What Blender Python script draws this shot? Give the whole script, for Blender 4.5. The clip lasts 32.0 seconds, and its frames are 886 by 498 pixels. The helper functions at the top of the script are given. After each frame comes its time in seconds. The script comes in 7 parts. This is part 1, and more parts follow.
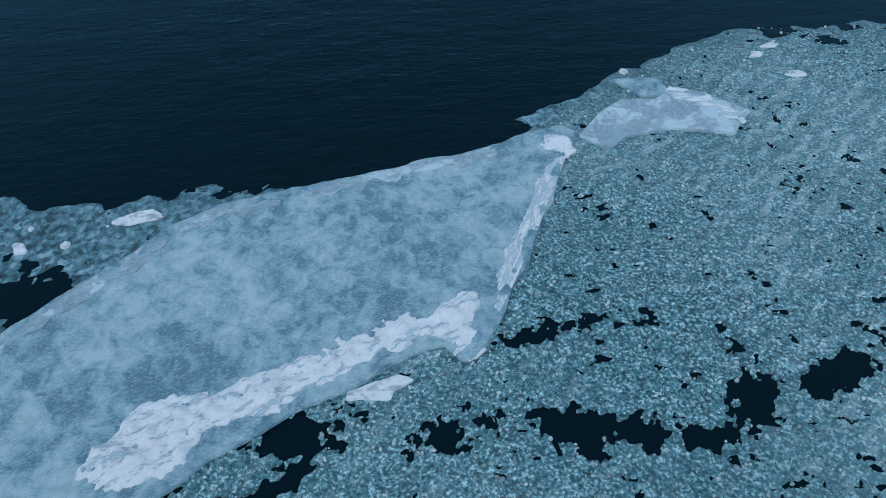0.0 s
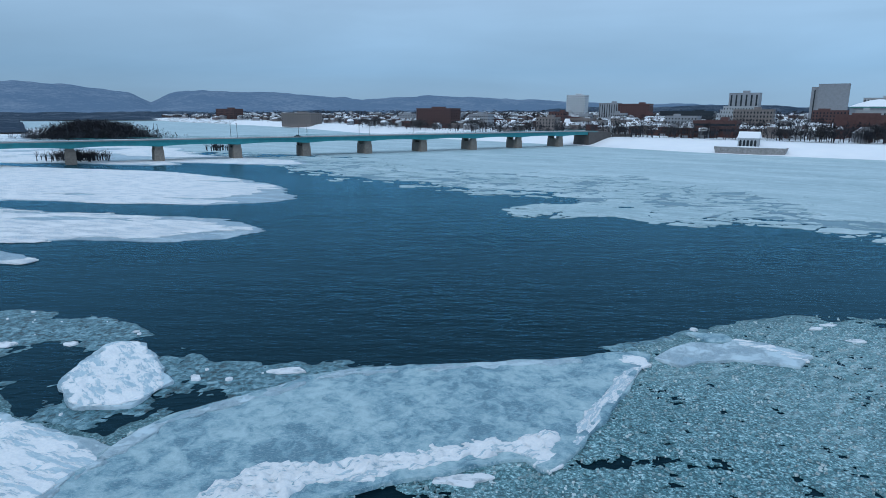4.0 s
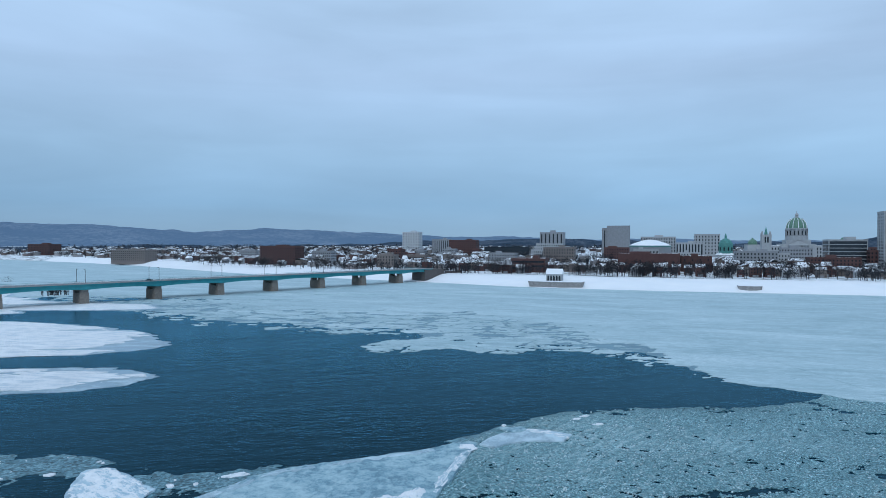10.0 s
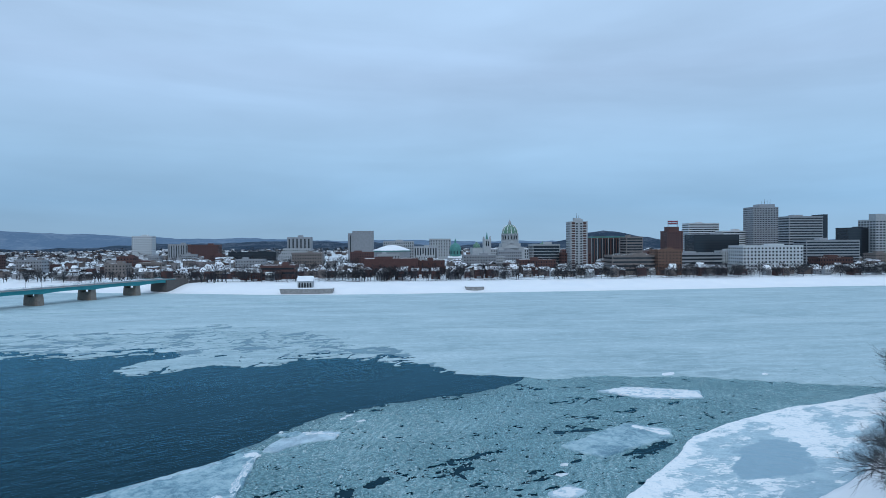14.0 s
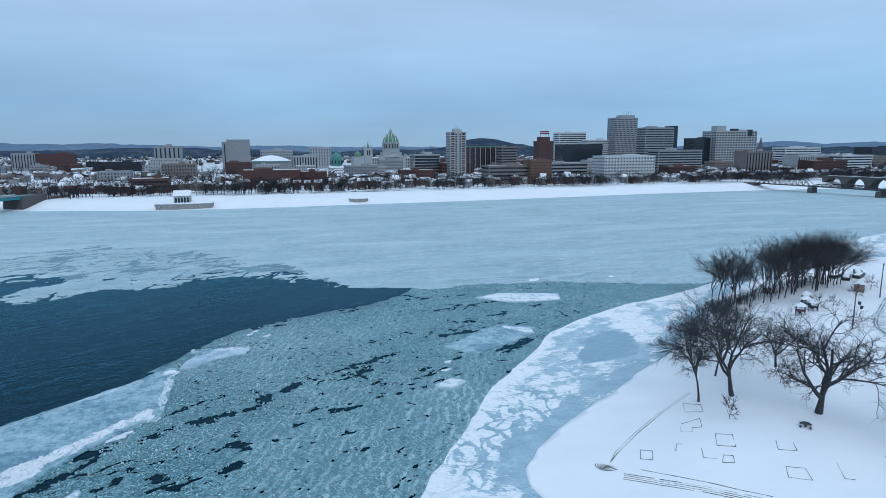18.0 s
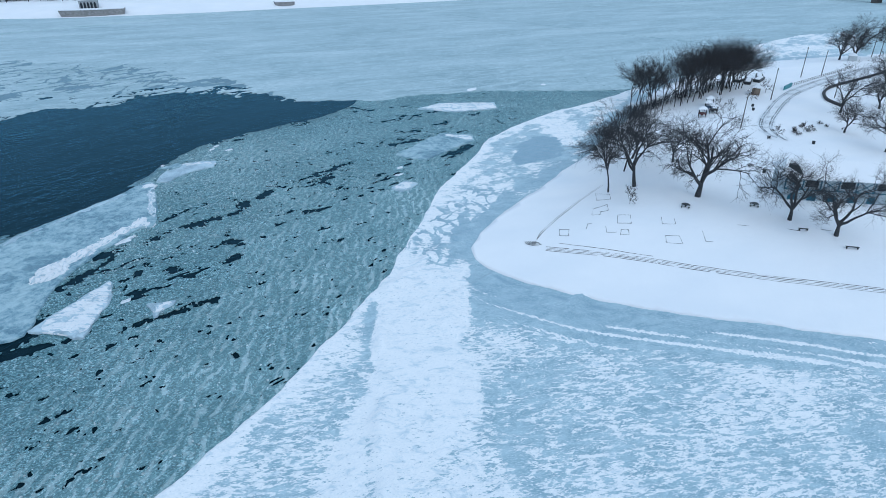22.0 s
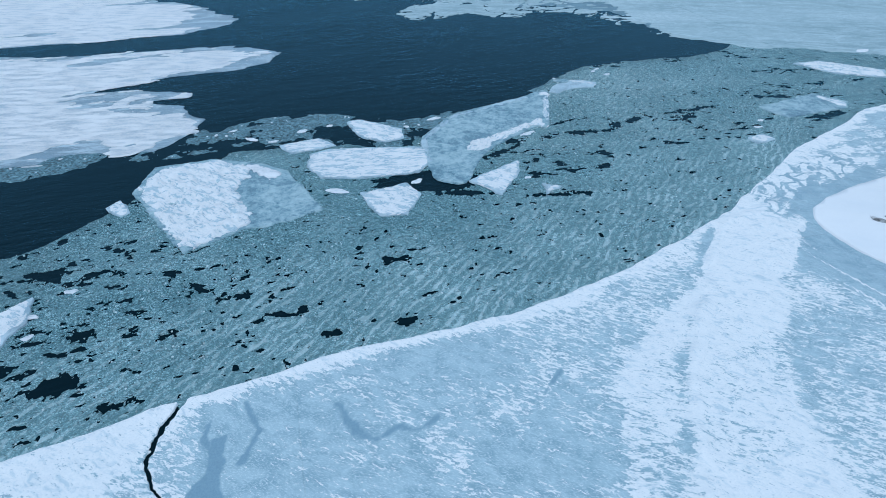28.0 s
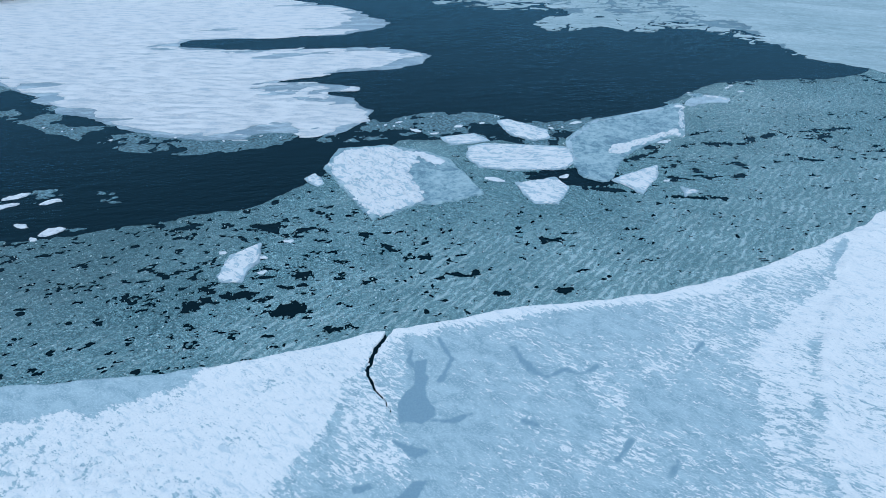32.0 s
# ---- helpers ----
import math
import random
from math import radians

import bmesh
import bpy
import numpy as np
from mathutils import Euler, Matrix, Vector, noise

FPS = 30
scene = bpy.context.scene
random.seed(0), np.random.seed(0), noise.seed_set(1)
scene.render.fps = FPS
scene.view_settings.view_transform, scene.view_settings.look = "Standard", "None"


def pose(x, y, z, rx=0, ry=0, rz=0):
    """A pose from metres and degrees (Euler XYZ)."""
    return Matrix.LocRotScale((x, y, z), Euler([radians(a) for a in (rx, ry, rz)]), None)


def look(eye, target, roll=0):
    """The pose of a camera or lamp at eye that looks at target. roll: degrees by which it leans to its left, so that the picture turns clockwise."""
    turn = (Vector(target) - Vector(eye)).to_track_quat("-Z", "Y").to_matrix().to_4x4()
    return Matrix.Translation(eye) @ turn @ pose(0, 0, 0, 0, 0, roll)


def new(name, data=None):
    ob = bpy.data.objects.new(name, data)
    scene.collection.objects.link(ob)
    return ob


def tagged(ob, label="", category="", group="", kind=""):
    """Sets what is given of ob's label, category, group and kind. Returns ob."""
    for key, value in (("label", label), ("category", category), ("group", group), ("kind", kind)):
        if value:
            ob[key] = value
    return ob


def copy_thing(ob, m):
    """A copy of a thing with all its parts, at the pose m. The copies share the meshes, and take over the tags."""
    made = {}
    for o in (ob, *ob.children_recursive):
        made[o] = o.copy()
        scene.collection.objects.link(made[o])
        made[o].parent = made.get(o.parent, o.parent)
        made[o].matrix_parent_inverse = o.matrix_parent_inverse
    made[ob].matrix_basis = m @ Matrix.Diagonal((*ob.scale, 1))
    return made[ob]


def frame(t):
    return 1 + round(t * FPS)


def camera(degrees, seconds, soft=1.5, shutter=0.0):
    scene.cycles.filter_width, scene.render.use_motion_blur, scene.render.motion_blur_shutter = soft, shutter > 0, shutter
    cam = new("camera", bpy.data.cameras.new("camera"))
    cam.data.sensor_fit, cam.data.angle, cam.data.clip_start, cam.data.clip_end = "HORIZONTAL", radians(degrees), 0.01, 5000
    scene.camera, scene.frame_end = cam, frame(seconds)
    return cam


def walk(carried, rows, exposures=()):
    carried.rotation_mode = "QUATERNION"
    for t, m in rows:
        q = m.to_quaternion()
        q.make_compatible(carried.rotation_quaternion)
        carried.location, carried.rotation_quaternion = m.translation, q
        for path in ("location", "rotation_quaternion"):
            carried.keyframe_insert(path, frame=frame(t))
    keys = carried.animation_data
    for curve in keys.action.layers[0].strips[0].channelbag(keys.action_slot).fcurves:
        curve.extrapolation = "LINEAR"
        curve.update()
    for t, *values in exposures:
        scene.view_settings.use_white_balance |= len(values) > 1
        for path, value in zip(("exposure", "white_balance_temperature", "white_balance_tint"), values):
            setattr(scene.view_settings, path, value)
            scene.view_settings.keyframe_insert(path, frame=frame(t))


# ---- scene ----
# camera and its flight: seconds, place, yaw, pitch, roll
cam = camera(72.27, 32.0, soft=0.8)
ROWS = [
    (0.0, 0.00, 0.00, 40.80, 0.00, -50.19, -0.24),
    (0.5, 0.04, -0.52, 38.23, -0.15, -44.60, -0.05),
    (1.0, 0.11, -1.49, 35.76, 0.71, -39.08, 0.10),
    (1.5, 0.23, -3.58, 33.54, 3.20, -34.11, 0.13),
    (2.0, 0.47, -6.98, 31.68, 5.53, -29.77, -0.04),
    (2.5, 0.87, -10.87, 30.38, 7.05, -25.38, -0.04),
    (3.0, 1.31, -14.80, 29.58, 8.95, -21.07, -0.11),
    (3.5, 1.67, -18.76, 29.11, 10.27, -16.95, -0.14),
    (4.0, 1.95, -22.57, 29.12, 10.75, -12.82, -0.17),
    (4.5, 2.29, -26.39, 29.49, 11.11, -9.32, -0.08),
    (6.5, 4.69, -42.27, 33.14, 11.14, -3.70, -0.28),
    (7.0, 4.15, -45.52, 33.91, 9.24, -2.82, -0.29),
    (7.5, 3.47, -48.63, 34.61, 7.33, -2.01, -0.23),
    (8.0, 2.64, -51.64, 35.30, 5.27, -1.23, -0.15),
    (8.5, 1.72, -54.61, 36.05, 2.71, -0.84, -0.15),
    (9.0, 0.78, -57.64, 36.80, 0.01, -0.75, -0.07),
    (9.5, -0.23, -60.74, 37.52, -2.31, -0.66, -0.07),
    (10.0, -1.25, -63.83, 38.32, -4.38, -0.65, -0.04),
    (10.5, -2.33, -66.79, 39.23, -6.21, -0.67, -0.02),
    (11.0, -3.61, -69.64, 40.14, -8.56, -0.67, 0.04),
    (11.5, -5.06, -72.37, 40.97, -11.90, -0.63, 0.04),
    (12.0, -6.52, -74.93, 41.78, -14.94, -0.60, 0.10),
    (12.5, -8.07, -77.38, 42.56, -17.52, -0.63, 0.17),
    (13.0, -9.60, -79.59, 43.35, -21.04, -0.63, 0.22),
    (13.5, -11.10, -81.61, 44.13, -25.02, -0.65, 0.24),
    (14.0, -12.57, -83.50, 44.93, -28.21, -0.65, 0.32),
    (14.5, -13.99, -85.32, 45.77, -30.15, -0.66, 0.33),
    (16.5, -19.70, -92.05, 49.35, -34.65, -3.02, 0.26),
    (17.0, -21.26, -93.59, 50.15, -35.19, -5.17, 0.25),
    (17.5, -22.81, -95.01, 50.98, -37.24, -7.41, 0.27),
    (18.0, -24.34, -96.18, 51.79, -39.48, -9.61, 0.28),
    (18.5, -25.85, -97.18, 52.59, -42.08, -11.81, 0.27),
    (19.0, -27.28, -98.12, 53.36, -44.62, -13.93, 0.29),
    (19.5, -28.75, -99.21, 54.08, -45.88, -16.18, 0.27),
    (20.0, -30.47, -100.52, 54.74, -46.04, -18.42, 0.22),
    (20.5, -32.57, -102.12, 55.29, -46.08, -20.72, 0.17),
    (21.0, -34.96, -103.91, 55.91, -46.06, -23.03, 0.15),
    (21.5, -37.50, -105.61, 56.74, -46.04, -25.27, 0.15),
    (22.0, -40.08, -107.29, 57.77, -45.95, -27.55, 0.05),
    (22.5, -42.63, -108.99, 58.88, -45.30, -29.85, 0.05),
    (23.0, -45.17, -110.80, 60.02, -43.09, -32.14, 0.07),
    (23.5, -47.62, -112.62, 61.09, -39.24, -33.80, -0.00),
    (24.0, -49.99, -114.44, 62.14, -35.30, -34.53, -0.04),
    (24.5, -52.32, -116.20, 63.16, -32.48, -34.70, -0.10),
    (25.0, -54.65, -117.92, 64.23, -29.36, -34.72, -0.10),
    (25.5, -57.01, -119.58, 65.37, -26.80, -34.74, -0.05),
    (26.0, -59.39, -121.20, 66.58, -24.29, -34.80, -0.03),
    (26.5, -61.75, -122.80, 67.82, -21.70, -34.85, -0.06),
    (28.5, -71.11, -129.15, 72.63, -12.73, -34.91, -0.16),
    (29.0, -73.49, -131.04, 73.33, -10.48, -34.81, -0.12),
    (29.5, -75.93, -133.10, 73.98, -8.10, -34.79, -0.16),
    (30.0, -78.50, -135.34, 74.64, -5.70, -34.85, -0.19),
    (30.5, -81.17, -137.64, 75.40, -4.50, -34.80, -0.20),
    (31.0, -83.80, -139.86, 76.26, -5.09, -34.71, -0.20),
    (31.5, -86.38, -141.98, 77.22, -5.36, -34.60, -0.20),
    (32.0, -88.92, -144.05, 78.20, -5.56, -34.51, -0.16),
]
walk(cam, [(t, pose(x, y, z, 90 + pitch, roll, yaw)) for t, x, y, z, yaw, pitch, roll in ROWS], [(0.0, 0.09), (2.0, 0.17), (4.5, 0.24), (14.0, 0.26), (22.0, 0.31), (32.0, 0.28)])

# ---- overcast winter daylight ----
world = bpy.data.worlds.new("overcast_sky")
scene.world = world
world.use_nodes = True
wn, wl = world.node_tree.nodes, world.node_tree.links
wn.clear()
SUN_AZ, SUN_EL = radians(205.0), radians(38.0)


def wnode(kind, **sets):
    n = wn.new(kind)
    for k, v in sets.items():
        n.inputs[k].default_value = v
    return n


sky = wn.new("ShaderNodeTexSky")
sky.sky_type, sky.sun_disc, sky.sun_elevation, sky.sun_rotation = "NISHITA", False, SUN_EL, SUN_AZ
sky_bg = wnode("ShaderNodeBackground", Strength=0.0025)
wl.new(sky.outputs[0], sky_bg.inputs["Color"])
# cloud deck: brighter overhead, streaked in flat layers towards the horizon
tc = wn.new("ShaderNodeTexCoord")
sep = wn.new("ShaderNodeSeparateXYZ")
wl.new(tc.outputs["Generated"], sep.inputs[0])
ramp = wn.new("ShaderNodeValToRGB")
wl.new(sep.outputs["Z"], ramp.inputs[0])
el = ramp.color_ramp.elements
el[0].position, el[0].color = 0.0, (0.27, 0.44, 0.63, 1)
el[1].position, el[1].color = 1.0, (0.69, 0.91, 1.17, 1)
for pos, col in ((0.06, (0.25, 0.45, 0.685, 1)), (0.14, (0.345, 0.56, 0.815, 1)), (0.26, (0.42, 0.61, 0.875, 1)), (0.5, (0.46, 0.67, 0.93, 1))):
    e = el.new(pos)
    e.color = col
stretch = wn.new("ShaderNodeMapping")
stretch.inputs["Scale"].default_value = (1.1, 1.1, 8.0)
wl.new(tc.outputs["Generated"], stretch.inputs[0])
streak = wnode("ShaderNodeTexNoise", Scale=1.6, Detail=5.0, Roughness=0.5, Distortion=0.6)
wl.new(stretch.outputs[0], streak.inputs["Vector"])
soft_map = wn.new("ShaderNodeMapping")
soft_map.inputs["Scale"].default_value = (1.0, 1.0, 3.0)
wl.new(tc.outputs["Generated"], soft_map.inputs[0])
billow = wnode("ShaderNodeTexNoise", Scale=2.6, Detail=5.0, Roughness=0.5)
wl.new(soft_map.outputs[0], billow.inputs["Vector"])
add = wn.new("ShaderNodeMath")
add.operation = "ADD"
wl.new(streak.outputs["Fac"], add.inputs[0])
wl.new(billow.outputs["Fac"], add.inputs[1])
rng = wnode("ShaderNodeMapRange")
rng.inputs["From Min"].default_value, rng.inputs["From Max"].default_value = 0.65, 1.35
rng.inputs["To Min"].default_value, rng.inputs["To Max"].default_value = 0.88, 1.12
wl.new(add.outputs[0], rng.inputs["Value"])
mul = wn.new("ShaderNodeVectorMath")
mul.operation = "SCALE"
wl.new(ramp.outputs[0], mul.inputs[0])
# the cloud thins towards the city side, low over the horizon
low = wnode("ShaderNodeMapRange")
low.inputs["From Min"].default_value, low.inputs["From Max"].default_value = 0.02, 0.32
low.inputs["To Min"].default_value, low.inputs["To Max"].default_value = 0.20, 0.0
wl.new(sep.outputs["Z"], low.inputs["Value"])
side = wn.new("ShaderNodeMath")
side.operation = "MULTIPLY_ADD"
wl.new(sep.outputs["X"], side.inputs[0])
wl.new(low.outputs[0], side.inputs[1])
side.inputs[2].default_value = 1.0
glow = wn.new("ShaderNodeMath")
glow.operation = "MULTIPLY"
wl.new(rng.outputs[0], glow.inputs[0])
wl.new(side.outputs[0], glow.inputs[1])
wl.new(glow.outputs[0], mul.inputs["Scale"])
cloud_bg = wnode("ShaderNodeBackground", Strength=0.78)
wl.new(mul.outputs[0], cloud_bg.inputs["Color"])
both = wn.new("ShaderNodeAddShader")
wl.new(sky_bg.outputs[0], both.inputs[0])
wl.new(cloud_bg.outputs[0], both.inputs[1])
w_out = wn.new("ShaderNodeOutputWorld")
wl.new(both.outputs[0], w_out.inputs["Surface"])

sun_data = bpy.data.lights.new("sun", "SUN")
sun_data.energy, sun_data.angle, sun_data.color = 0.50, radians(20), (0.94, 0.92, 0.91)
sun = new("sun", sun_data)
sun.matrix_world = look((0, 0, 300), (300 * math.sin(SUN_AZ) * -1, 300 * math.cos(SUN_AZ) * -1, 300 - 300 * math.tan(SUN_EL)))


# ---- materials ----
class Mat:
    """A small builder for node materials in object space, metres."""

    def __init__(self, name, rough=0.7, metal=0.0, spec=0.5):
        self.m = bpy.data.materials.new(name)
        self.m.use_nodes = True
        self.t = self.m.node_tree
        self.t.nodes.clear()
        self.out = self.t.nodes.new("ShaderNodeOutputMaterial")
        self.b = self.t.nodes.new("ShaderNodeBsdfPrincipled")
        self.t.links.new(self.b.outputs[0], self.out.inputs["Surface"])
        self.b.inputs["Roughness"].default_value = rough
        self.b.inputs["Metallic"].default_value = metal
        self.b.inputs["Specular IOR Level"].default_value = spec
        self.tc = self.t.nodes.new("ShaderNodeTexCoord").outputs["Object"]

    def link(self, a, b):
        self.t.links.new(a, b)

    def coords(self, scale=(1, 1, 1), along=0.0):
        """Object space with its first axis laid along a bearing (degrees from x), then scaled."""
        turn = self.t.nodes.new("ShaderNodeMapping")
        turn.inputs["Rotation"].default_value = (0, 0, radians(-along))
        self.link(self.tc, turn.inputs[0])
        n = self.t.nodes.new("ShaderNodeMapping")
        n.inputs["Scale"].default_value = scale
        self.link(turn.outputs[0], n.inputs[0])
        return n.outputs[0]

    def noise(self, scale, detail=4.0, rough=0.55, vec=None, distort=0.0):
        n = self.t.nodes.new("ShaderNodeTexNoise")
        for k, v in (("Scale", scale), ("Detail", detail), ("Roughness", rough), ("Distortion", distort)):
            n.inputs[k].default_value = v
        self.link(vec or self.tc, n.inputs["Vector"])
        return n.outputs["Fac"]

    def cells(self, scale, feature="F1", vec=None, out="Distance", random=1.0):
        n = self.t.nodes.new("ShaderNodeTexVoronoi")
        n.feature = feature
        n.inputs["Scale"].default_value = scale
        n.inputs["Randomness"].default_value = random
        self.link(vec or self.tc, n.inputs["Vector"])
        return n.outputs[out]

    def ramp(self, fac, stops):
        n = self.t.nodes.new("ShaderNodeValToRGB")
        e = n.color_ramp.elements
        while len(e) < len(stops):
            e.new(0.5)
        for s, (p, c) in zip(e, stops):
            s.position = p
            s.color = (c, c, c, 1) if isinstance(c, (int, float)) else (*c, 1)
        self.link(fac, n.inputs[0])
        return n.outputs[0]

    def math(self, op, a, b, c=None):
        n = self.t.nodes.new("ShaderNodeMath")
        n.operation = op
        for i, v in enumerate((a, b, c)):
            if v is None:
                continue
            if isinstance(v, (int, float)):
                n.inputs[i].default_value = v
            else:
                self.link(v, n.inputs[i])
        return n.outputs[0]

    def mix(self, fac, a, b, blend="MIX"):
        n = self.t.nodes.new("ShaderNodeMix")
        n.data_type, n.blend_type = "RGBA", blend
        for key, v in ((0, fac), (6, a), (7, b)):
            if isinstance(v, (int, float)):
                n.inputs[key].default_value = v
            elif isinstance(v, tuple):
                n.inputs[key].default_value = (*v, 1)
            else:
                self.link(v, n.inputs[key])
        return n.outputs[2]

    def random(self):
        return self.t.nodes.new("ShaderNodeObjectInfo").outputs["Random"]

    def island(self):
        return self.t.nodes.new("ShaderNodeNewGeometry").outputs["Random Per Island"]

    def attribute(self, name):
        n = self.t.nodes.new("ShaderNodeAttribute")
        n.attribute_name = name
        return n.outputs["Fac"]

    def up(self):
        n = self.t.nodes.new("ShaderNodeSeparateXYZ")
        self.link(self.t.nodes.new("ShaderNodeNewGeometry").outputs["Normal"], n.inputs[0])
        return n.outputs["Z"]

    def color(self, c):
        if isinstance(c, tuple):
            self.b.inputs["Base Color"].default_value = (*c, 1)
        else:
            self.link(c, self.b.inputs["Base Color"])
        return self

    def roughness(self, f):
        self.link(f, self.b.inputs["Roughness"])
        return self

    def bump(self, height, strength=0.5, distance=0.1):
        n = self.t.nodes.new("ShaderNodeBump")
        n.inputs["Strength"].default_value, n.inputs["Distance"].default_value = strength, distance
        self.link(height, n.inputs["Height"])
        self.link(n.outputs[0], self.b.inputs["Normal"])
        return self


SNOW, ICE, WET = (0.80, 0.84, 0.88), (0.36, 0.47, 0.52), (0.20, 0.30, 0.35)


def snow_material():
    m = Mat("snow", 0.75, spec=0.25)
    drift = m.noise(0.05, 4, vec=m.coords((1, 1.6, 1), -35))
    fine = m.noise(0.9, 6, 0.6)
    m.color(m.mix(m.ramp(drift, ((0.35, 0.0), (0.7, 1.0))), (0.82, 0.845, 0.88), (0.88, 0.89, 0.91)))
    return m.bump(m.math("ADD", fine, m.math("MULTIPLY", drift, 3.0)), 0.5, 0.25).m


def ice_material(name, ice, snow, amount, patch, grain, turn, wet=0.3, stretch=2.2, soft=0.03):
    """Frozen sheet: wet grey-green ice under wind-blown snow. amount: share of snow; patch, grain: sizes in metres."""
    m = Mat(name, 0.5, spec=0.4)
    v = m.coords((1, stretch, 1), turn)
    big = m.noise(1 / patch, 5, 0.6, v, 0.4)
    small = m.noise(1 / grain, 6, 0.65, v, 0.2)
    speck = m.noise(5 / grain, 5, 0.75, v)
    f = m.math("ADD", m.math("MULTIPLY", big, 0.48), m.math("ADD", m.math("MULTIPLY", small, 0.34), m.math("MULTIPLY", speck, 0.18)))
    lo = 0.5 - 0.22 * (amount - 0.5) * 2
    cover = m.ramp(f, ((lo - soft, 0.0), (lo, 0.5), (lo + soft, 1.0)))
    tone = m.noise(1 / (patch * 2.3), 4, 0.5, v)
    base = m.mix(m.ramp(tone, ((0.35, 0.0), (0.65, 1.0))), tuple(c * (1 - wet) for c in ice), ice)
    base = m.mix(m.ramp(speck, ((0.42, 0.0), (0.62, 0.35))), base, tuple(min(1, c * 1.35) for c in ice))
    m.color(m.mix(cover, base, snow))
    m.roughness(m.ramp(cover, ((0.0, 0.32), (1.0, 0.8))))
    return m.bump(m.math("ADD", m.math("MULTIPLY", cover, 0.6), m.math("ADD", small, m.math("MULTIPLY", speck, 0.5))), 0.9, 0.16).m


def slush_material(name, dark, light, piece, bright=(0.62, 0.83, 0.88)):
    """Brash: broken pieces and slush pressed together, bright wet edges on grey-green slush."""
    m = Mat(name, 0.45, spec=0.4)
    fine = m.noise(1.0 / piece, 4, 0.68, None, 0.3)
    mid = m.noise(0.22 / piece, 5, 0.6, m.coords((1, 1.7, 1), -20), 0.8)
    broad = m.noise(0.05, 4, 0.55, m.coords((1, 2.2, 1), 5))
    warp = m.coords((0.42, 1.0, 1.0), 43)
    waves = m.t.nodes.new("ShaderNodeTexWave")
    for key, value in (("Scale", 0.17), ("Distortion", 9.0), ("Detail", 3.0), ("Detail Scale", 0.9), ("Detail Roughness", 0.6)):
        waves.inputs[key].default_value = value
    m.link(m.coords((1, 1, 1), -47), waves.inputs["Vector"])
    press = m.math("ADD", m.math("MULTIPLY", waves.outputs["Fac"], 0.17), m.math("MULTIPLY", m.noise(0.8, 4, 0.65, warp, 0.8), 0.83))
    crumb = m.t.nodes.new("ShaderNodeSeparateColor")
    m.link(m.cells(1.6 / piece, out="Color"), crumb.inputs[0])
    ridges = m.math("MULTIPLY", m.ramp(press, ((0.38, 0.0), (0.53, 0.05), (0.62, 1.0))), m.attribute("press"))
    troughs = m.math("MULTIPLY", m.ramp(press, ((0.36, 1.0), (0.47, 0.0))), m.attribute("press"))
    f = m.math("ADD", m.math("MULTIPLY", fine, 0.62), m.math("ADD", m.math("MULTIPLY", mid, 0.22), m.math("MULTIPLY", crumb.outputs[0], 0.16)))
    col = m.ramp(f, ((0.39, tuple(c * 0.3 for c in dark)), (0.465, dark), (0.55, light), (0.62, bright)))
    col = m.mix(m.math("MULTIPLY", troughs, 0.5), col, dark)
    col = m.mix(m.math("MULTIPLY", m.attribute("press"), 0.30), col, (0.34, 0.56, 0.60))
    col = m.mix(m.math("MULTIPLY", ridges, 0.6), col, (0.66, 0.83, 0.86))
    col = m.mix(m.ramp(broad, ((0.35, 0.30), (0.6, 0.0))), col, dark)
    col = m.mix(m.math("MULTIPLY", m.attribute("wet"), m.ramp(mid, ((0.35, 0.95), (0.6, 0.55)))), col, tuple(c * 0.55 for c in dark))
    m.color(col)
    return m.bump(m.math("ADD", m.math("MULTIPLY", fine, 1.2), m.math("MULTIPLY", press, 0.8)), 1.0, 0.22).m


def water_material():
    m = Mat("river_water", 0.5, spec=0.0)
    m.color((0.0005, 0.007, 0.011))
    gloss = m.t.nodes.new("ShaderNodeBsdfGlossy")
    gloss.inputs["Color"].default_value = (0.32, 0.71, 0.91, 1)
    gloss.inputs["Roughness"].default_value = 0.2
    fresnel = m.t.nodes.new("ShaderNodeFresnel")
    fresnel.inputs["IOR"].default_value = 1.19
    layer = m.t.nodes.new("ShaderNodeMixShader")
    m.link(fresnel.outputs[0], layer.inputs[0])
    m.link(m.b.outputs[0], layer.inputs[1])
    m.link(gloss.outputs[0], layer.inputs[2])
    m.link(layer.outputs[0], m.out.inputs["Surface"])
    w = m.coords((1.0, 2.6, 1), 8)
    ripple = m.noise(0.42, 5, 0.6, w, 0.8)
    swell = m.noise(0.12, 3, 0.5, w)
    calm = m.ramp(m.noise(0.012, 3, 0.5, m.coords((1, 2, 1), 18)), ((0.35, 0.25), (0.65, 1.0)))
    m.bump(m.math("MULTIPLY", m.math("ADD", ripple, m.math("MULTIPLY", swell, 1.5)), calm), 0.75, 0.34)
    waves = m.b.inputs["Normal"].links[0].from_socket
    m.link(waves, gloss.inputs["Normal"])
    m.link(waves, fresnel.inputs["Normal"])
    return m.m


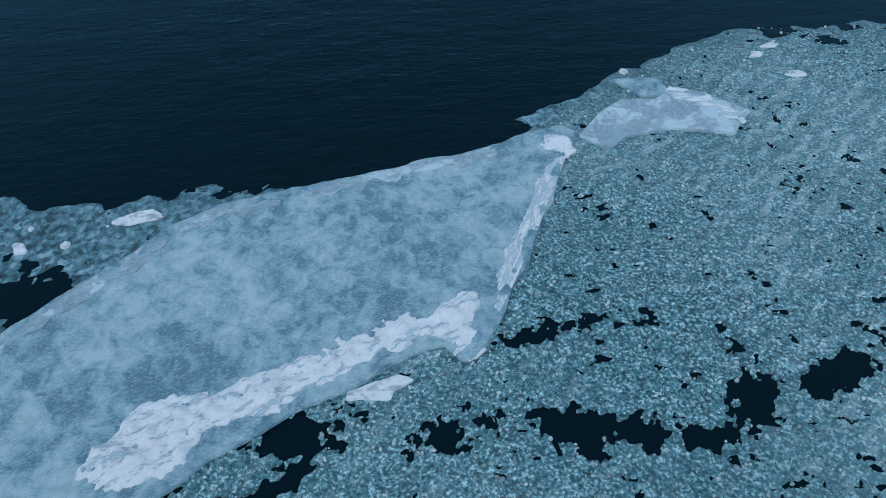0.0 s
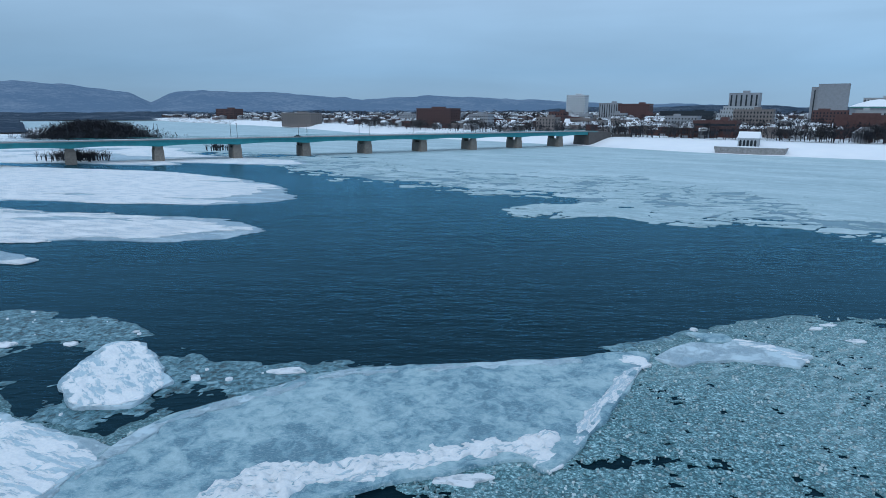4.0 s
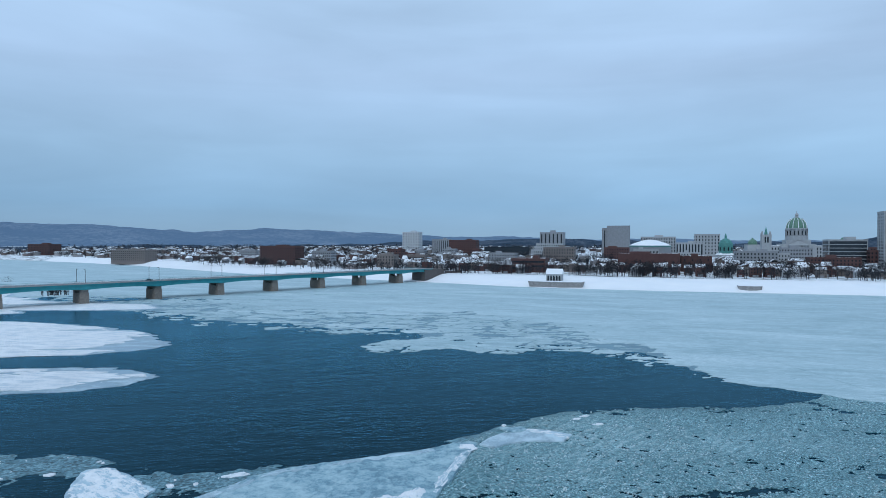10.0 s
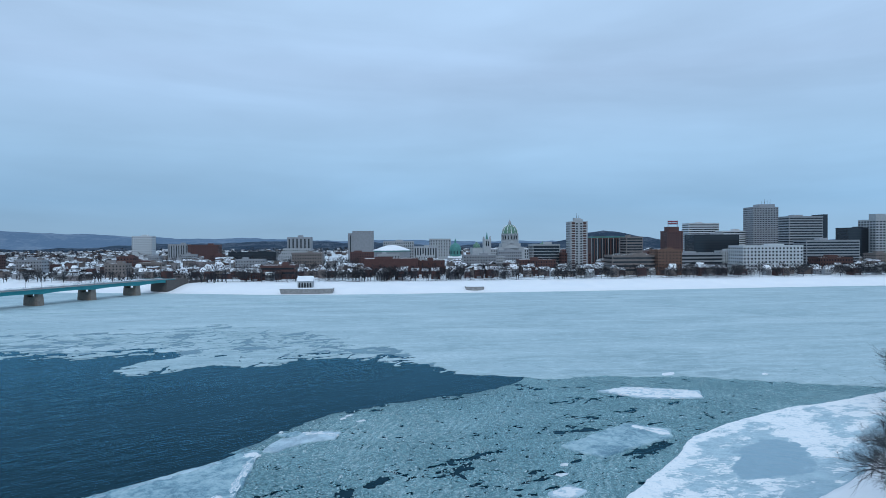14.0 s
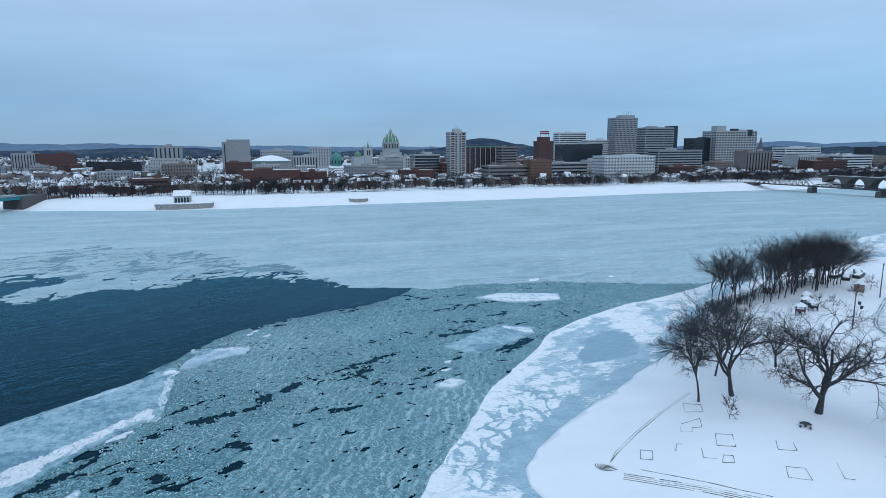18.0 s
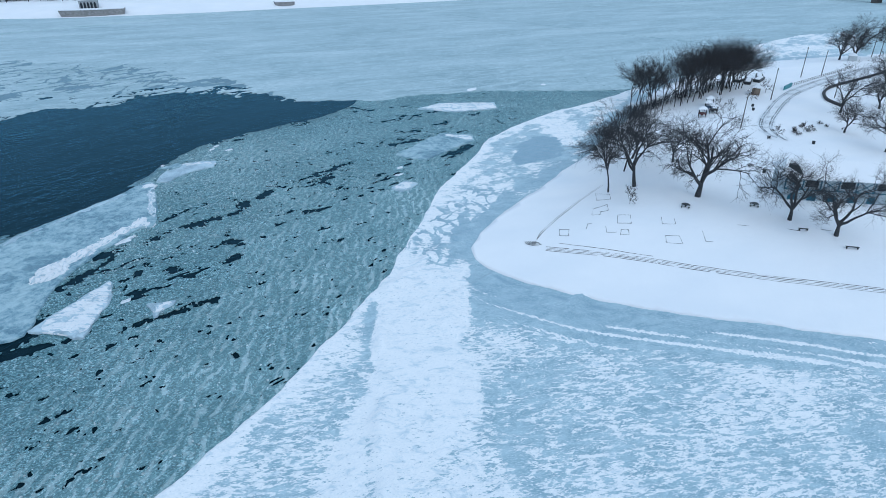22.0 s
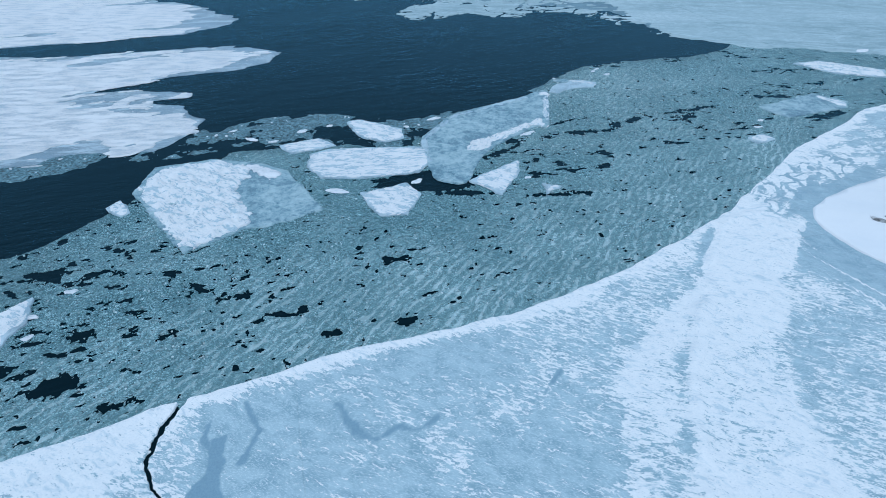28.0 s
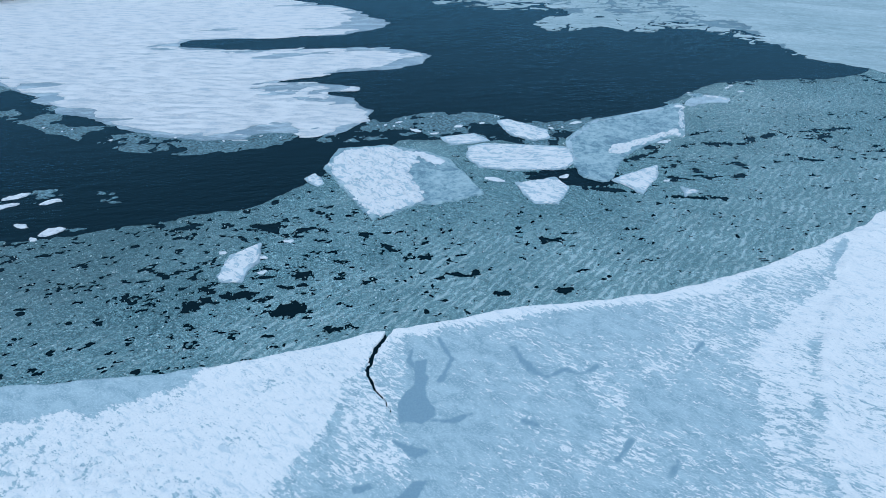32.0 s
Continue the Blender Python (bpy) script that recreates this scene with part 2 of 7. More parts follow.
def plain(name, col, rough=0.7, metal=0.0, var=0.18, size=1.5, spec=0.4):
    """Painted or stained surface with weathering at two sizes."""
    m = Mat(name, rough, metal, spec)
    a = m.noise(1 / size, 5, 0.6)
    b = m.noise(9 / size, 4, 0.6)
    f = m.math("ADD", m.math("MULTIPLY", a, 0.65), m.math("MULTIPLY", b, 0.35))
    m.color(m.mix(m.ramp(f, ((0.35, 0.0), (0.65, 1.0))), tuple(c * (1 - var) for c in col), tuple(min(1, c * (1 + var)) for c in col)))
    return m.bump(b, 0.2, 0.02).m


M_SNOW = snow_material()
M_WATER = water_material()


def shelf_material():
    """Grey-blue shore ice, thick with slanting wind-blown flecks of snow."""
    m = Mat("shelf_ice", 0.45, spec=0.4)
    v = m.coords((1, 2.7, 1), -37)
    broad = m.noise(0.09, 4, 0.6, None, 0.4)
    fleck = m.noise(0.66, 5, 0.62, v, 0.45)
    fine = m.noise(2.3, 5, 0.72, v, 0.2)
    grain = m.noise(3.4, 4, 0.7)
    base = m.mix(m.ramp(m.noise(0.3, 6, 0.62, m.coords((1, 1.7, 1), -37), 0.6), ((0.38, 0.0), (0.62, 1.0))), (0.265, 0.42, 0.50), (0.42, 0.58, 0.65))
    base = m.mix(m.ramp(fine, ((0.50, 0.0), (0.60, 0.75))), base, (0.60, 0.73, 0.79))
    lead = m.attribute("lead")
    base = m.mix(lead, base, m.mix(m.ramp(grain, ((0.35, 0.0), (0.65, 1.0))), (0.19, 0.33, 0.43), (0.24, 0.39, 0.48)))
    noise = m.math("ADD", m.math("MULTIPLY", fleck, 2.3), m.math("ADD", m.math("MULTIPLY", broad, 1.0), m.math("MULTIPLY", fine, 1.3)))
    f = m.math("ADD", m.attribute("snow"), m.math("SUBTRACT", noise, 2.28))
    cover = m.ramp(f, ((0.45, 0.0), (0.50, 0.75), (0.55, 1.0)))
    white = m.mix(m.ramp(grain, ((0.32, 0.0), (0.68, 1.0))), (0.82, 0.85, 0.88), (0.94, 0.943, 0.946))
    crust = m.noise(0.42, 6, 0.68, m.coords((1, 2.0, 1), -40), 0.8)
    white = m.mix(m.ramp(crust, ((0.36, 0.7), (0.44, 0.18), (0.50, 0.0))), white, (0.52, 0.65, 0.73))
    scuff = m.noise(1.3, 5, 0.7, m.coords((1, 2.8, 1), -37), 0.6)
    white = m.mix(m.ramp(scuff, ((0.335, 0.9), (0.375, 0.35), (0.395, 0.0))), white, (0.33, 0.44, 0.52))
    m.color(m.mix(m.math("MULTIPLY", cover, 0.96), base, white))
    m.roughness(m.ramp(cover, ((0.0, 0.35), (1.0, 0.8))))
    return m.bump(m.math("ADD", m.math("MULTIPLY", cover, 0.25), m.math("ADD", m.math("MULTIPLY", crust, 1.5), m.math("ADD", fine, m.math("MULTIPLY", grain, 0.6)))), 0.5, 0.10).m


def floe_material():
    """Clouded blue ice: clear dark blots under pale frost."""
    m = Mat("floe_ice", 0.4, spec=0.4)
    cloud = m.noise(0.16, 5, 0.6, None, 0.7)
    blot = m.noise(0.75, 6, 0.62, None, 0.6)
    fine = m.noise(3.6, 5, 0.72, m.coords((1, 2.2, 1), 20))
    f = m.math("ADD", m.math("MULTIPLY", cloud, 0.48), m.math("MULTIPLY", blot, 0.52))
    base = m.ramp(f, ((0.42, (0.10, 0.235, 0.31)), (0.475, (0.20, 0.37, 0.45)), (0.53, (0.31, 0.48, 0.54)), (0.61, (0.42, 0.59, 0.64))))
    m.color(m.mix(m.ramp(fine, ((0.50, 0.0), (0.70, 0.6))), base, (0.66, 0.76, 0.81)))
    m.roughness(m.ramp(fine, ((0.4, 0.3), (0.65, 0.65))))
    return m.bump(m.math("ADD", fine, m.math("MULTIPLY", blot, 0.7)), 0.9, 0.14).m


def scoured_material(name, along, size, low=0.43, stretch=2.6):
    """Wind-scoured snow on a floe: white crust with streaks of bare blue ice between."""
    m = Mat(name, 0.7, spec=0.25)
    v = m.coords((1, stretch, 1), along)
    big = m.noise(1 / size, 6, 0.6, v, 0.9)
    small = m.noise(4.5 / size, 5, 0.65, v, 0.5)
    grain = m.noise(4.0, 5, 0.7)
    f = m.math("ADD", m.math("MULTIPLY", big, 0.68), m.math("MULTIPLY", small, 0.32))
    ice = m.mix(m.ramp(small, ((0.35, 0.0), (0.6, 1.0))), (0.40, 0.56, 0.66), (0.60, 0.72, 0.78))
    cover = m.ramp(f, ((low, 0.0), (low + 0.022, 0.85), (low + 0.07, 1.0)))
    m.color(m.mix(cover, ice, m.mix(m.ramp(grain, ((0.33, 0.0), (0.66, 1.0))), (0.78, 0.82, 0.86), (0.91, 0.915, 0.925))))
    return m.bump(m.math("ADD", m.math("MULTIPLY", cover, 0.3), m.math("ADD", grain, small)), 0.8, 0.14).m


def channel_material():
    """Smooth river ice in long lanes: wet grey-green, dusted pale, with thin dark healed cracks."""
    m = Mat("channel_ice", 0.5, spec=0.4)
    lane = m.noise(0.013, 4, 0.55, m.coords((1, 4.0, 1), -24), 0.5)
    drift = m.noise(0.075, 6, 0.66, m.coords((1, 3.4, 1), -22), 1.0)
    fine = m.noise(0.40, 6, 0.72, m.coords((1, 2.4, 1), -25), 0.5)
    seam = m.noise(0.05, 6, 0.65, m.coords((1, 5.0, 1), -18), 1.2)
    base = m.mix(m.ramp(lane, ((0.36, 0.0), (0.64, 1.0))), (0.22, 0.355, 0.40), (0.34, 0.485, 0.53))
    f = m.math("ADD", m.math("MULTIPLY", drift, 0.6), m.math("MULTIPLY", fine, 0.4))
    col = m.mix(m.ramp(f, ((0.43, 0.0), (0.50, 0.45), (0.60, 1.0))), base, (0.49, 0.625, 0.67))
    dust = m.math("MULTIPLY", m.ramp(lane, ((0.52, 0.0), (0.66, 1.0))), m.ramp(fine, ((0.45, 0.0), (0.6, 0.7))))
    col = m.mix(dust, col, (0.62, 0.72, 0.76))
    line = m.math("MULTIPLY", m.ramp(seam, ((0.487, 0.0), (0.5, 1.0), (0.513, 0.0))), m.ramp(drift, ((0.45, 0.0), (0.53, 0.8))))
    m.color(m.mix(line, col, (0.20, 0.34, 0.39)))
    m.roughness(m.ramp(f, ((0.4, 0.4), (0.6, 0.75))))
    return m.bump(m.math("ADD", fine, drift), 0.7, 0.12).m


M_SHELF = shelf_material()
M_CHIP = ice_material("ice_chips", (0.32, 0.47, 0.50), (0.70, 0.81, 0.83), 0.5, 3, 0.6, 10, 0.2)
M_DRIFT = ice_material("packed_snow", (0.53, 0.64, 0.725), (0.87, 0.887, 0.908), 0.60, 8, 0.8, -9, 0.10, 3.6, 0.06)
M_EAST = channel_material()
M_WEST = ice_material("drift_ice", (0.27, 0.41, 0.51), (0.50, 0.63, 0.71), 0.48, 11, 1.6, -6, 0.3, 3)
M_FLOE = floe_material()
M_SCOUR = scoured_material("scoured_snow", -38, 4.5, 0.455, 3.2)
M_RIM = scoured_material("frosted_rim", 68, 1.5, 0.49, 4.0)
M_CRUST = scoured_material("snow_crust", 30, 2.4, 0.425, 3.4)
M_STREAK = scoured_material("streaked_snow", -7, 6.0, 0.46, 5.0)
M_PALE = ice_material("pale_floe_ice", (0.37, 0.54, 0.64), (0.55, 0.70, 0.78), 0.55, 4, 0.6, 14, 0.2, 1.3, 0.045)
M_WHITE = ice_material("snowy_floe_ice", (0.46, 0.61, 0.70), (0.88, 0.91, 0.95), 0.66, 3, 0.5, -12, 0.15, 2.2, 0.05)
M_YOUNG = ice_material("young_ice", (0.10, 0.22, 0.29), (0.22, 0.36, 0.43), 0.5, 12, 2, -24, 0.2, 3.0, 0.08)
M_SLUSH = slush_material("brash_slush", (0.046, 0.165, 0.195), (0.165, 0.375, 0.425), 0.28, (0.60, 0.84, 0.89))
M_THIN = slush_material("thin_slush", (0.05, 0.145, 0.18), (0.12, 0.265, 0.32), 0.8, (0.26, 0.42, 0.48))
M_ROCK = plain("brown_stone", (0.10, 0.092, 0.09), 0.85, size=2)
M_TEAL = plain("teal_bridge_paint", (0.025, 0.24, 0.27), 0.5, size=4)
M_MASONRY = plain("grey_rubble_masonry", (0.27, 0.265, 0.26), 0.9, size=1.4, var=0.35)
M_CONC = plain("weathered_concrete", (0.33, 0.33, 0.32), 0.85, size=3)
M_ASPH = plain("slushy_asphalt", (0.17, 0.18, 0.19), 0.8, size=2.5, var=0.4)
M_DARK = plain("dark_steel", (0.03, 0.035, 0.04), 0.5, size=2)
M_BARK = plain("dark_bark", (0.052, 0.052, 0.057), 0.9, size=0.6, var=0.3)
M_WOOD = plain("wood_haze", (0.032, 0.034, 0.042), 0.95, size=8, var=0.35)


# ---- geometry helpers ----
def hashed(ix, iy, seed):
    h = (ix.astype(np.int64) * 374761393 + iy.astype(np.int64) * 668265263 + seed * 974634777) & 0x7FFFFFFF
    h = ((h ^ (h >> 13)) * 1274126177) & 0x7FFFFFFF
    return ((h ^ (h >> 16)) & 0xFFFF) / 65535.0


def vnoise(x, y, seed):
    ix, iy = np.floor(x), np.floor(y)
    u, v = x - ix, y - iy
    u, v = u * u * (3 - 2 * u), v * v * (3 - 2 * v)
    a, b = hashed(ix, iy, seed), hashed(ix + 1, iy, seed)
    c, d = hashed(ix, iy + 1, seed), hashed(ix + 1, iy + 1, seed)
    return (a + (b - a) * u) * (1 - v) + (c + (d - c) * u) * v


def fbm(x, y, size, octaves=4, seed=1, gain=0.55):
    """Fractal noise about 0, roughly -1 to 1; size in metres of the largest forms."""
    x, y = np.asarray(x, float) / size, np.asarray(y, float) / size
    total, amp, norm = 0.0, 1.0, 0.0
    for k in range(octaves):
        total = total + amp * (vnoise(x + 17.3 * k, y - 9.1 * k, seed + k) * 2 - 1)
        norm += amp
        amp *= gain
        x, y = x * 2.03, y * 2.03
    return total / norm * 1.6


def smooth_loop(points, rounds=2):
    """Corner cutting: a closed outline with rounded bends."""
    p = np.array(points, float)
    for _ in range(rounds):
        q = np.roll(p, -1, 0)
        p = np.stack([0.82 * p + 0.18 * q, 0.18 * p + 0.82 * q], 1).reshape(-1, 2)
    return p


def inside(loop, x, y):
    """Signed distance to a closed outline, positive inside."""
    a, b = loop, np.roll(loop, -1, 0)
    shape = np.shape(x)
    x, y = np.ravel(x), np.ravel(y)
    best, odd = np.full(x.size, 1e18), np.zeros(x.size, bool)
    for (ax, ay), (bx, by) in zip(a, b):
        dx, dy = bx - ax, by - ay
        t = np.clip(((x - ax) * dx + (y - ay) * dy) / max(dx * dx + dy * dy, 1e-9), 0, 1)
        best = np.minimum(best, (x - ax - t * dx) ** 2 + (y - ay - t * dy) ** 2)
        cross = (ay > y) != (by > y)
        if abs(dy) > 1e-12:
            odd ^= cross & (x < ax + (y - ay) * dx / dy)
    return (np.where(odd, 1, -1) * np.sqrt(best)).reshape(shape)


def clipped_grid(f, bounds, step):
    """Triangles of a regular grid cut along f = 0, kept where f > 0. Returns points, triangles, rim edges."""
    x0, y0, x1, y1 = bounds
    gx, gy = np.meshgrid(np.arange(x0, x1 + step, step), np.arange(y0, y1 + step, step), indexing="ij")
    n, m = gx.shape
    val = f(gx, gy).ravel()
    val = np.where(np.abs(val) < 1e-6, 1e-6, val)
    px, py = gx.ravel(), gy.ravel()
    i = (np.arange(n - 1)[:, None] * m + np.arange(m - 1)[None]).ravel()
    tri = np.concatenate([np.stack([i, i + m, i + m + 1], 1), np.stack([i, i + m + 1, i + 1], 1)])
    pos = val[tri] > 0
    cnt = pos.sum(1)
    keep = [tri[cnt == 3]]
    cuts, segs = [], []
    for number in (1, 2):
        t, s = tri[cnt == number], pos[cnt == number]
        lone = np.argmax(s if number == 1 else ~s, axis=1)
        r = np.arange(len(t))
        a, b, c = t[r, lone], t[r, (lone + 1) % 3], t[r, (lone + 2) % 3]
        cuts.append((number, a, b, c))
    pts = [np.stack([px, py], 1)]
    total = n * m
    pairs = np.concatenate([np.stack([np.minimum(p, q), np.maximum(p, q)], 1) for _, a, b, c in cuts for p, q in ((a, b), (a, c))])
    key = pairs[:, 0].astype(np.int64) * total + pairs[:, 1]
    uniq, inv = np.unique(key, return_inverse=True)
    p, q = uniq // total, uniq % total
    w = (val[p] / (val[p] - val[q]))[:, None]
    w = np.clip(w, 0.03, 0.97)
    pts.append(pts[0][p] * (1 - w) + pts[0][q] * w)
    at = 0
    for number, a, b, c in cuts:
        ab, ac = total + inv[at:at + len(a)], total + inv[at + len(a):at + 2 * len(a)]
        at += 2 * len(a)
        if number == 1:
            keep.append(np.stack([a, ab, ac], 1))
            segs.append(np.stack([ab, ac], 1))
        else:
            keep.append(np.stack([ab, b, c], 1))
            keep.append(np.stack([ab, c, ac], 1))
            segs.append(np.stack([ac, ab], 1))
    tris, rim, pts = np.concatenate(keep), np.concatenate(segs), np.concatenate(pts)
    used = np.unique(np.concatenate([tris.ravel(), rim.ravel()]))
    back = np.full(len(pts), -1)
    back[used] = np.arange(len(used))
    return pts[used], back[tris], back[rim]


def mesh_of(name, verts, faces, smooth=False):
    """A mesh from arrays of points and triangles (or quads)."""
    me = bpy.data.meshes.new(name)
    faces = np.asarray(faces)
    k = faces.shape[1]
    me.vertices.add(len(verts))
    me.vertices.foreach_set("co", np.asarray(verts, np.float32).ravel())
    me.loops.add(faces.size)
    me.loops.foreach_set("vertex_index", faces.astype(np.int32).ravel())
    me.polygons.add(len(faces))
    me.polygons.foreach_set("loop_start", np.arange(0, faces.size, k, dtype=np.int32))
    if smooth:
        me.polygons.foreach_set("use_smooth", np.ones(len(faces), bool))
    me.update(calc_edges=True)
    return me


def sheet_mesh(name, f, bounds, step, top, bottom):
    """A slab with an uneven upper face top(x, y), cut along f = 0, with its sides down to bottom."""
    pts, tris, rim = clipped_grid(f, bounds, step)
    z = top(pts[:, 0], pts[:, 1])
    upper = np.column_stack([pts, z])
    ids = np.unique(rim)
    lower = upper[ids].copy()
    lower[:, 2] = bottom
    back = np.full(len(upper), -1)
    back[ids] = np.arange(len(ids)) + len(upper)
    a, b = rim[:, 0], rim[:, 1]
    side = np.concatenate([np.stack([a, back[a], back[b]], 1), np.stack([a, back[b], b], 1)])
    return mesh_of(name, np.concatenate([upper, lower]), np.concatenate([tris, side]), True)


def laid(me, name, f):
    """Stores f(x, y) on the points of a mesh, for its material."""
    co = np.empty(len(me.vertices) * 3, np.float32)
    me.vertices.foreach_get("co", co)
    co = co.reshape(-1, 3)
    me.attributes.new(name, "FLOAT", "POINT").data.foreach_set("value", f(co[:, 0].astype(float), co[:, 1].astype(float)).astype(np.float32))
    return me


def plates(x, y, size, seed):
    """Distance in metres to the nearest joint between irregular plates."""
    x, y = x / size, y / size
    ix, iy = np.floor(x), np.floor(y)
    a, b = np.full(np.shape(x), 9.0), np.full(np.shape(x), 9.0)
    for i in (-1, 0, 1):
        for j in (-1, 0, 1):
            d = np.hypot(ix + i + hashed(ix + i, iy + j, seed) - x, iy + j + hashed(ix + i, iy + j, seed + 1) - y)
            b = np.minimum(b, np.maximum(a, d))
            a = np.minimum(a, d)
    return (b - a) * size * 0.5


def part(name, me, material, parent=None, label=""):
    """Links a mesh (or a bmesh) as one object, under a thing or a part."""
    if isinstance(me, bmesh.types.BMesh):
        bm, me = me, bpy.data.meshes.new(name)
        bm.to_mesh(me)
        bm.free()
    if material and not me.materials:
        me.materials.append(material)
    ob = new(name, me)
    if parent:
        ob.parent = parent
    return tagged(ob, label) if label else ob


def boxes(*items, bm=None):
    """One bmesh of boxes (x0, y0, z0, x1, y1, z1)."""
    bm = bm or bmesh.new()
    for x0, y0, z0, x1, y1, z1 in items:
        v = [bm.verts.new(c) for c in ((x0, y0, z0), (x1, y0, z0), (x1, y1, z0), (x0, y1, z0), (x0, y0, z1), (x1, y0, z1), (x1, y1, z1), (x0, y1, z1))]
        for q in ((3, 2, 1, 0), (4, 5, 6, 7), (0, 1, 5, 4), (1, 2, 6, 5), (2, 3, 7, 6), (3, 0, 4, 7)):
            bm.faces.new([v[k] for k in q])
    return bm


def prism(outline, z0, z1, top_scale=1.0, centre=None):
    """One bmesh: an outline raised from z0 to z1, its top drawn in about a centre."""
    bm = bmesh.new()
    cx, cy = centre or (sum(p[0] for p in outline) / len(outline), sum(p[1] for p in outline) / len(outline))
    lo = [bm.verts.new((x, y, z0)) for x, y in outline]
    hi = [bm.verts.new((cx + (x - cx) * top_scale, cy + (y - cy) * top_scale, z1)) for x, y in outline]
    n = len(lo)
    bm.faces.new(hi)
    bm.faces.new(lo[::-1])
    for k in range(n):
        bm.faces.new((lo[k], lo[(k + 1) % n], hi[(k + 1) % n], hi[k]))
    return bm


def turned(profile, n=16, bm=None, centre=(0, 0)):
    """A turned body from (radius, z) pairs."""
    bm = bm or bmesh.new()
    rings = [[bm.verts.new((centre[0] + r * math.cos(2 * math.pi * k / n), centre[1] + r * math.sin(2 * math.pi * k / n), z)) for k in range(n)] for r, z in profile]
    for lo, hi in zip(rings, rings[1:]):
        for k in range(n):
            bm.faces.new((lo[k], lo[(k + 1) % n], hi[(k + 1) % n], hi[k]))
    bm.faces.new(rings[-1])
    bm.faces.new(rings[0][::-1])
    return bm


def tubes(segs, sides):
    """Tapered tubes for (x, y, z, x, y, z, r0, r1) rows."""
    s = np.array(segs, float)
    p, q = s[:, :3], s[:, 3:6]
    d = q - p
    d /= np.linalg.norm(d, axis=1)[:, None] + 1e-9
    ref = np.where(np.abs(d[:, 2:3]) > 0.9, np.array([[1.0, 0, 0]]), np.array([[0, 0, 1.0]]))
    a = np.cross(d, ref)
    a /= np.linalg.norm(a, axis=1)[:, None]
    b = np.cross(d, a)
    ang = 2 * np.pi * np.arange(sides) / sides
    ringv = a[:, None] * np.cos(ang)[None, :, None] + b[:, None] * np.sin(ang)[None, :, None]
    v = np.concatenate([p[:, None] + ringv * s[:, 6][:, None, None], q[:, None] + ringv * s[:, 7][:, None, None]], 1).reshape(-1, 3)
    base = (np.arange(len(s)) * 2 * sides)[:, None, None]
    k = np.arange(sides)
    f = np.stack([k, (k + 1) % sides, sides + (k + 1) % sides, sides + k], 1)[None] + base
    return v, f.reshape(-1, 4)


def empty(name, m, label, category, group="", kind=""):
    e = new(name)
    e.matrix_basis = m
    return tagged(e, label, category, group, kind)


# ---- the river: open water, ice fields, brash, floes ----
def ring(r, n=96):
    return [(r * math.cos(2 * math.pi * k / n), r * math.sin(2 * math.pi * k / n)) for k in range(n)]


bm = bmesh.new()
bm.faces.new([bm.verts.new((x, y, 0)) for x, y in ring(4850)])
tagged(part("water", bm, M_WATER), "dark cold open river water with fine ripples", "water", kind="structure")

EAST = smooth_loop([(-232, 342), (-157, 296), (-94, 230), (-61, 222), (-36, 198), (6, 194), (-8, 153), (20, 164), (36, 149), (60, 148), (75, 136), (86, 110), (109, 82), (130, 73), (151, 64),
                    (176, 42), (200, 18), (236, 2), (290, -8), (330, -34), (420, -110), (600, -280), (1000, -500), (1500, -300), (1000, 400), (0, 1300), (-1100, 2400), (-2400, 2400), (-1500, 1100), (-520, 560)], 1)
WEST = smooth_loop([(-900, 420), (-293, 248), (-182, 243), (-115, 207), (-84, 167), (-103, 151), (-134, 146), (-182, 147), (-176, 129), (-86, 127), (-70, 114), (-76, 99), (-107, 94), (-140, 84),
                    (-115, 82), (-98, 75), (-114, 73), (-100, 63), (-93, 47), (-108, 36), (-127, 39), (-133, 33), (-147, 35), (-167, 44), (-189, 58), (-213, 76), (-233, 94), (-300, 150), (-420, 250), (-900, 320)], 2)
BARS = smooth_loop([(-1300, 900), (-520, 330), (-330, 268), (-224, 272), (-195, 276), (-215, 290), (-165, 283), (-128, 290), (-150, 320), (-232, 345), (-300, 420), (-520, 560), (-1300, 1300)], 2)
SHELF = smooth_loop([(-420, -82), (-157, -66), (-134, -65.5), (-119, -64), (-104, -61.5), (-93, -58), (-83, -57), (-69, -54), (-59, -53), (-48, -53), (-34, -51.5), (-20, -48), (-4, -43), (13, -36),
                     (25, -30.5), (34, -24.5), (52, -14), (62, -7), (88, 3), (99, 9.5), (120, 13.5), (142, 14.5), (174, 11), (207, 12), (250, 6), (300, 6), (355, 17), (410, 7), (440, -10), (340, -40), (300, -60), (120, -300), (-420, -300)], 1)
LAND = smooth_loop([(330, -22), (280, 0), (230, 8), (200, 4), (165, -6), (120, -17.5), (108, -20.5), (67, -27), (45, -33), (39.5, -39), (38.8, -46), (41, -56), (43, -64), (48, -73), (57, -89), (64, -102),
                    (90, -150), (120, -220), (200, -420), (640, -520), (640, -260), (460, -110)], 2)
BRASH = smooth_loop([(-420, -30), (-230, -24), (-179, -19), (-165, -18), (-153, -15), (-139, -11.5), (-126, -8.5), (-117, -2), (-107, 9), (-92, 20), (-84, 30), (-60, 27), (-38, 20), (-35, 25), (-22, 38), (0, 44), (11, 51.7), (22.5, 60.6), (26, 64),
                     (38, 71), (55, 71.5), (65, 72), (86, 70.5), (100, 76), (109, 82), (128, 82), (151, 80), (183, 60), (210, 34), (245, 26), (270, 0), (207, 2), (100, 0), (50, -22), (0, -50), (-100, -68), (-179, -76), (-420, -92)], 1)
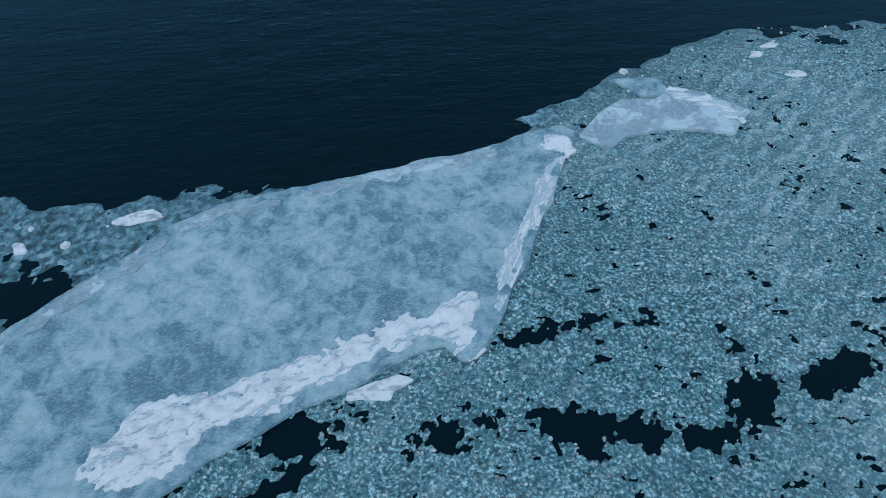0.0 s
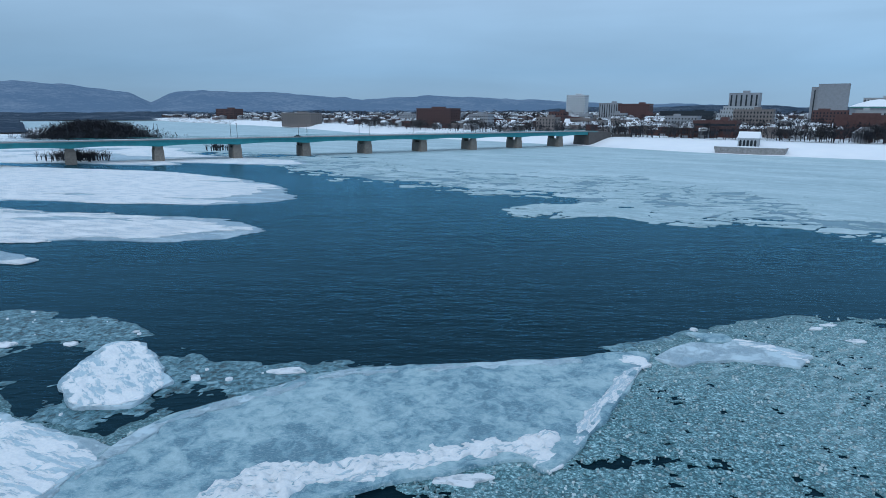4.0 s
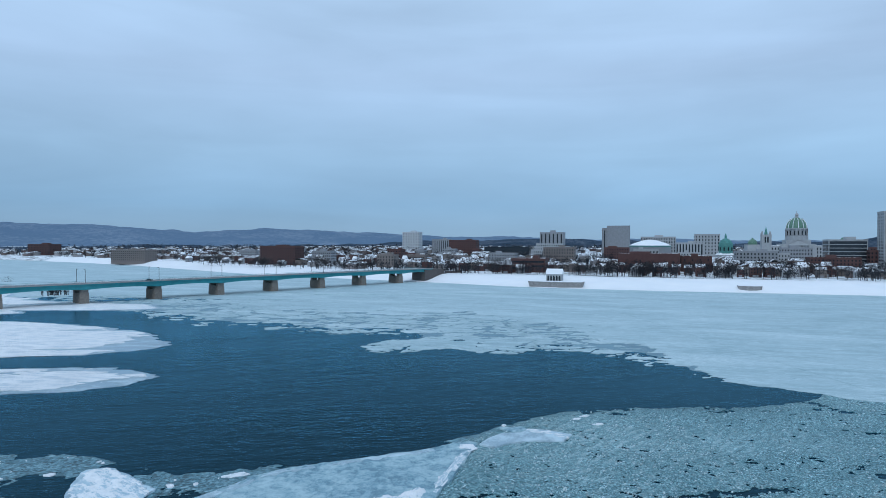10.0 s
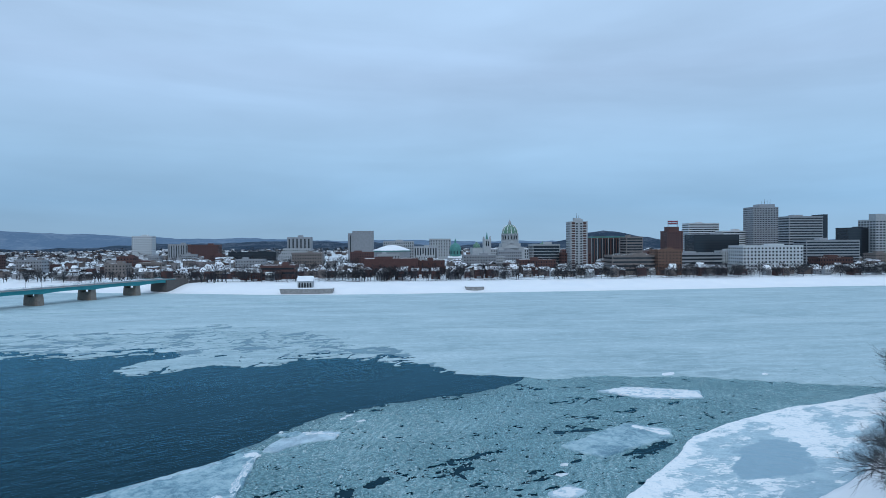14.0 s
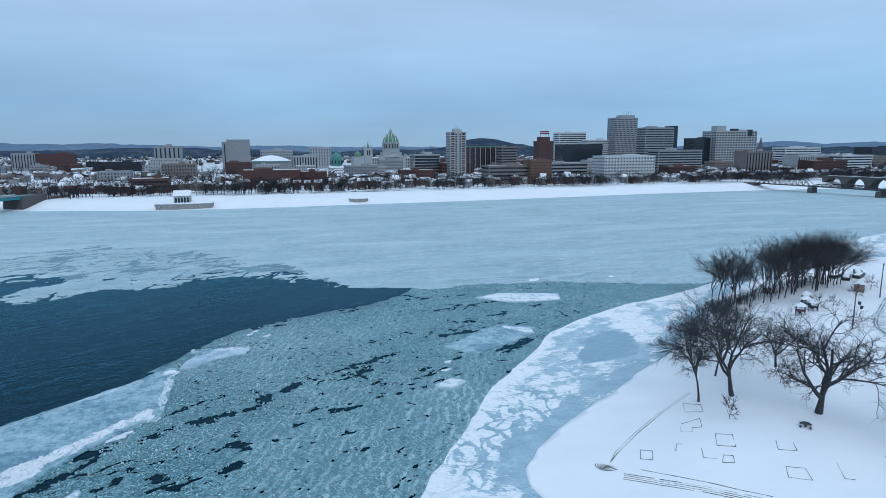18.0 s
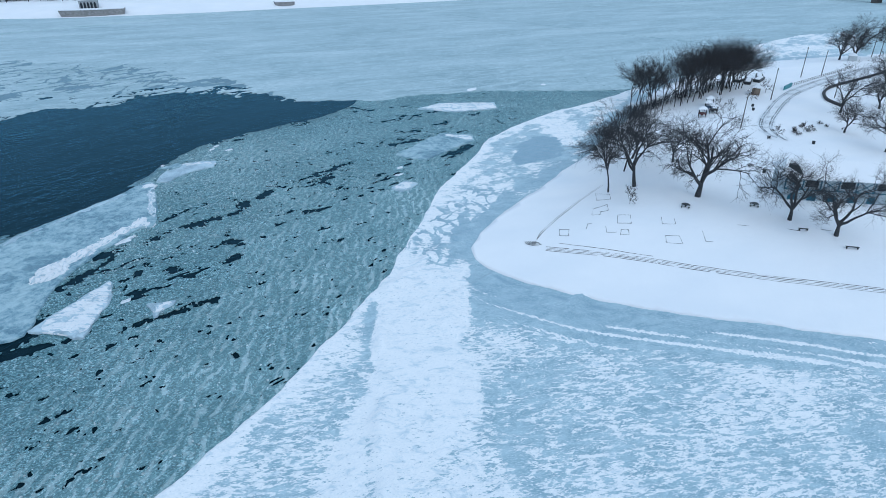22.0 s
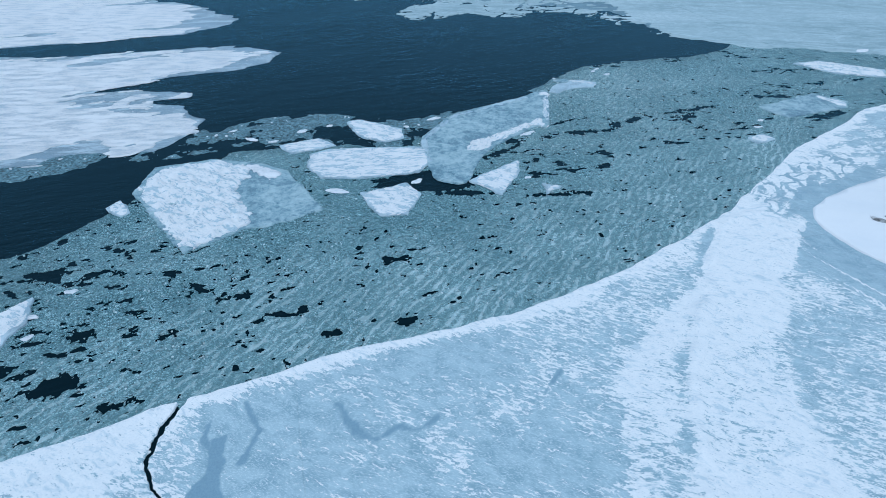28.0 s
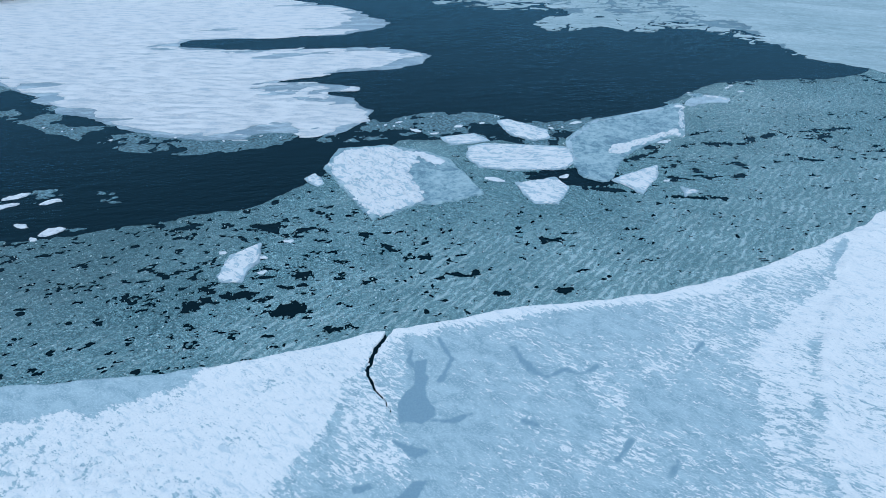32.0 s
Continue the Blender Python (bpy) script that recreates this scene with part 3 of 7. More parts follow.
THIN = smooth_loop([(-256, 90), (-221, 62), (-173, 31), (-148, 24), (-120, 28), (-100, 30), (-86, 30), (-60, 24), (-38, 20), (-34, 24), (-20, 36), (-9, 41), (12, 49), (24, 58), (24, 63), (13, 55), (0, 48), (-11, 44), (-17, 46),
                    (-22, 41), (-30, 40), (-38, 37), (-42, 42), (-48.6, 46), (-67, 51), (-82, 49), (-90, 43), (-94, 50), (-106, 40), (-126, 42), (-134, 37), (-147, 39), (-167, 48), (-189, 62), (-213, 80), (-240, 104)], 1)


# open pools in the brash: centre, half length, half width, turn
POOLS = [(-9.8, 17.2, 3.0, 1.0, 8), (10.6, 17.6, 6.5, 1.1, -6), (23, 20.4, 2.6, 1.7, 40), (30, 21.9, 3.0, 1.3, 30), (0.5, 16.7, 1.6, 0.8, 0), (8.2, 25.4, 3.4, 0.35, 17), (-108.4, -38.1, 2.6, 1.4, 10), (-110, -49, 3.4, 2.2, 20),
         (-129.5, -46.3, 3.2, 1.6, 30), (-122, -44.2, 4.5, 1.2, 10), (-81, -33.6, 5.0, 0.7, 4), (-89.5, -29.5, 4.6, 0.9, -42), (-97, -22.5, 1.6, 0.8, -30)]
POOLS2 = [(-99.6, -55.9, 2.6, 1.0, -8), (-38, 0.5, 13, 5.5, -8), (-31, -7.5, 8.0, 0.9, -12), (-10, -13.5, 6.5, 0.8, -8), (43, 24, 5, 0.9, 8), (55, 25, 5.5, 1.2, 5), (88, 9.5, 9, 1.1, 12), (-15, 11.5, 5, 0.8, 25), (-9, 4.5, 3.2, 0.7, 10), (7, -3.3, 2.4, 0.7, 10), (-70, 4, 1.4, 6, 10)]


def leads(x, y, seed):
    """Where the brash opens: gaps drawn out along the current, strung in lines."""
    a = fbm(x / 1.9 + 0.1 * y, y, 2.1, 5, seed, 0.62)
    rows = fbm(x / 9 + 0.02 * y, y, 7, 2, seed + 6)
    return a * 0.78 + rows * 0.42


def pools(x, y):
    best = np.full(np.shape(x), 50.0)
    wob = 0.7 * fbm(x, y, 3.2, 5, 43, 0.72) + 0.5 * fbm(x, y, 0.9, 3, 45, 0.75)
    for cx, cy, a, b, turn in POOLS + POOLS2:
        c, s = math.cos(radians(turn)), math.sin(radians(turn))
        u, v = ((x - cx) * c + (y - cy) * s) / a, (-(x - cx) * s + (y - cy) * c) / b
        best = np.minimum(best, (np.hypot(u, v) - 1) * min(a, b) + wob * 1.5)
    return best


def east_f(x, y):
    d = inside(EAST, x, y)
    ragged = fbm(x / 1.8, y, 16, 5, 11) * 7
    holes = fbm(x / 2.6, y, 4.6, 5, 17, 0.62) + 0.3 * fbm(x / 3, y, 26, 2, 19) - np.clip((x - 88) / 12, 0, 1) * 2
    need = np.interp(d, [-10, 6, 30, 70, 110], [0.02, 0.15, 0.36, 0.62, 1.3])
    wx, wy = x + 2.5 * fbm(x, y, 5, 3, 12), y + 1.5 * fbm(x, y, 5, 3, 14)
    loose = np.interp(d + 30 * fbm(x / 2, y, 26, 4, 15), [-4, 5, 22, 50, 80, 110], [0.5, 0.42, 0.33, 0.2, 0.04, -0.4]) - np.clip((x - 75) / 15, 0, 1)
    tongue = np.exp(-(((x - 22) / 34) ** 2 + ((y - 163) / 15) ** 2))
    need, loose = need + 0.7 * tongue, loose - 0.5 * tongue
    joints = np.minimum(plates(wx / 2.6, wy, 6.0, 16) - 0.8 * loose, plates(wx / 2.4, wy, 15, 18) - 1.5 * loose)
    return np.minimum(np.minimum(d + ragged + 6, (need - holes) * 5), joints)


def flat(z, amp, size, seed):
    return lambda x, y: z + amp * fbm(x, y, size, 3, seed)


def boxed(x, y, x0, y0, x1, y1):
    return np.minimum(np.minimum(x - x0, x1 - x), np.minimum(y - y0, y1 - y))


tagged(part("channel_ice_edge", sheet_mesh("ice", lambda x, y: np.minimum(east_f(x, y), boxed(x, y, -260, 70, 120, 345)), (-260, 70, 120, 345), 0.8, flat(0.14, 0.03, 9, 3), -0.15), M_EAST), "ragged edge of the river ice, broken into small plates", "ice sheet", kind="structure")
tagged(part("channel_ice_near", sheet_mesh("ice", lambda x, y: np.minimum(east_f(x, y), -boxed(x, y, -260, 70, 120, 345)), (-260, -60, 330, 380), 2.2, flat(0.14, 0.03, 9, 3), -0.15), M_EAST), "smooth grey-green river ice sheet with a ragged broken edge", "ice sheet", kind="structure")


tagged(part("young_ice", sheet_mesh("ice", lambda x, y: np.minimum(inside(EAST, x, y) - 7 + 7 * fbm(x / 2, y, 14, 4, 13), boxed(x, y, -255, 75, 115, 340)), (-260, 70, 120, 345), 1.6, lambda x, y: 0.02 + 0 * x, -0.1), M_YOUNG), "thin grey young ice between the broken plates", "ice sheet", kind="structure")


def east_far(x, y):
    near = np.minimum(np.minimum(x + 260, 330 - x), np.minimum(y + 60, 380 - y))
    return np.minimum(inside(EAST, x, y), -near)


tagged(part("channel_ice_far", sheet_mesh("ice", east_far, (-2400, -560, 1500, 2400), 12, lambda x, y: 0.14 + 0 * x, -0.15), M_EAST), "smooth grey-green frozen river channel dusted with snow", "ice sheet", kind="structure")


def west_f(x, y):
    return inside(WEST, x, y) + fbm(x / 3.5, y, 6, 5, 23) * 3.2 + 1.0


def west_snow(x, y):
    d = inside(WEST, x, y)
    return np.minimum(d - 0.4 + fbm(x / 4.0, y, 5, 5, 24) * (1.0 + 3.4 * np.clip((x + 165) / 50, 0, 1)), (np.clip(d / 34, 0, 0.9) + 0.06 + np.clip((-120 - x) / 70, 0, 0.36) - fbm(x / 3.4 - 0.2 * y, y, 9, 5, 25)) * 3)


def bars_f(x, y):
    return inside(BARS, x, y) + fbm(x / 2, y, 16, 4, 29) * 6


tagged(part("drift_ice", sheet_mesh("ice", west_f, (-560, 24, -60, 330), 1.2, flat(0.12, 0.02, 6, 5), -0.2), M_WEST), "thin grey ice sheet with long pointed fingers", "ice sheet", kind="structure")
tagged(part("drift_snow", sheet_mesh("snow", west_snow, (-560, 24, -60, 330), 0.9, flat(0.26, 0.06, 4, 7), 0.05), M_DRIFT), "wind-packed snow lying on the drift ice", "snow", kind="structure")
tagged(part("snow_bars", sheet_mesh("ice", bars_f, (-900, 240, -110, 800), 3, flat(0.15, 0.03, 12, 6), -0.2), M_WEST), "grey ice bars round the bridge piers", "ice sheet", kind="structure")
tagged(part("bar_snow", sheet_mesh("snow", lambda x, y: np.minimum(bars_f(x, y) - 3, (0.4 - fbm(x / 3, y, 14, 4, 27)) * 8), (-900, 240, -110, 800), 2.5, flat(0.3, 0.05, 8, 8), 0.05), M_DRIFT), "wind-packed snow lying on the ice bars", "snow", kind="structure")


def brash_f(x, y):
    far = np.clip((x - 108) / 25, 0, 1)
    d = inside(BRASH, x, y) + fbm(x, y, 6, 4, 31) * 1.1 + far * (9 * fbm((x * 0.8 - y * 0.6) / 3.2, x * 0.6 + y * 0.8, 7, 5, 33, 0.62) - 3)
    open_here = 0.62 + 0.12 * fbm(x, y, 30, 2, 37) + np.clip((x - 90) / 120, 0, 1) * 0.12
    open_here = open_here - 0.16 * np.exp(-(((x + 125) / 30) ** 2 + ((y + 45) / 16) ** 2)) - 0.14 * np.exp(-(((x - 10) / 40) ** 2 + ((y - 15) / 10) ** 2))
    d_shelf = -inside(SHELF, x, y)
    open_here = open_here + 0.13 * np.exp(-(d_shelf / 26) ** 2) * np.clip((x + 110) / 20, 0, 1) + 0.05 * np.clip((30 - x) / 30, 0, 1) * np.clip((x + 110) / 20, 0, 1)
    small = 0.70 - np.clip((-60 - x) / 60, 0, 1) * 0.22 - fbm(x / 1.6, y, 1.3, 4, 44, 0.7)
    return np.minimum(np.minimum(np.minimum(d, 1.0 + d_shelf), np.minimum(open_here + 0.03 - leads(x, y, 41), small)), pools(x, y))


def brash_top(x, y):
    c, s = 0.88, 0.47
    press = 1 - np.abs(fbm((x * c + y * s) * 1.0, (y * c - x * s) / 2.4, 1.5, 3, 49)) * 2
    return 0.07 + 0.06 * fbm(x, y, 1.0, 3, 47) + 0.06 * press * (0.5 + 0.5 * fbm(x, y, 25, 2, 50))


def brash_press(x, y):
    """Where the brash is crowded into ripples against the shelf."""
    d = -inside(SHELF, x, y)
    north = 0.75 * np.exp(-(((x - 38) / 24) ** 2 + ((y - 52) / 16) ** 2))
    return np.clip(np.maximum(np.exp(-(d / 27) ** 2) * np.clip((110 - x) / 60, 0.2, 1) * np.clip((x + 150) / 40, 0.35, 1), north) + 0.4 * fbm(x, y, 16, 3, 52), 0, 1)


def brash_wet(x, y):
    """Where the brash thins out into dark slush: upriver, and in a rim along the open water."""
    rim = np.exp(-(np.clip(inside(BRASH, x, y) + 1.5 * fbm(x, y, 7, 3, 58), 0, None) / 3.5) ** 2) * np.clip((110 - x) / 30, 0, 1)
    return np.clip(np.maximum(0.75 * np.clip((-112 - x + 12 * fbm(x, y, 18, 3, 56)) / 36, 0, 1) * np.clip((y + 62) / 24, 0, 1), 0.55 * rim), 0, 1)


NEAR_A, NEAR_B = (-42, 8, 58, 66), (-138, -66, -72, -24)


def brash_piece(f, bounds, step, label):
    tagged(part("brash_ice", laid(laid(sheet_mesh("brash", f, bounds, step, brash_top, -0.1), "wet", brash_wet), "press", brash_press), M_SLUSH), label, "brash ice", kind="stuff")


brash_piece(lambda x, y: np.minimum(brash_f(x, y), -np.maximum(boxed(x, y, *NEAR_A), boxed(x, y, *NEAR_B))), (-330, -90, 270, 90), 0.38, "field of small broken ice pieces and slush with dark open gaps")
brash_piece(lambda x, y: np.minimum(brash_f(x, y), boxed(x, y, *NEAR_A)), NEAR_A, 0.2, "crumbled ice and slush beside the long floe")
brash_piece(lambda x, y: np.minimum(brash_f(x, y), boxed(x, y, *NEAR_B)), NEAR_B, 0.22, "crumbled ice with ragged black pools off the shelf")


def thin_f(x, y):
    d = inside(THIN, x, y) + fbm(x, y, 5, 4, 51) * 1.2
    return np.minimum(d, (-0.02 + 0.10 * np.clip((-95 - x) / 20, 0, 1) - fbm(x / 1.6, y, 9, 5, 53) + 0.25 * fbm(x, y, 1.6, 4, 54, 0.65)) * 2.5)


tagged(part("thin_brash", sheet_mesh("brash", thin_f, (-260, 15, 40, 110), 0.5, flat(0.04, 0.04, 1.0, 55), -0.1), M_THIN), "thin dark slush drifting along the floe edges", "brash ice", kind="stuff")


SLUSH_PATCH = smooth_loop([(-203.8, 8.8), (-191.6, 13.1), (-174.3, 10.2), (-156.1, 1.4), (-149.1, -12.4), (-155.5, -18.9), (-164.8, -20.8), (-177.2, -20.6), (-188.2, -20.5)], 1)


def patch_f(x, y):
    d = inside(SLUSH_PATCH, x, y) + fbm(x, y, 5, 4, 57) * 1.5
    return np.minimum(d, (np.clip(d / 14, 0, 0.4) - 0.95 - fbm(x / 2, y, 5, 5, 59, 0.65)) * 1.6)


tagged(part("slush_patch", sheet_mesh("brash", patch_f, (-230, -40, -120, 40), 0.5, flat(0.04, 0.03, 1.0, 55), -0.1), M_THIN), "thin grey slush drifting on open water", "brash ice", kind="stuff")


def chunks(name, places, label, seed, material, sunk=0.03):
    """Small angular ice blocks, past counting: tilted slabs with five or six corners."""
    rg = random.Random(seed)
    vs, fs = [], []
    for x, y, r in places:
        n, a0, h = 6, rg.uniform(0, 6.28), r * rg.uniform(0.2, 0.5) + 0.05
        tilt = (rg.uniform(-0.12, 0.12), rg.uniform(-0.12, 0.12))
        o = len(vs)
        stretch, turn = rg.uniform(0.5, 0.9), rg.uniform(0, 6.28)
        for z, k in ((-0.1, 1.05), (h + sunk, 0.9)):
            for i in range(n):
                a = a0 + 2 * math.pi * i / n + rg.uniform(-0.3, 0.3)
                px, py = r * k * math.cos(a), r * k * stretch * math.sin(a)
                qx, qy = px * math.cos(turn) - py * math.sin(turn), px * math.sin(turn) + py * math.cos(turn)
                vs.append((x + qx, y + qy, z + (tilt[0] * qx + tilt[1] * qy if z > 0 else 0)))
        for i in range(n):
            j = (i + 1) % n
            fs += [(o + i, o + j, o + n + j), (o + i, o + n + j, o + n + i)]
            if 0 < i < n - 1:
                fs.append((o + n, o + n + i, o + n + i + 1))
    tagged(part(name, mesh_of(name, vs, fs), material), label, "ice blocks", kind="stuff")


rng = random.Random(44)
spots = []
while len(spots) < 1100:
    x, y = rng.uniform(-260, 40), rng.uniform(20, 110)
    spots.append((x, y, 0.15 + 0.5 * rng.random() ** 3))
ok = thin_f(np.array([q[0] for q in spots]), np.array([q[1] for q in spots])) > 0.2
chunks("drift_chunks", [q for q, k in zip(spots, ok) if k], "scattered small ice blocks in the thin slush", 1, M_WHITE)
spots = [(rng.uniform(-180, 200), rng.uniform(-70, 80), 0.08 + 0.16 * rng.random() ** 2) for _ in range(15000)]
spots += [(rng.uniform(-42, 58), rng.uniform(8, 66), 0.05 + 0.15 * rng.random() ** 2) for _ in range(8000)]
xs, ys = np.array([q[0] for q in spots]), np.array([q[1] for q in spots])
ok = (inside(BRASH, xs, ys) > 0.3) & (brash_f(xs, ys) > -0.15) & (inside(SHELF, xs, ys) < 0)
chunks("brash_chunks", [q for q, k in zip(spots, ok) if k], "small bright ice chips lying in the brash", 2, M_CHIP, 0.08)


def floe(name, outline, label, material, thick=0.35, rough=0.7, step=0.5, lumps=0.12, lump_size=3.0, seed=1, rounds=2):
    """One ice floe: a slab with a broken outline, an uneven top and a raised crumbled rim."""
    loop = smooth_loop(outline, rounds)
    c = loop.mean(0)
    loop = loop - c

    def f(x, y):
        return inside(loop, x, y) + fbm(x + c[0], y + c[1], 2.5, 4, seed) * rough * 0.5

    def top(x, y):
        d = np.clip(inside(loop, x, y), 0, None)
        rim = 0.16 * np.exp(-((d - 0.5) / 0.5) ** 2) * (0.5 + 0.8 * fbm(x, y, 2, 2, seed + 5))
        return thick + lumps * fbm(x, y, lump_size, 4, seed + 9) + lumps * 0.6 * (1 - 2 * np.abs(fbm(x / 3, y, 1.6, 3, seed + 11))) + rim

    lo, hi = loop.min(0) - 1.5, loop.max(0) + 1.5
    base = empty(name, pose(c[0], c[1], 0), label, "ice floe", "ice blocks" if name == "ice_block" else "ice floes")
    part("slab", sheet_mesh("slab", f, (lo[0], lo[1], hi[0], hi[1]), step, top, -0.25), material, base)
    return base, c


def ridge(base, c, outline, material, height, seed, name="snow_ridge", label="", step=0.4, size=1.4, keep=None, wob=1.2):
    """Crumbled snow piled on a floe."""
    loop = smooth_loop(outline, 1) - c

    limit = smooth_loop(keep, 1) - c if keep else None

    def f(x, y):
        d = inside(loop, x, y) + fbm(x, y, 1.8, 5, seed, 0.65) * wob
        return d if limit is None else np.minimum(d, inside(limit, x, y) - 0.15)

    def top(x, y):
        d = np.clip(inside(loop, x, y) + fbm(x, y, 1.8, 5, seed, 0.65) * wob, 0, 2.0)
        return 0.40 + height * np.sqrt(d / 2.0) * (0.6 + 0.8 * fbm(x, y, size, 4, seed + 3))

    lo, hi = loop.min(0) - 1.5, loop.max(0) + 1.5
    part(name, sheet_mesh(name, f, (lo[0], lo[1], hi[0], hi[1]), step, top, 0.2), material, base, label)


MAIN = [(2, 22.5), (3.7, 24.6), (6.7, 31), (10, 39), (14, 49.4), (12.7, 50.8), (10, 50), (3.7, 46.7), (-10.6, 42.2), (-22.6, 38.1), (-28.6, 31), (-35.2, 24), (-36.3, 8), (-36.7, 0.5), (-31.8, -3),
                                  (-28.8, -2.6), (-21.3, 10.3), (-11.3, 18.3), (-5.5, 21), (-0.1, 24.6)]
main_floe, mc = floe("ice_floe", MAIN, "long blue-grey ice floe with a crumbled white snow ridge", M_FLOE, 0.36, 0.6, 0.4, 0.05, 4, 61, 1)
ridge(main_floe, mc, [(3.0, 29.1), (1.8, 29.1), (-0.9, 27.5), (-4, 25.9), (-7.8, 24.1), (-11.7, 21.9), (-14.9, 21.2), (-17.1, 20.1), (-21.3, 19.2), (-22.6, 17.3), (-24, 13.8), (-19.4, 13.1), (-16.8, 15.7), (-17, 17.8), (-13.1, 18.0), (-9.1, 20.7), (-5.5, 22.9), (-0.9, 24.6), (2.4, 25.1), (3.2, 27.5)], M_CRUST, 0.75, 63, size=0.8, step=0.22, keep=MAIN, wob=0.8)
ridge(main_floe, mc, [(12.2, 46.6), (9.6, 42.9), (7.4, 37.7), (5.4, 32.6), (4.0, 27), (5.6, 27), (8.2, 33), (10.4, 38.4), (13.8, 45.6)], M_RIM, 0.16, 65, "snow_rim", keep=MAIN, wob=0.5, step=0.2)
ridge(main_floe, mc, [(9, 50), (3.7, 47.2), (-10.6, 42.6), (-22.8, 38.6), (-28.8, 31.2), (-35.6, 24.2), (-36.2, 10), (-34.5, 10), (-33.8, 22.5), (-27.5, 29.6), (-21.8, 36.6), (-10.2, 40.9), (4.2, 45.2)], M_PALE, 0.12, 69, "frost_rim", "rough pale broken rim", keep=MAIN)
ridge(main_floe, mc, [(10, 47.5), (11, 49.2), (13, 48.2), (13.4, 46), (11.8, 45.8)], M_CRUST, 0.3, 67, "snow_cap", step=0.22)
ridge(main_floe, mc, [(0.4, 24.8), (2.6, 25.6), (3.2, 23.4), (2, 22.5)], M_CRUST, 0.3, 68, "snow_cap", step=0.22)
split, sc = floe("ice_floe", [(25.7, 57.3), (29.2, 56.4), (33.2, 53.2), (30.4, 49.4), (24.6, 50.2), (19.3, 49.0), (17.0, 46.8), (14.2, 49), (16.8, 52.7), (19.7, 55.2), (23.4, 55.2)], "thin pale ice floe with streaked snow at one end", M_PALE, 0.36, 0.2, 0.22, 0.03, 3, 71, 0)
ridge(split, sc, [(25.9, 57), (29.2, 56.2), (32.8, 53.2), (31.6, 51.8), (28, 54.4), (25.2, 55.6)], M_STREAK, 0.08, 70, "snow_patch", step=0.22)
floe("ice_floe", [(19.4, 58.9), (24.3, 59.2), (25.1, 57.7), (25.0, 56.4), (22.2, 55.7)], "small blue ice plate split off by a narrow dark crack", M_FLOE, 0.34, 0.15, 0.2, 0.02, 2, 72, 0)
big, bc = floe("ice_floe", [(-107.2, 11.5), (-103.8, 24.1), (-88.6, 25.5), (-77.1, 19.8), (-71, 13.6), (-64.3, -7), (-76.6, -10.8), (-81.6, -10.6), (-93.8, -16.9), (-98.8, -6.8)], "large ice floe half buried under rough white snow", M_FLOE, 0.3, 0.9, 0.4, 0.06, 4, 73, 0)
ridge(big, bc, [(-106, 11), (-103, 22.5), (-90, 24), (-82, 20), (-80, 15), (-84, 8), (-82, 0), (-80, -8), (-84, -12), (-93.5, -15.5), (-98, -6.5)], M_SCOUR, 0.9, 75, "snow_cover", step=0.4, size=1.6)
ridge(big, bc, [(-82, 20), (-77, 18.5), (-72.5, 12.5), (-75, 10), (-79, 14)], M_WHITE, 0.5, 77, "snow_patch")
FLOES = [
    ([(-112.2, 5.9), (-109.3, 9), (-106.6, 3.1), (-108, 1)], "small white broken ice block"),
    ([(-65, 21.8), (-59.5, 24.1), (-34.6, 19), (-36.1, 8.6), (-39.1, 5.3), (-52.9, 5.2), (-63.6, 8.2), (-66.3, 15)], "long slab of ice with streaked snow on it"),
    ([(-53.1, 41.1), (-48.4, 41.6), (-38.4, 32), (-38.8, 26.4), (-44.4, 21.5 + 3), (-50.6, 29.6)], "white snow-covered ice floe in dark slush"),
    ([(-72.8, 29.5), (-61.9, 31.9), (-57.8, 26), (-70, 23.6)], "flat pale ice floe beside open water"),
    ([(-55.5, -1.5), (-43.7, 0.3), (-41.3, -5.4), (-46.5, -13.9), (-52.9, -13)], "wedge of ribbed white ice at a dark pool"),
    ([(-28.6, -2.4), (-12.7, 5.7), (-14.9, -1), (-23.1, -10.7)], "triangular white ice floe with sharp edges"),
    ([(-11.9, -8.1), (-7.6, -10.6), (-12.4, -12.6)], "small white triangular ice floe"),
    ([(-126.7, -36.8), (-125.1, -29.6), (-119.1, -24.5), (-118.5, -32.4), (-120.5, -35.4), (-120.9, -39.9), (-125.7, -38.9)], "broken white ice floe of two joined pieces"),
    ([(112.7, 53.4), (124.1, 53.5), (139, 39.3), (133.2, 32.4), (119, 40.3)], "flat white snow-covered floe frozen in brash"),
    ([(72, 20.7), (96.6, 26.1), (102.5, 17.6), (98.9, 13.3), (75.3, 11)], "long grey ice slab with white ends"),
    ([(53.7, 2.1), (59.8, 3.3), (60.9, -0.4), (54.5, -1.8)], "small grey ice slab in brash"),
]
for k, (outline, label) in enumerate(FLOES):
    base, fc = floe("ice_floe", outline, label, M_PALE if k != 9 else M_FLOE, 0.36, 0.9, 0.3, 0.07, 2.5, 80 + 10 * k, 0)
    if k < 12:
        mid = np.mean(outline, 0)
        inner = [tuple(mid + (np.array(q) - mid) * (1.0 if k != 9 else 0.9)) for q in outline]
        ridge(base, fc, inner if k != 9 else inner[1:4], M_STREAK if k in (1, 3) else M_SCOUR, 0.22 + 0.06 * (k % 3), 400 + 11 * k, "snow_cover", "streaked white snow", 0.3, 1.0, wob=0.9, keep=outline)

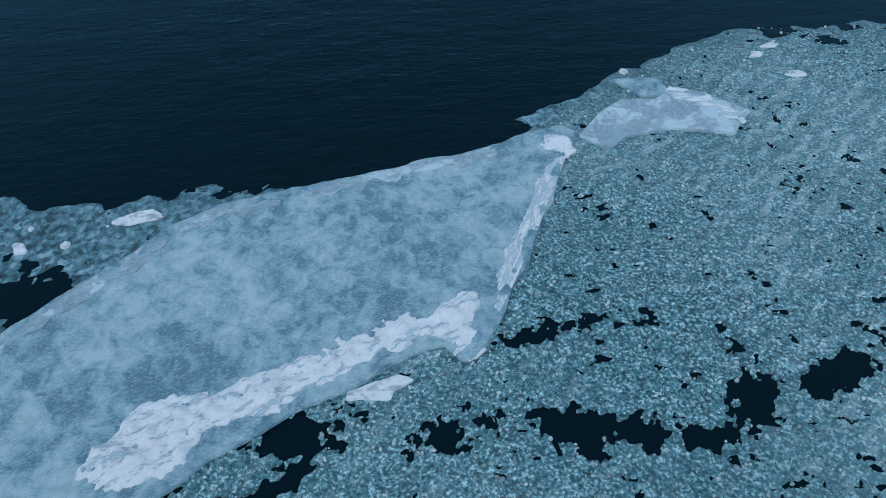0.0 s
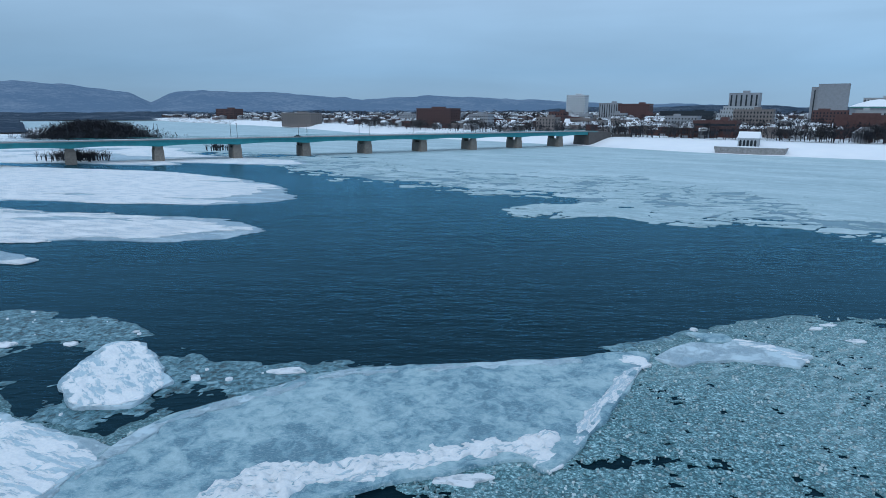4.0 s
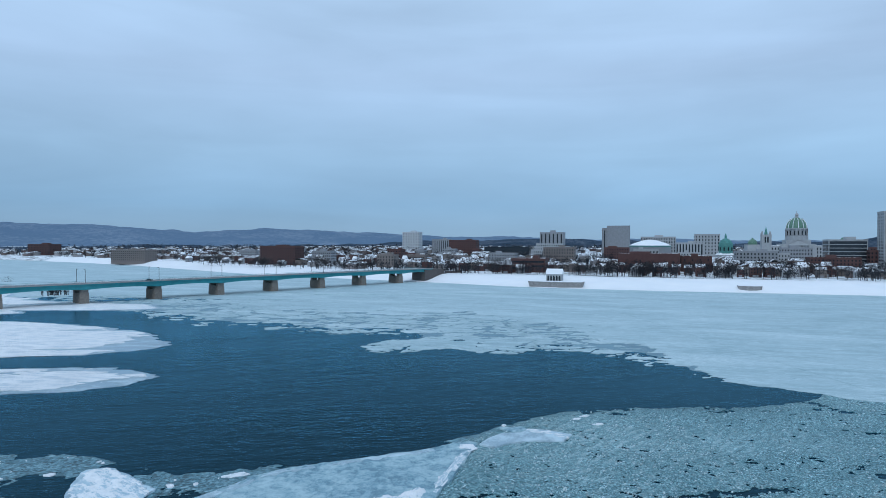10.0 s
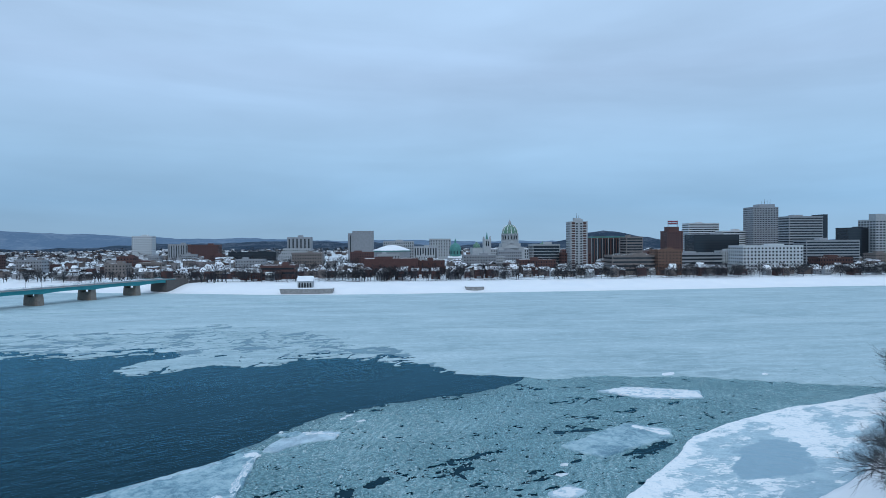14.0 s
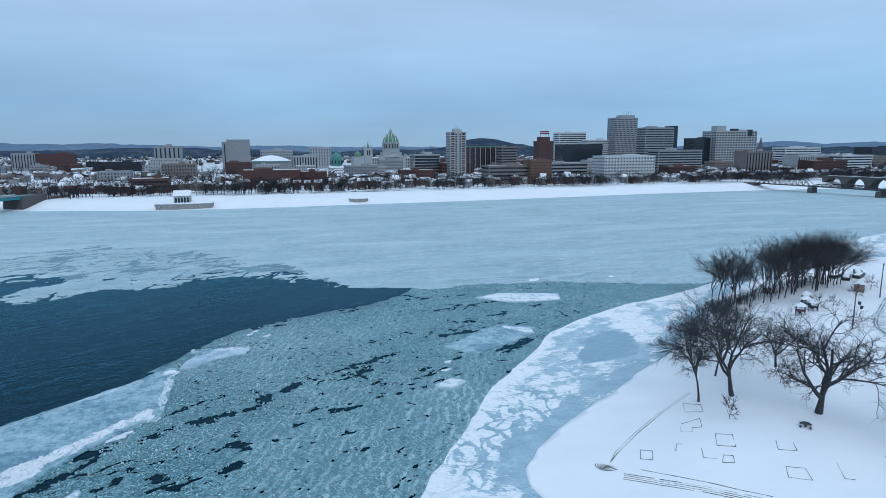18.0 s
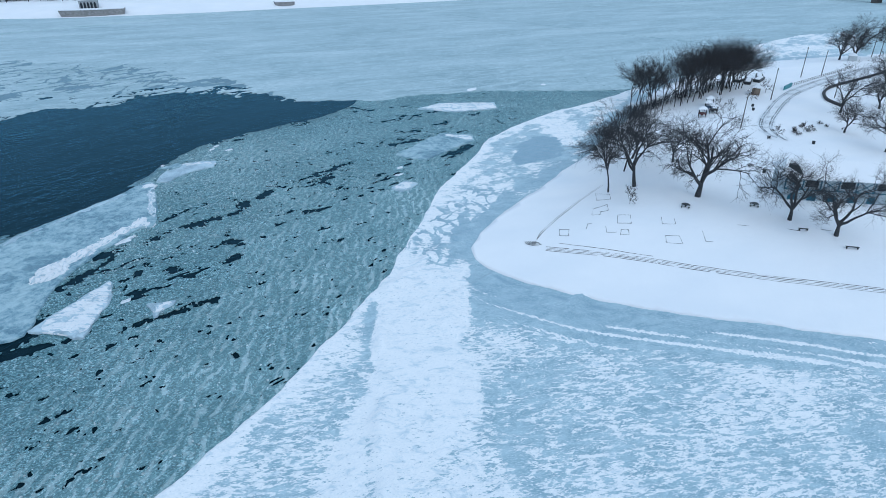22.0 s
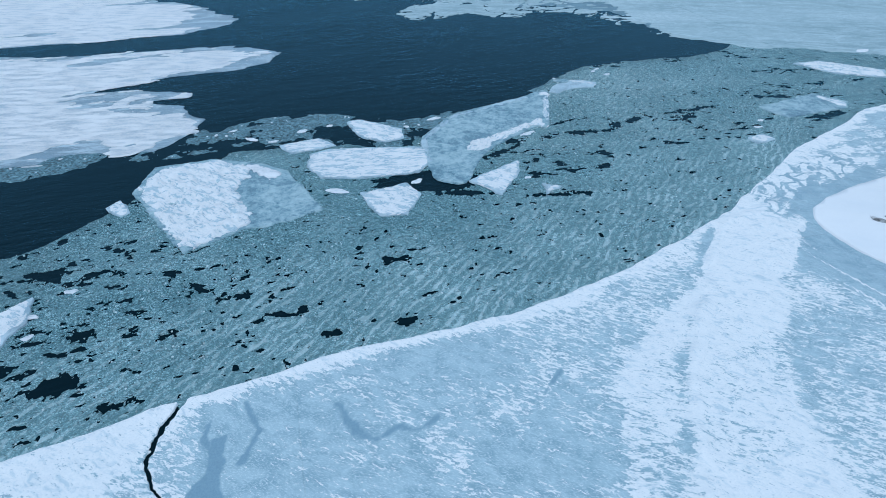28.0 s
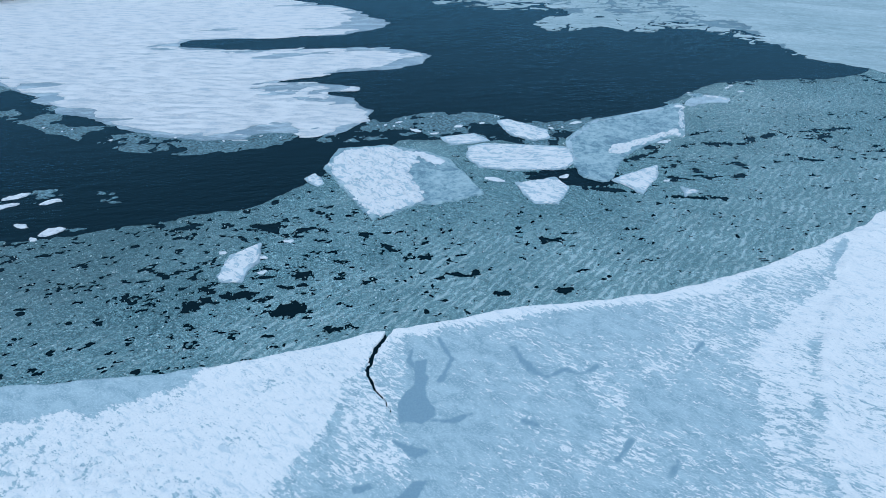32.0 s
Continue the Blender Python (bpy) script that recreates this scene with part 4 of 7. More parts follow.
for k, (x, y, r) in enumerate(((-27.6, 37.6, 1.2), (37.5, 64.2, 0.9), (39.8, 66.4, 0.7), (41, 60.4, 0.9), (-36.6, 33.9, 0.6), (-4.4, 20.4, 1.3), (-14, -4, 0.8), (-118, -30.5, 0.9), (-117, -36, 1.1), (-127, -28, 0.8), (-113, -24.5, 0.9), (62, 8, 1.0), (66, 12, 0.7), (-74, 33, 1.0),
                               (-66, 38, 1.2), (-80, 36, 1.1), (-58, 40, 0.9), (-85, 43, 0.8), (-47, -1, 1.0), (-41, 1, 1.2), (150, 60, 2.0), (178, 44, 1.6), (-60, 1, 1.4), (-186.0, 2.6, 1.9), (-175.0, -0.4, 1.6), (-169.4, -15.6, 2.0), (-177.4, -11.9, 1.2), (-185.8, -1.7, 1.5), (-172.0, -18.5, 1.0))):
    rg = random.Random(k)
    bend, turn = rg.uniform(1.2, 1.9), rg.uniform(-0.5, 0.5)
    out = [(r * bend * rg.uniform(0.55, 1.35) * math.cos(a), r * rg.uniform(0.45, 1.0) * math.sin(a)) for a in (0.2, 0.9, 1.7, 2.6, 3.4, 4.2, 5.0, 5.7)]
    out = [(x + px * math.cos(turn) - py * math.sin(turn), y + px * math.sin(turn) + py * math.cos(turn)) for px, py in out]
    floe("ice_block", out, "small white ice block among the slush", M_WHITE, 0.17, 0.5, 0.16, 0.06, 0.8, 300 + 7 * k, 0)


# ---- shore ice and the island ----
def shelf_f(x, y):
    crack = [(-90.2, -57), (-92.8, -61.9), (-94.8, -67.0), (-93.1, -72.2), (-90.9, -76.7), (-90.7, -78.6)]
    d = inside(SHELF, x, y) + fbm(x, y, 5, 4, 91) * 0.4
    gap = np.full(np.shape(x), 9.0)
    for k, ((ax, ay), (bx, by)) in enumerate(zip(crack, crack[1:])):
        t = np.clip(((x - ax) * (bx - ax) + (y - ay) * (by - ay)) / ((bx - ax) ** 2 + (by - ay) ** 2), 0, 1)
        w = 0.56 * (1 - (k + t) / 5.6)
        gap = np.minimum(gap, np.hypot(x - ax - t * (bx - ax) + 0.55 * fbm(x, y, 2.0, 4, 93, 0.6), y - ay - t * (by - ay)) - w)
    return np.minimum(d, gap)


def shelf_top(x, y):
    d = np.clip(inside(SHELF, x, y), 0, None)
    lip = 0.35 * np.exp(-(d / 3.0) ** 2)
    fold = 0.9 * np.exp(-(off_line(FOLD, x, y) / 1.5) ** 2) + 0.55 * np.exp(-(off_line(FOLD2, x, y) / 1.4) ** 2)
    drift = 0.5 * np.clip(inside(OLD_SNOW, x, y) / 4, 0, 1)
    slab = 1.3 * np.clip((inside(SLAB, x, y) + 1.0) / 9, 0, 1) * np.exp(-np.clip(-x - 108, 0, 60) / 12)
    bulge = np.clip(inside(COBBLE, x, y) / 8, 0, 1) * 0.5 * np.clip(plates(x, y, 2.6, 88), 0, 1)
    return 0.3 + lip + drift + slab + bulge + fold * (0.6 + 0.7 * fbm(x, y, 5, 3, 99)) + 0.16 * fbm(x, y / 1.5, 7, 4, 95) + 0.06 * fbm(x, y, 1.2, 3, 97)


# the old drifted ridge with its two folds; the tilted slab at the crack; the lumpy ice upriver
FOLD = [(46, -29), (30, -33), (18.7, -35.6), (6.6, -48.3), (-0.9, -57.9), (-12.4, -71.8), (-17.4, -80), (-21.4, -87.8), (-32, -110)]
FOLD2 = [(31, -40), (25.6, -45.9), (14.5, -57.7), (7.2, -68), (-2, -82), (-10, -100)]
OLD_SNOW = smooth_loop([(44, -25), (33.4, -29), (24, -33.2), (17.8, -36.2), (8.3, -45.4), (4, -50), (-5, -56.4), (-14, -61.6), (-21, -66.4), (-25, -71), (-42, -112), (-16, -122), (-2.4, -92), (-0.5, -86), (1, -74), (9, -66), (15, -60.4), (18, -54.3), (24, -52.8), (31, -46.3), (40, -36)], 1)
SLAB = smooth_loop([(-92, -57), (-95.7, -60.5), (-98.4, -71.7), (-102.4, -80.7), (-106.3, -85.5), (-111, -95), (-118, -120), (-260, -120), (-260, -74), (-153, -73.1), (-133.5, -71), (-122, -64), (-108, -61)], 1)
COBBLE = smooth_loop([(-220, -72), (-152, -74.5), (-138, -76), (-122, -78), (-114, -90), (-118, -130), (-220, -130)], 1)
BROKEN = smooth_loop([(33, -25), (40, -20), (60, -11), (70, -12), (76, -18), (66.4, -26.5), (57.6, -30), (46, -35), (38, -40), (31, -38)], 1)
POND = smooth_loop([(104, 2), (116.2, 4), (121, -4), (113.2, -11.5), (102.2, -14.7), (93.6, -13.5), (88.5, -9.8), (97, -3)], 1)


def off_line(line, x, y):
    best = np.full(np.shape(x), 1e9)
    for (ax, ay), (bx, by) in zip(line, line[1:]):
        t = np.clip(((x - ax) * (bx - ax) + (y - ay) * (by - ay)) / ((bx - ax) ** 2 + (by - ay) ** 2), 0, 1)
        best = np.minimum(best, np.hypot(x - ax - t * (bx - ax), y - ay - t * (by - ay)))
    return best


# smooth refrozen leads in the shelf: lines with half widths, and ponds
LEADS = [([(-67.8, -64.6), (-67.0, -68.0), (-65.1, -70.9), (-63.4, -72.0)], 0.7), ([(-63.4, -72.0), (-60.0, -70.7), (-57.3, -71.9), (-54.0, -70.3)], 0.4), ([(-69.7, -81), (-67.8, -81.7)], 0.5), ([(-57, -89.4), (-53.5, -86.4)], 0.45),
         ([(-50.4, -93.2), (-47.9, -90.5)], 0.5), ([(-86.2, -62), (-87.2, -66), (-86, -68)], 0.4), ([(-81.5, -60.5), (-79.5, -66), (-82, -71)], 0.35), ([(-84, -79.6), (-81, -80), (-77.6, -78.8)], 0.5), ([(-38, -71), (-33, -66.5)], 0.4)]
PONDS = [smooth_loop(p, 1) for p in ([(-86.4, -66.4), (-83.6, -65.6), (-84.8, -73), (-82.8, -78.2), (-85.5, -80), (-90.3, -80), (-88.9, -74), (-86.5, -72.4)], [(-91.4, -82), (-88.5, -84), (-84.6, -85.2), (-87.6, -86.4)],
                                     [(-87.5, -90.2), (-85, -90), (-88.9, -95), (-92, -94)], [(-97, -90), (-94, -89.4), (-93, -91), (-96.5, -92)])]


def shelf_lead(x, y):
    best = np.zeros(np.shape(x))
    wob = 0.55 * fbm(x, y, 2.2, 5, 161, 0.65)
    for line, w in LEADS:
        best = np.maximum(best, np.clip((w - off_line(line, x, y) + wob) / 0.35 + 0.3, 0, 1))
    for pond in PONDS:
        best = np.maximum(best, np.clip((inside(pond, x, y) + wob) / 0.3 + 0.3, 0, 1))
    best = np.maximum(best, 0.75 * np.clip((inside(POND, x, y) - 0.8 + 3.4 * fbm(x / 1.8, y, 6, 5, 163, 0.65)) / 0.8 + 0.3, 0, 1))
    land = -inside(LAND, x, y)
    north = np.clip((y + 39) / 4, 0, 1) * np.clip(np.maximum((7 - land) / 3, (inside(BROKEN, x, y) + 2) / 3), 0, 1)
    best = np.maximum(best, north * np.clip(0.36 + 0.3 * fbm(x, y, 4, 4, 168), 0, 0.44))
    seam = np.exp(-((land - 1.6 - 0.9 * fbm(x, y, 9, 3, 165)) / 0.8) ** 2) * np.clip((-38 - y) / 6, 0, 1)
    wide = np.interp(y, [-104, -84, -70, -58, -46, -38], [7, 10.5, 13, 13, 13, 3])
    wet = 0.34 * np.clip((wide - land + 2.5 * fbm(x, y, 9, 4, 169)) / 4, 0, 1) * np.clip((-38 - y) / 4, 0, 1)
    best = np.maximum(best, wet * np.clip(0.75 + 0.6 * fbm(land / 1.4, (x * 0.6 - y * 0.8) / 26, 1.0, 3, 170), 0, 1.2))
    return np.clip(np.maximum(best, 0.85 * seam * np.clip(0.6 + fbm(x, y, 6, 3, 167), 0, 1)), 0, 1)


def step_up(v, width):
    return 1 / (1 + np.exp(-np.clip(v / width, -30, 30)))


def shelf_snow(x, y):
    """Share of snow: along the outer lip, on the old ridge and the tilted slab, thin in the moat by the land."""
    d, land = inside(SHELF, x, y), -inside(LAND, x, y)
    base = np.interp(x, [-92, -62, -40, -22, -8, 14, 60, 120], [0.13, 0.18, 0.27, 0.41, 0.44, 0.46, 0.50, 0.5])
    base = base + 0.16 * fbm(x, y, 14, 3, 175) + 0.10 * fbm(x, y, 5, 3, 176)
    # lip
    base = base + 0.75 * np.exp(-(np.clip(d + 0.8 * fbm(x, y, 7, 3, 178), 0, None) / 2.1) ** 2) * np.clip((x + 126) / 10, 0, 1)
    # old ridge: solid by the point, scoured farther up
    old = inside(OLD_SNOW, x, y) + 1.3 * fbm(x, y, 4, 4, 179, 0.6)
    share = base + step_up(old, 0.22) * (0.30 + 0.40 * np.clip((y + 70) / 22, 0, 1))
    # grooves by the folds: their shade drawn as thinner snow, with bare blue patches
    shaded_groove = off_line(FOLD, x + 1.6, y - 0.9)
    share = share - 0.55 * np.exp(-(shaded_groove / 0.75) ** 2) * np.clip(0.3 + 1.2 * fbm(x, y, 7, 3, 177), 0, 1)
    share = share + 0.28 * np.exp(-(off_line(FOLD, x, y) / 0.9) ** 2) + 0.2 * np.exp(-(off_line(FOLD2, x, y) / 1.0) ** 2) - 0.3 * np.exp(-(off_line(FOLD2, x - 2.4, y + 1.2) / 1.4) ** 2) * np.clip(0.2 + fbm(x, y, 6, 3, 180), 0, 1)
    # slab at the crack
    slab = inside(SLAB, x, y) + 0.8 * fbm(x, y, 3, 4, 181)
    share = share + step_up(slab, 0.4) * 0.80 * np.clip(1 + 0.5 * fbm(x, y, 3.5, 4, 182), 0.45, 1.2)
    slope = np.clip((x + 101) / 3, 0, 1) * np.clip((-87.6 - x) / 0.5, 0, 1) * np.clip((y + 92) / 4, 0, 1)
    share = share + 0.26 * slope * (1 - step_up(slab, 0.4))
    lump = np.clip(inside(COBBLE, x, y) / 5, 0, 1)
    share = share + lump * (0.65 * np.clip(plates(x, y, 2.6, 88) / 0.5 - 0.75, -0.9, 0.35) + 0.1 * fbm(x, y, 9, 2, 183))
    # bare strip along the outer edge upriver
    share = share - 0.8 * step_up(-124 - x + 3 * fbm(x, y, 6, 3, 185), 2) * step_up(7.5 - d - np.clip((x + 160) / 14, 0, 5) + 1.2 * fbm(x, y, 5, 3, 184), 0.8)
    # moat south of the point, with snow lines drawn along it
    wide = np.interp(y, [-104, -84, -70, -58, -46, -38], [8, 11.5, 14, 15, 17, 5])
    moat = step_up(wide - land + 1.0 * fbm(x, y, 8, 3, 186), 0.7) * step_up(-37 - y, 1.5) * (1 - step_up(old, 0.5))
    along = x * 0.6 - y * 0.8
    lines = np.clip(fbm(land / 1.1 + 0.02 * along, along / 34, 1.0, 2, 171) * 1.7 - 0.45, 0, 1)
    edge_line = 0.8 * np.exp(-((land - wide + 0.8) / 0.55) ** 2) * np.clip((60 - x) / 30, 0, 1)
    share = share * (1 - moat) + moat * (-0.35 + 1.5 * lines + 1.2 * edge_line)
    # north of the point: a smooth channel by the land, loose plates and a pond beyond it
    north = step_up(y + 37, 1.2)
    loose = north * step_up(inside(BROKEN, x, y) + 2 * fbm(x, y, 6, 3, 187), 1.2)
    wx, wy = x + 1.2 * fbm(x, y, 3, 3, 188), y + 1.2 * fbm(x, y, 3, 3, 189)
    rafts = np.maximum(plates((wx + wy) / 3.4, (wy - wx) / 2.0, 1.7, 190) - 0.22, plates((wx + wy) / 6.0, (wy - wx) / 3.4, 1.7, 191) - 0.34)
    share = share * (1 - loose) + loose * np.clip(0.40 + 3.2 * rafts + 0.25 * fbm(x, y, 9, 2, 192) - 0.018 * np.clip(10 - land, -8, 10), -0.4, 0.95)
    channel = north * step_up(5.0 + np.clip((x - 60) / 40, 0, 1) * 1.5 - land + 1.4 * fbm(x, y, 6, 3, 193), 0.5)
    share = share * (1 - channel) + channel * (-0.15 + 0.5 * lines)
    pack = north * np.clip((x - 62) / 14, 0, 1)
    share = share + pack * (0.02 + 0.85 * fbm(x / 2.2, y, 2.8, 4, 194, 0.62)) - 0.9 * step_up(inside(POND, x, y) - 0.8 + 3.4 * fbm(x / 1.8, y, 6, 5, 163, 0.65), 0.5)
    return np.clip(share, -0.5, 0.98) - 1.2 * np.clip((shelf_lead(x, y) - 0.45) / 0.4, 0, 1)


def shelf_piece(name, f, bounds, step, label):
    me = sheet_mesh("shelf", f, bounds, step, shelf_top, -0.2)
    laid(laid(me, "snow", shelf_snow), "lead", shelf_lead)
    tagged(part(name, me, M_SHELF), label, "ice shelf", kind="structure")


CRACKED, POINT = (-112, -97, -74, -50), (24, -44, 124, 16)
shelf_piece("cracked_shelf_ice", lambda x, y: np.minimum(shelf_f(x, y), boxed(x, y, *CRACKED)), CRACKED, 0.2, "snowy shelf ice split by a jagged black crack")
shelf_piece("broken_shelf_ice", lambda x, y: np.minimum(shelf_f(x, y), boxed(x, y, *POINT)), POINT, 0.27, "shelf ice broken into snowy rafts by the point")
shelf_piece("shelf_ice", lambda x, y: np.minimum(shelf_f(x, y), -np.maximum(boxed(x, y, *CRACKED), boxed(x, y, *POINT))), (-175, -150, 255, 24), 0.45, "shore-fast ice shelf under patchy wind-blown snow")
shelf_piece("far_shelf_ice", lambda x, y: np.minimum(inside(SHELF, x, y), np.maximum(-175 - x, -150 - y)), (-420, -300, 255, -60), 2.0, "shore-fast ice reaching upriver")
shelf_piece("downriver_shelf_ice", lambda x, y: np.minimum(inside(SHELF, x, y) + 2 * fbm(x / 2, y, 8, 4, 92), x - 255), (254, -80, 450, 30), 1.0, "snowy shore-fast ice beyond the grove")


def land_top(x, y):
    d = np.clip(inside(LAND, x, y), 0, None)
    u = np.clip(d / 34, 0, 1)
    return 0.45 + 4.6 * u * u * (3 - 2 * u) + np.clip((d - 30) / 120, 0, 1) * 1.5 + 0.12 * fbm(x, y, 14, 4, 101)


tagged(part("island_ground", sheet_mesh("ground", lambda x, y: inside(LAND, x, y) + fbm(x, y, 8, 3, 103) * 0.8, (30, -520, 650, 16), 2.2, land_top, -0.2), M_SNOW), "smooth snow-covered park ground of a river island", "ground", kind="structure")


# ---- town ground, far hills ----
A0, U, N = Vector((38, 505)), Vector((0.914, -0.406)), Vector((0.406, 0.914))
TOWN_TURN = math.degrees(math.atan2(-0.406, 0.914))
SHORE = smooth_loop([(-3200, 3400), (-1040, 1463), (-485, 1020), (-159, 650), (0, 535), (38, 505), (110, 442), (190, 403), (340, 345), (450, 305), (580, 262), (690, 215), (800, 160), (1000, 40), (1300, -160), (2600, -1200), (4700, -1500), (4700, 4700), (-3200, 4700)], 1)


def town_top(x, y):
    d = np.clip(inside(SHORE, x, y), 0, None)
    u = np.clip((d - 3) / 34, 0, 1)
    return 0.3 + 6.6 * u * u * (3 - 2 * u) + np.clip((d - 150) / 400, 0, 1) * 9 + 0.25 * fbm(x, y, 18, 3, 111) * np.clip(d / 10, 0, 1)


def town_z(x, y):
    return float(town_top(np.array([x]), np.array([y]))[0])


def city(s, d):
    p = A0 + s * U + d * N
    return p.x, p.y


def ashore(s, d):
    """Metres inland from the river's edge."""
    x, y = city(s, d)
    return inside(SHORE, np.array([x]), np.array([y]))[0]


def city_pose(s, d, turn=0.0, dz=0.0):
    x, y = city(s, d)
    return pose(x, y, town_z(x, y) + dz, 0, 0, TOWN_TURN + turn)


M_TOWN = ice_material("trodden_snow", (0.11, 0.11, 0.12), SNOW, 0.56, 22, 4, -24, 0.3, 1.3)
tagged(part("river_bank", sheet_mesh("ground", lambda x, y: np.minimum(inside(SHORE, x, y), 62 - inside(SHORE, x, y)), (-700, -500, 1500, 1300), 5, town_top, -0.2), M_SNOW), "smooth snow-covered slope of the river bank", "ground", kind="structure")


def mid_town(x, y):
    near = np.minimum(np.minimum(x + 700, 1500 - x), np.minimum(y + 500, 1300 - y))
    return np.where(near > 0, np.minimum(inside(SHORE, x, y) - 62, near), -1.0)


def far_town(x, y):
    near = np.minimum(np.minimum(x + 700, 1500 - x), np.minimum(y + 500, 1300 - y))
    return np.minimum(inside(SHORE, x, y), -near)


tagged(part("town_ground", sheet_mesh("ground", mid_town, (-700, -500, 1500, 1300), 10, town_top, -0.2), M_TOWN), "snowy streets and yards of the town", "ground", kind="structure")
tagged(part("far_ground", sheet_mesh("ground", far_town, (-3200, -1500, 4700, 4700), 60, town_top, -0.2), M_TOWN), "snowy far ground of the town", "ground", kind="structure")


# trees: base colour of the woods, any distance haze already mixed in
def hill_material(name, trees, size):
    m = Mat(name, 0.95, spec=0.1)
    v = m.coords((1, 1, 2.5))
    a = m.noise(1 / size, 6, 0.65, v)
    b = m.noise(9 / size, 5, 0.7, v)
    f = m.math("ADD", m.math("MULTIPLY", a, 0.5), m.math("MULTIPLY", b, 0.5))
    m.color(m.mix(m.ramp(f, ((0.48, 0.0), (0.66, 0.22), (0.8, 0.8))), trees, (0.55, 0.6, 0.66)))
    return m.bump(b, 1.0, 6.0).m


def hill(name, stops, r0, r1, peak, label, material, seed, rough=0.12):
    """A wooded ridge: crest heights by bearing (degrees right of the y axis), between two distances."""
    az = np.radians(np.arange(stops[0][0], stops[-1][0] + 0.2, 0.25))
    h = np.interp(np.degrees(az), [s[0] for s in stops], [s[1] for s in stops])
    rr = np.linspace(r0, r1, 26)
    a, r = np.meshgrid(az, rr, indexing="ij")
    u = np.clip(np.where(r < peak, (r - r0) / (peak - r0), (r1 - r) / (r1 - peak)), 0, 1)
    x, y = r * np.sin(a), r * np.cos(a)
    z = h[:, None] * u * u * (3 - 2 * u) * (1 + rough * fbm(x, y, 420, 4, seed)) + 6 * u * fbm(x, y, 90, 3, seed + 4) + 2
    n, m = a.shape
    i = (np.arange(n - 1)[:, None] * m + np.arange(m - 1)[None]).ravel()
    quads = np.stack([i, i + 1, i + m + 1, i + m], 1)
    tagged(part(name, mesh_of(name, np.stack([x.ravel(), y.ravel(), z.ravel()], 1), quads, True), material), label, "hill", kind="structure")


# far ridges: pale blue distance haze is put into the woods' base colour
M_HAZY_HILL = hill_material("wooded_hill_haze_tint", (0.115, 0.185, 0.275), 260)
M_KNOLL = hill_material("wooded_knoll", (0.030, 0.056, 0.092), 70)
hill("mountain_ridge", [(-75, 120), (-60, 170), (-48, 185), (-42, 180), (-37.5, 120), (-36, 70), (-34.5, 120), (-32, 150), (-25, 142), (-18, 102), (-11, 140), (-4, 115), (2, 84), (12, 74), (20, 60), (40, 40)], 3300, 4750, 4300, "long wooded mountain ridge dusted with snow", M_HAZY_HILL, 121)
hill("far_hills", [(30, 34), (45, 40), (60, 40), (66, 50), (70, 64), (73, 56), (78, 66), (84, 58), (95, 52), (110, 40)], 2500, 4300, 3500, "low wooded hills behind the city", M_HAZY_HILL, 127)
hill("foot_hills", [(-50, 14), (-30, 18), (-10, 22), (0, 34), (10, 44), (16, 40), (30, 34), (60, 34), (75, 36), (90, 40), (110, 30)], 1900, 2700, 2350, "dark wooded rise behind the town", M_KNOLL, 131, 0.3)
hill("town_knoll", [(38, 20), (41, 40), (43, 58), (44.5, 66), (46, 60), (48, 44), (51, 28), (56, 20)], 1450, 2100, 1800, "wooded knoll with snowy yards", M_KNOLL, 137, 0.2)
hill("west_bank", [(-92, 20), (-70, 16), (-58, 13), (-50, 9), (-46.5, 4), (-45.5, 0)], 900, 1900, 1400, "wooded west bank of the river", M_KNOLL, 141, 0.4)

# ---- buildings ----
M_GLASS = Mat("dark_window_glass", 0.12, spec=0.6).color((0.022, 0.028, 0.035)).m
M_BRICK = plain("red_brick", (0.098, 0.050, 0.047), 0.85, size=2)
M_BRICKD = plain("dark_brown_brick", (0.078, 0.040, 0.037), 0.85, size=2)
M_RUST = plain("rust_brown_brick", (0.15, 0.085, 0.062), 0.85, size=2)
M_STONE = plain("pale_stone", (0.35, 0.37, 0.385), 0.8, size=3, var=0.1)
M_GREY = plain("grey_concrete_panels", (0.26, 0.275, 0.295), 0.8, size=3, var=0.12)
M_WHITEW = plain("white_wall_panels", (0.50, 0.53, 0.55), 0.7, size=3, var=0.08)
M_TAN = plain("tan_brick", (0.19, 0.165, 0.155), 0.85, size=2)
M_COPPER = plain("green_copper", (0.07, 0.24, 0.22), 0.6, size=2, var=0.25)
M_TILE = plain("green_glazed_tile", (0.11, 0.22, 0.16), 0.45, size=2, var=0.3)
M_DGLASS = Mat("dark_curtain_wall", 0.2, spec=0.6).color((0.018, 0.024, 0.032)).m
M_SIGNRED = plain("red_sign_panel", (0.20, 0.03, 0.05), 0.5, size=1)
M_ROOFD = plain("grey_roofing", (0.12, 0.125, 0.13), 0.85, size=2)


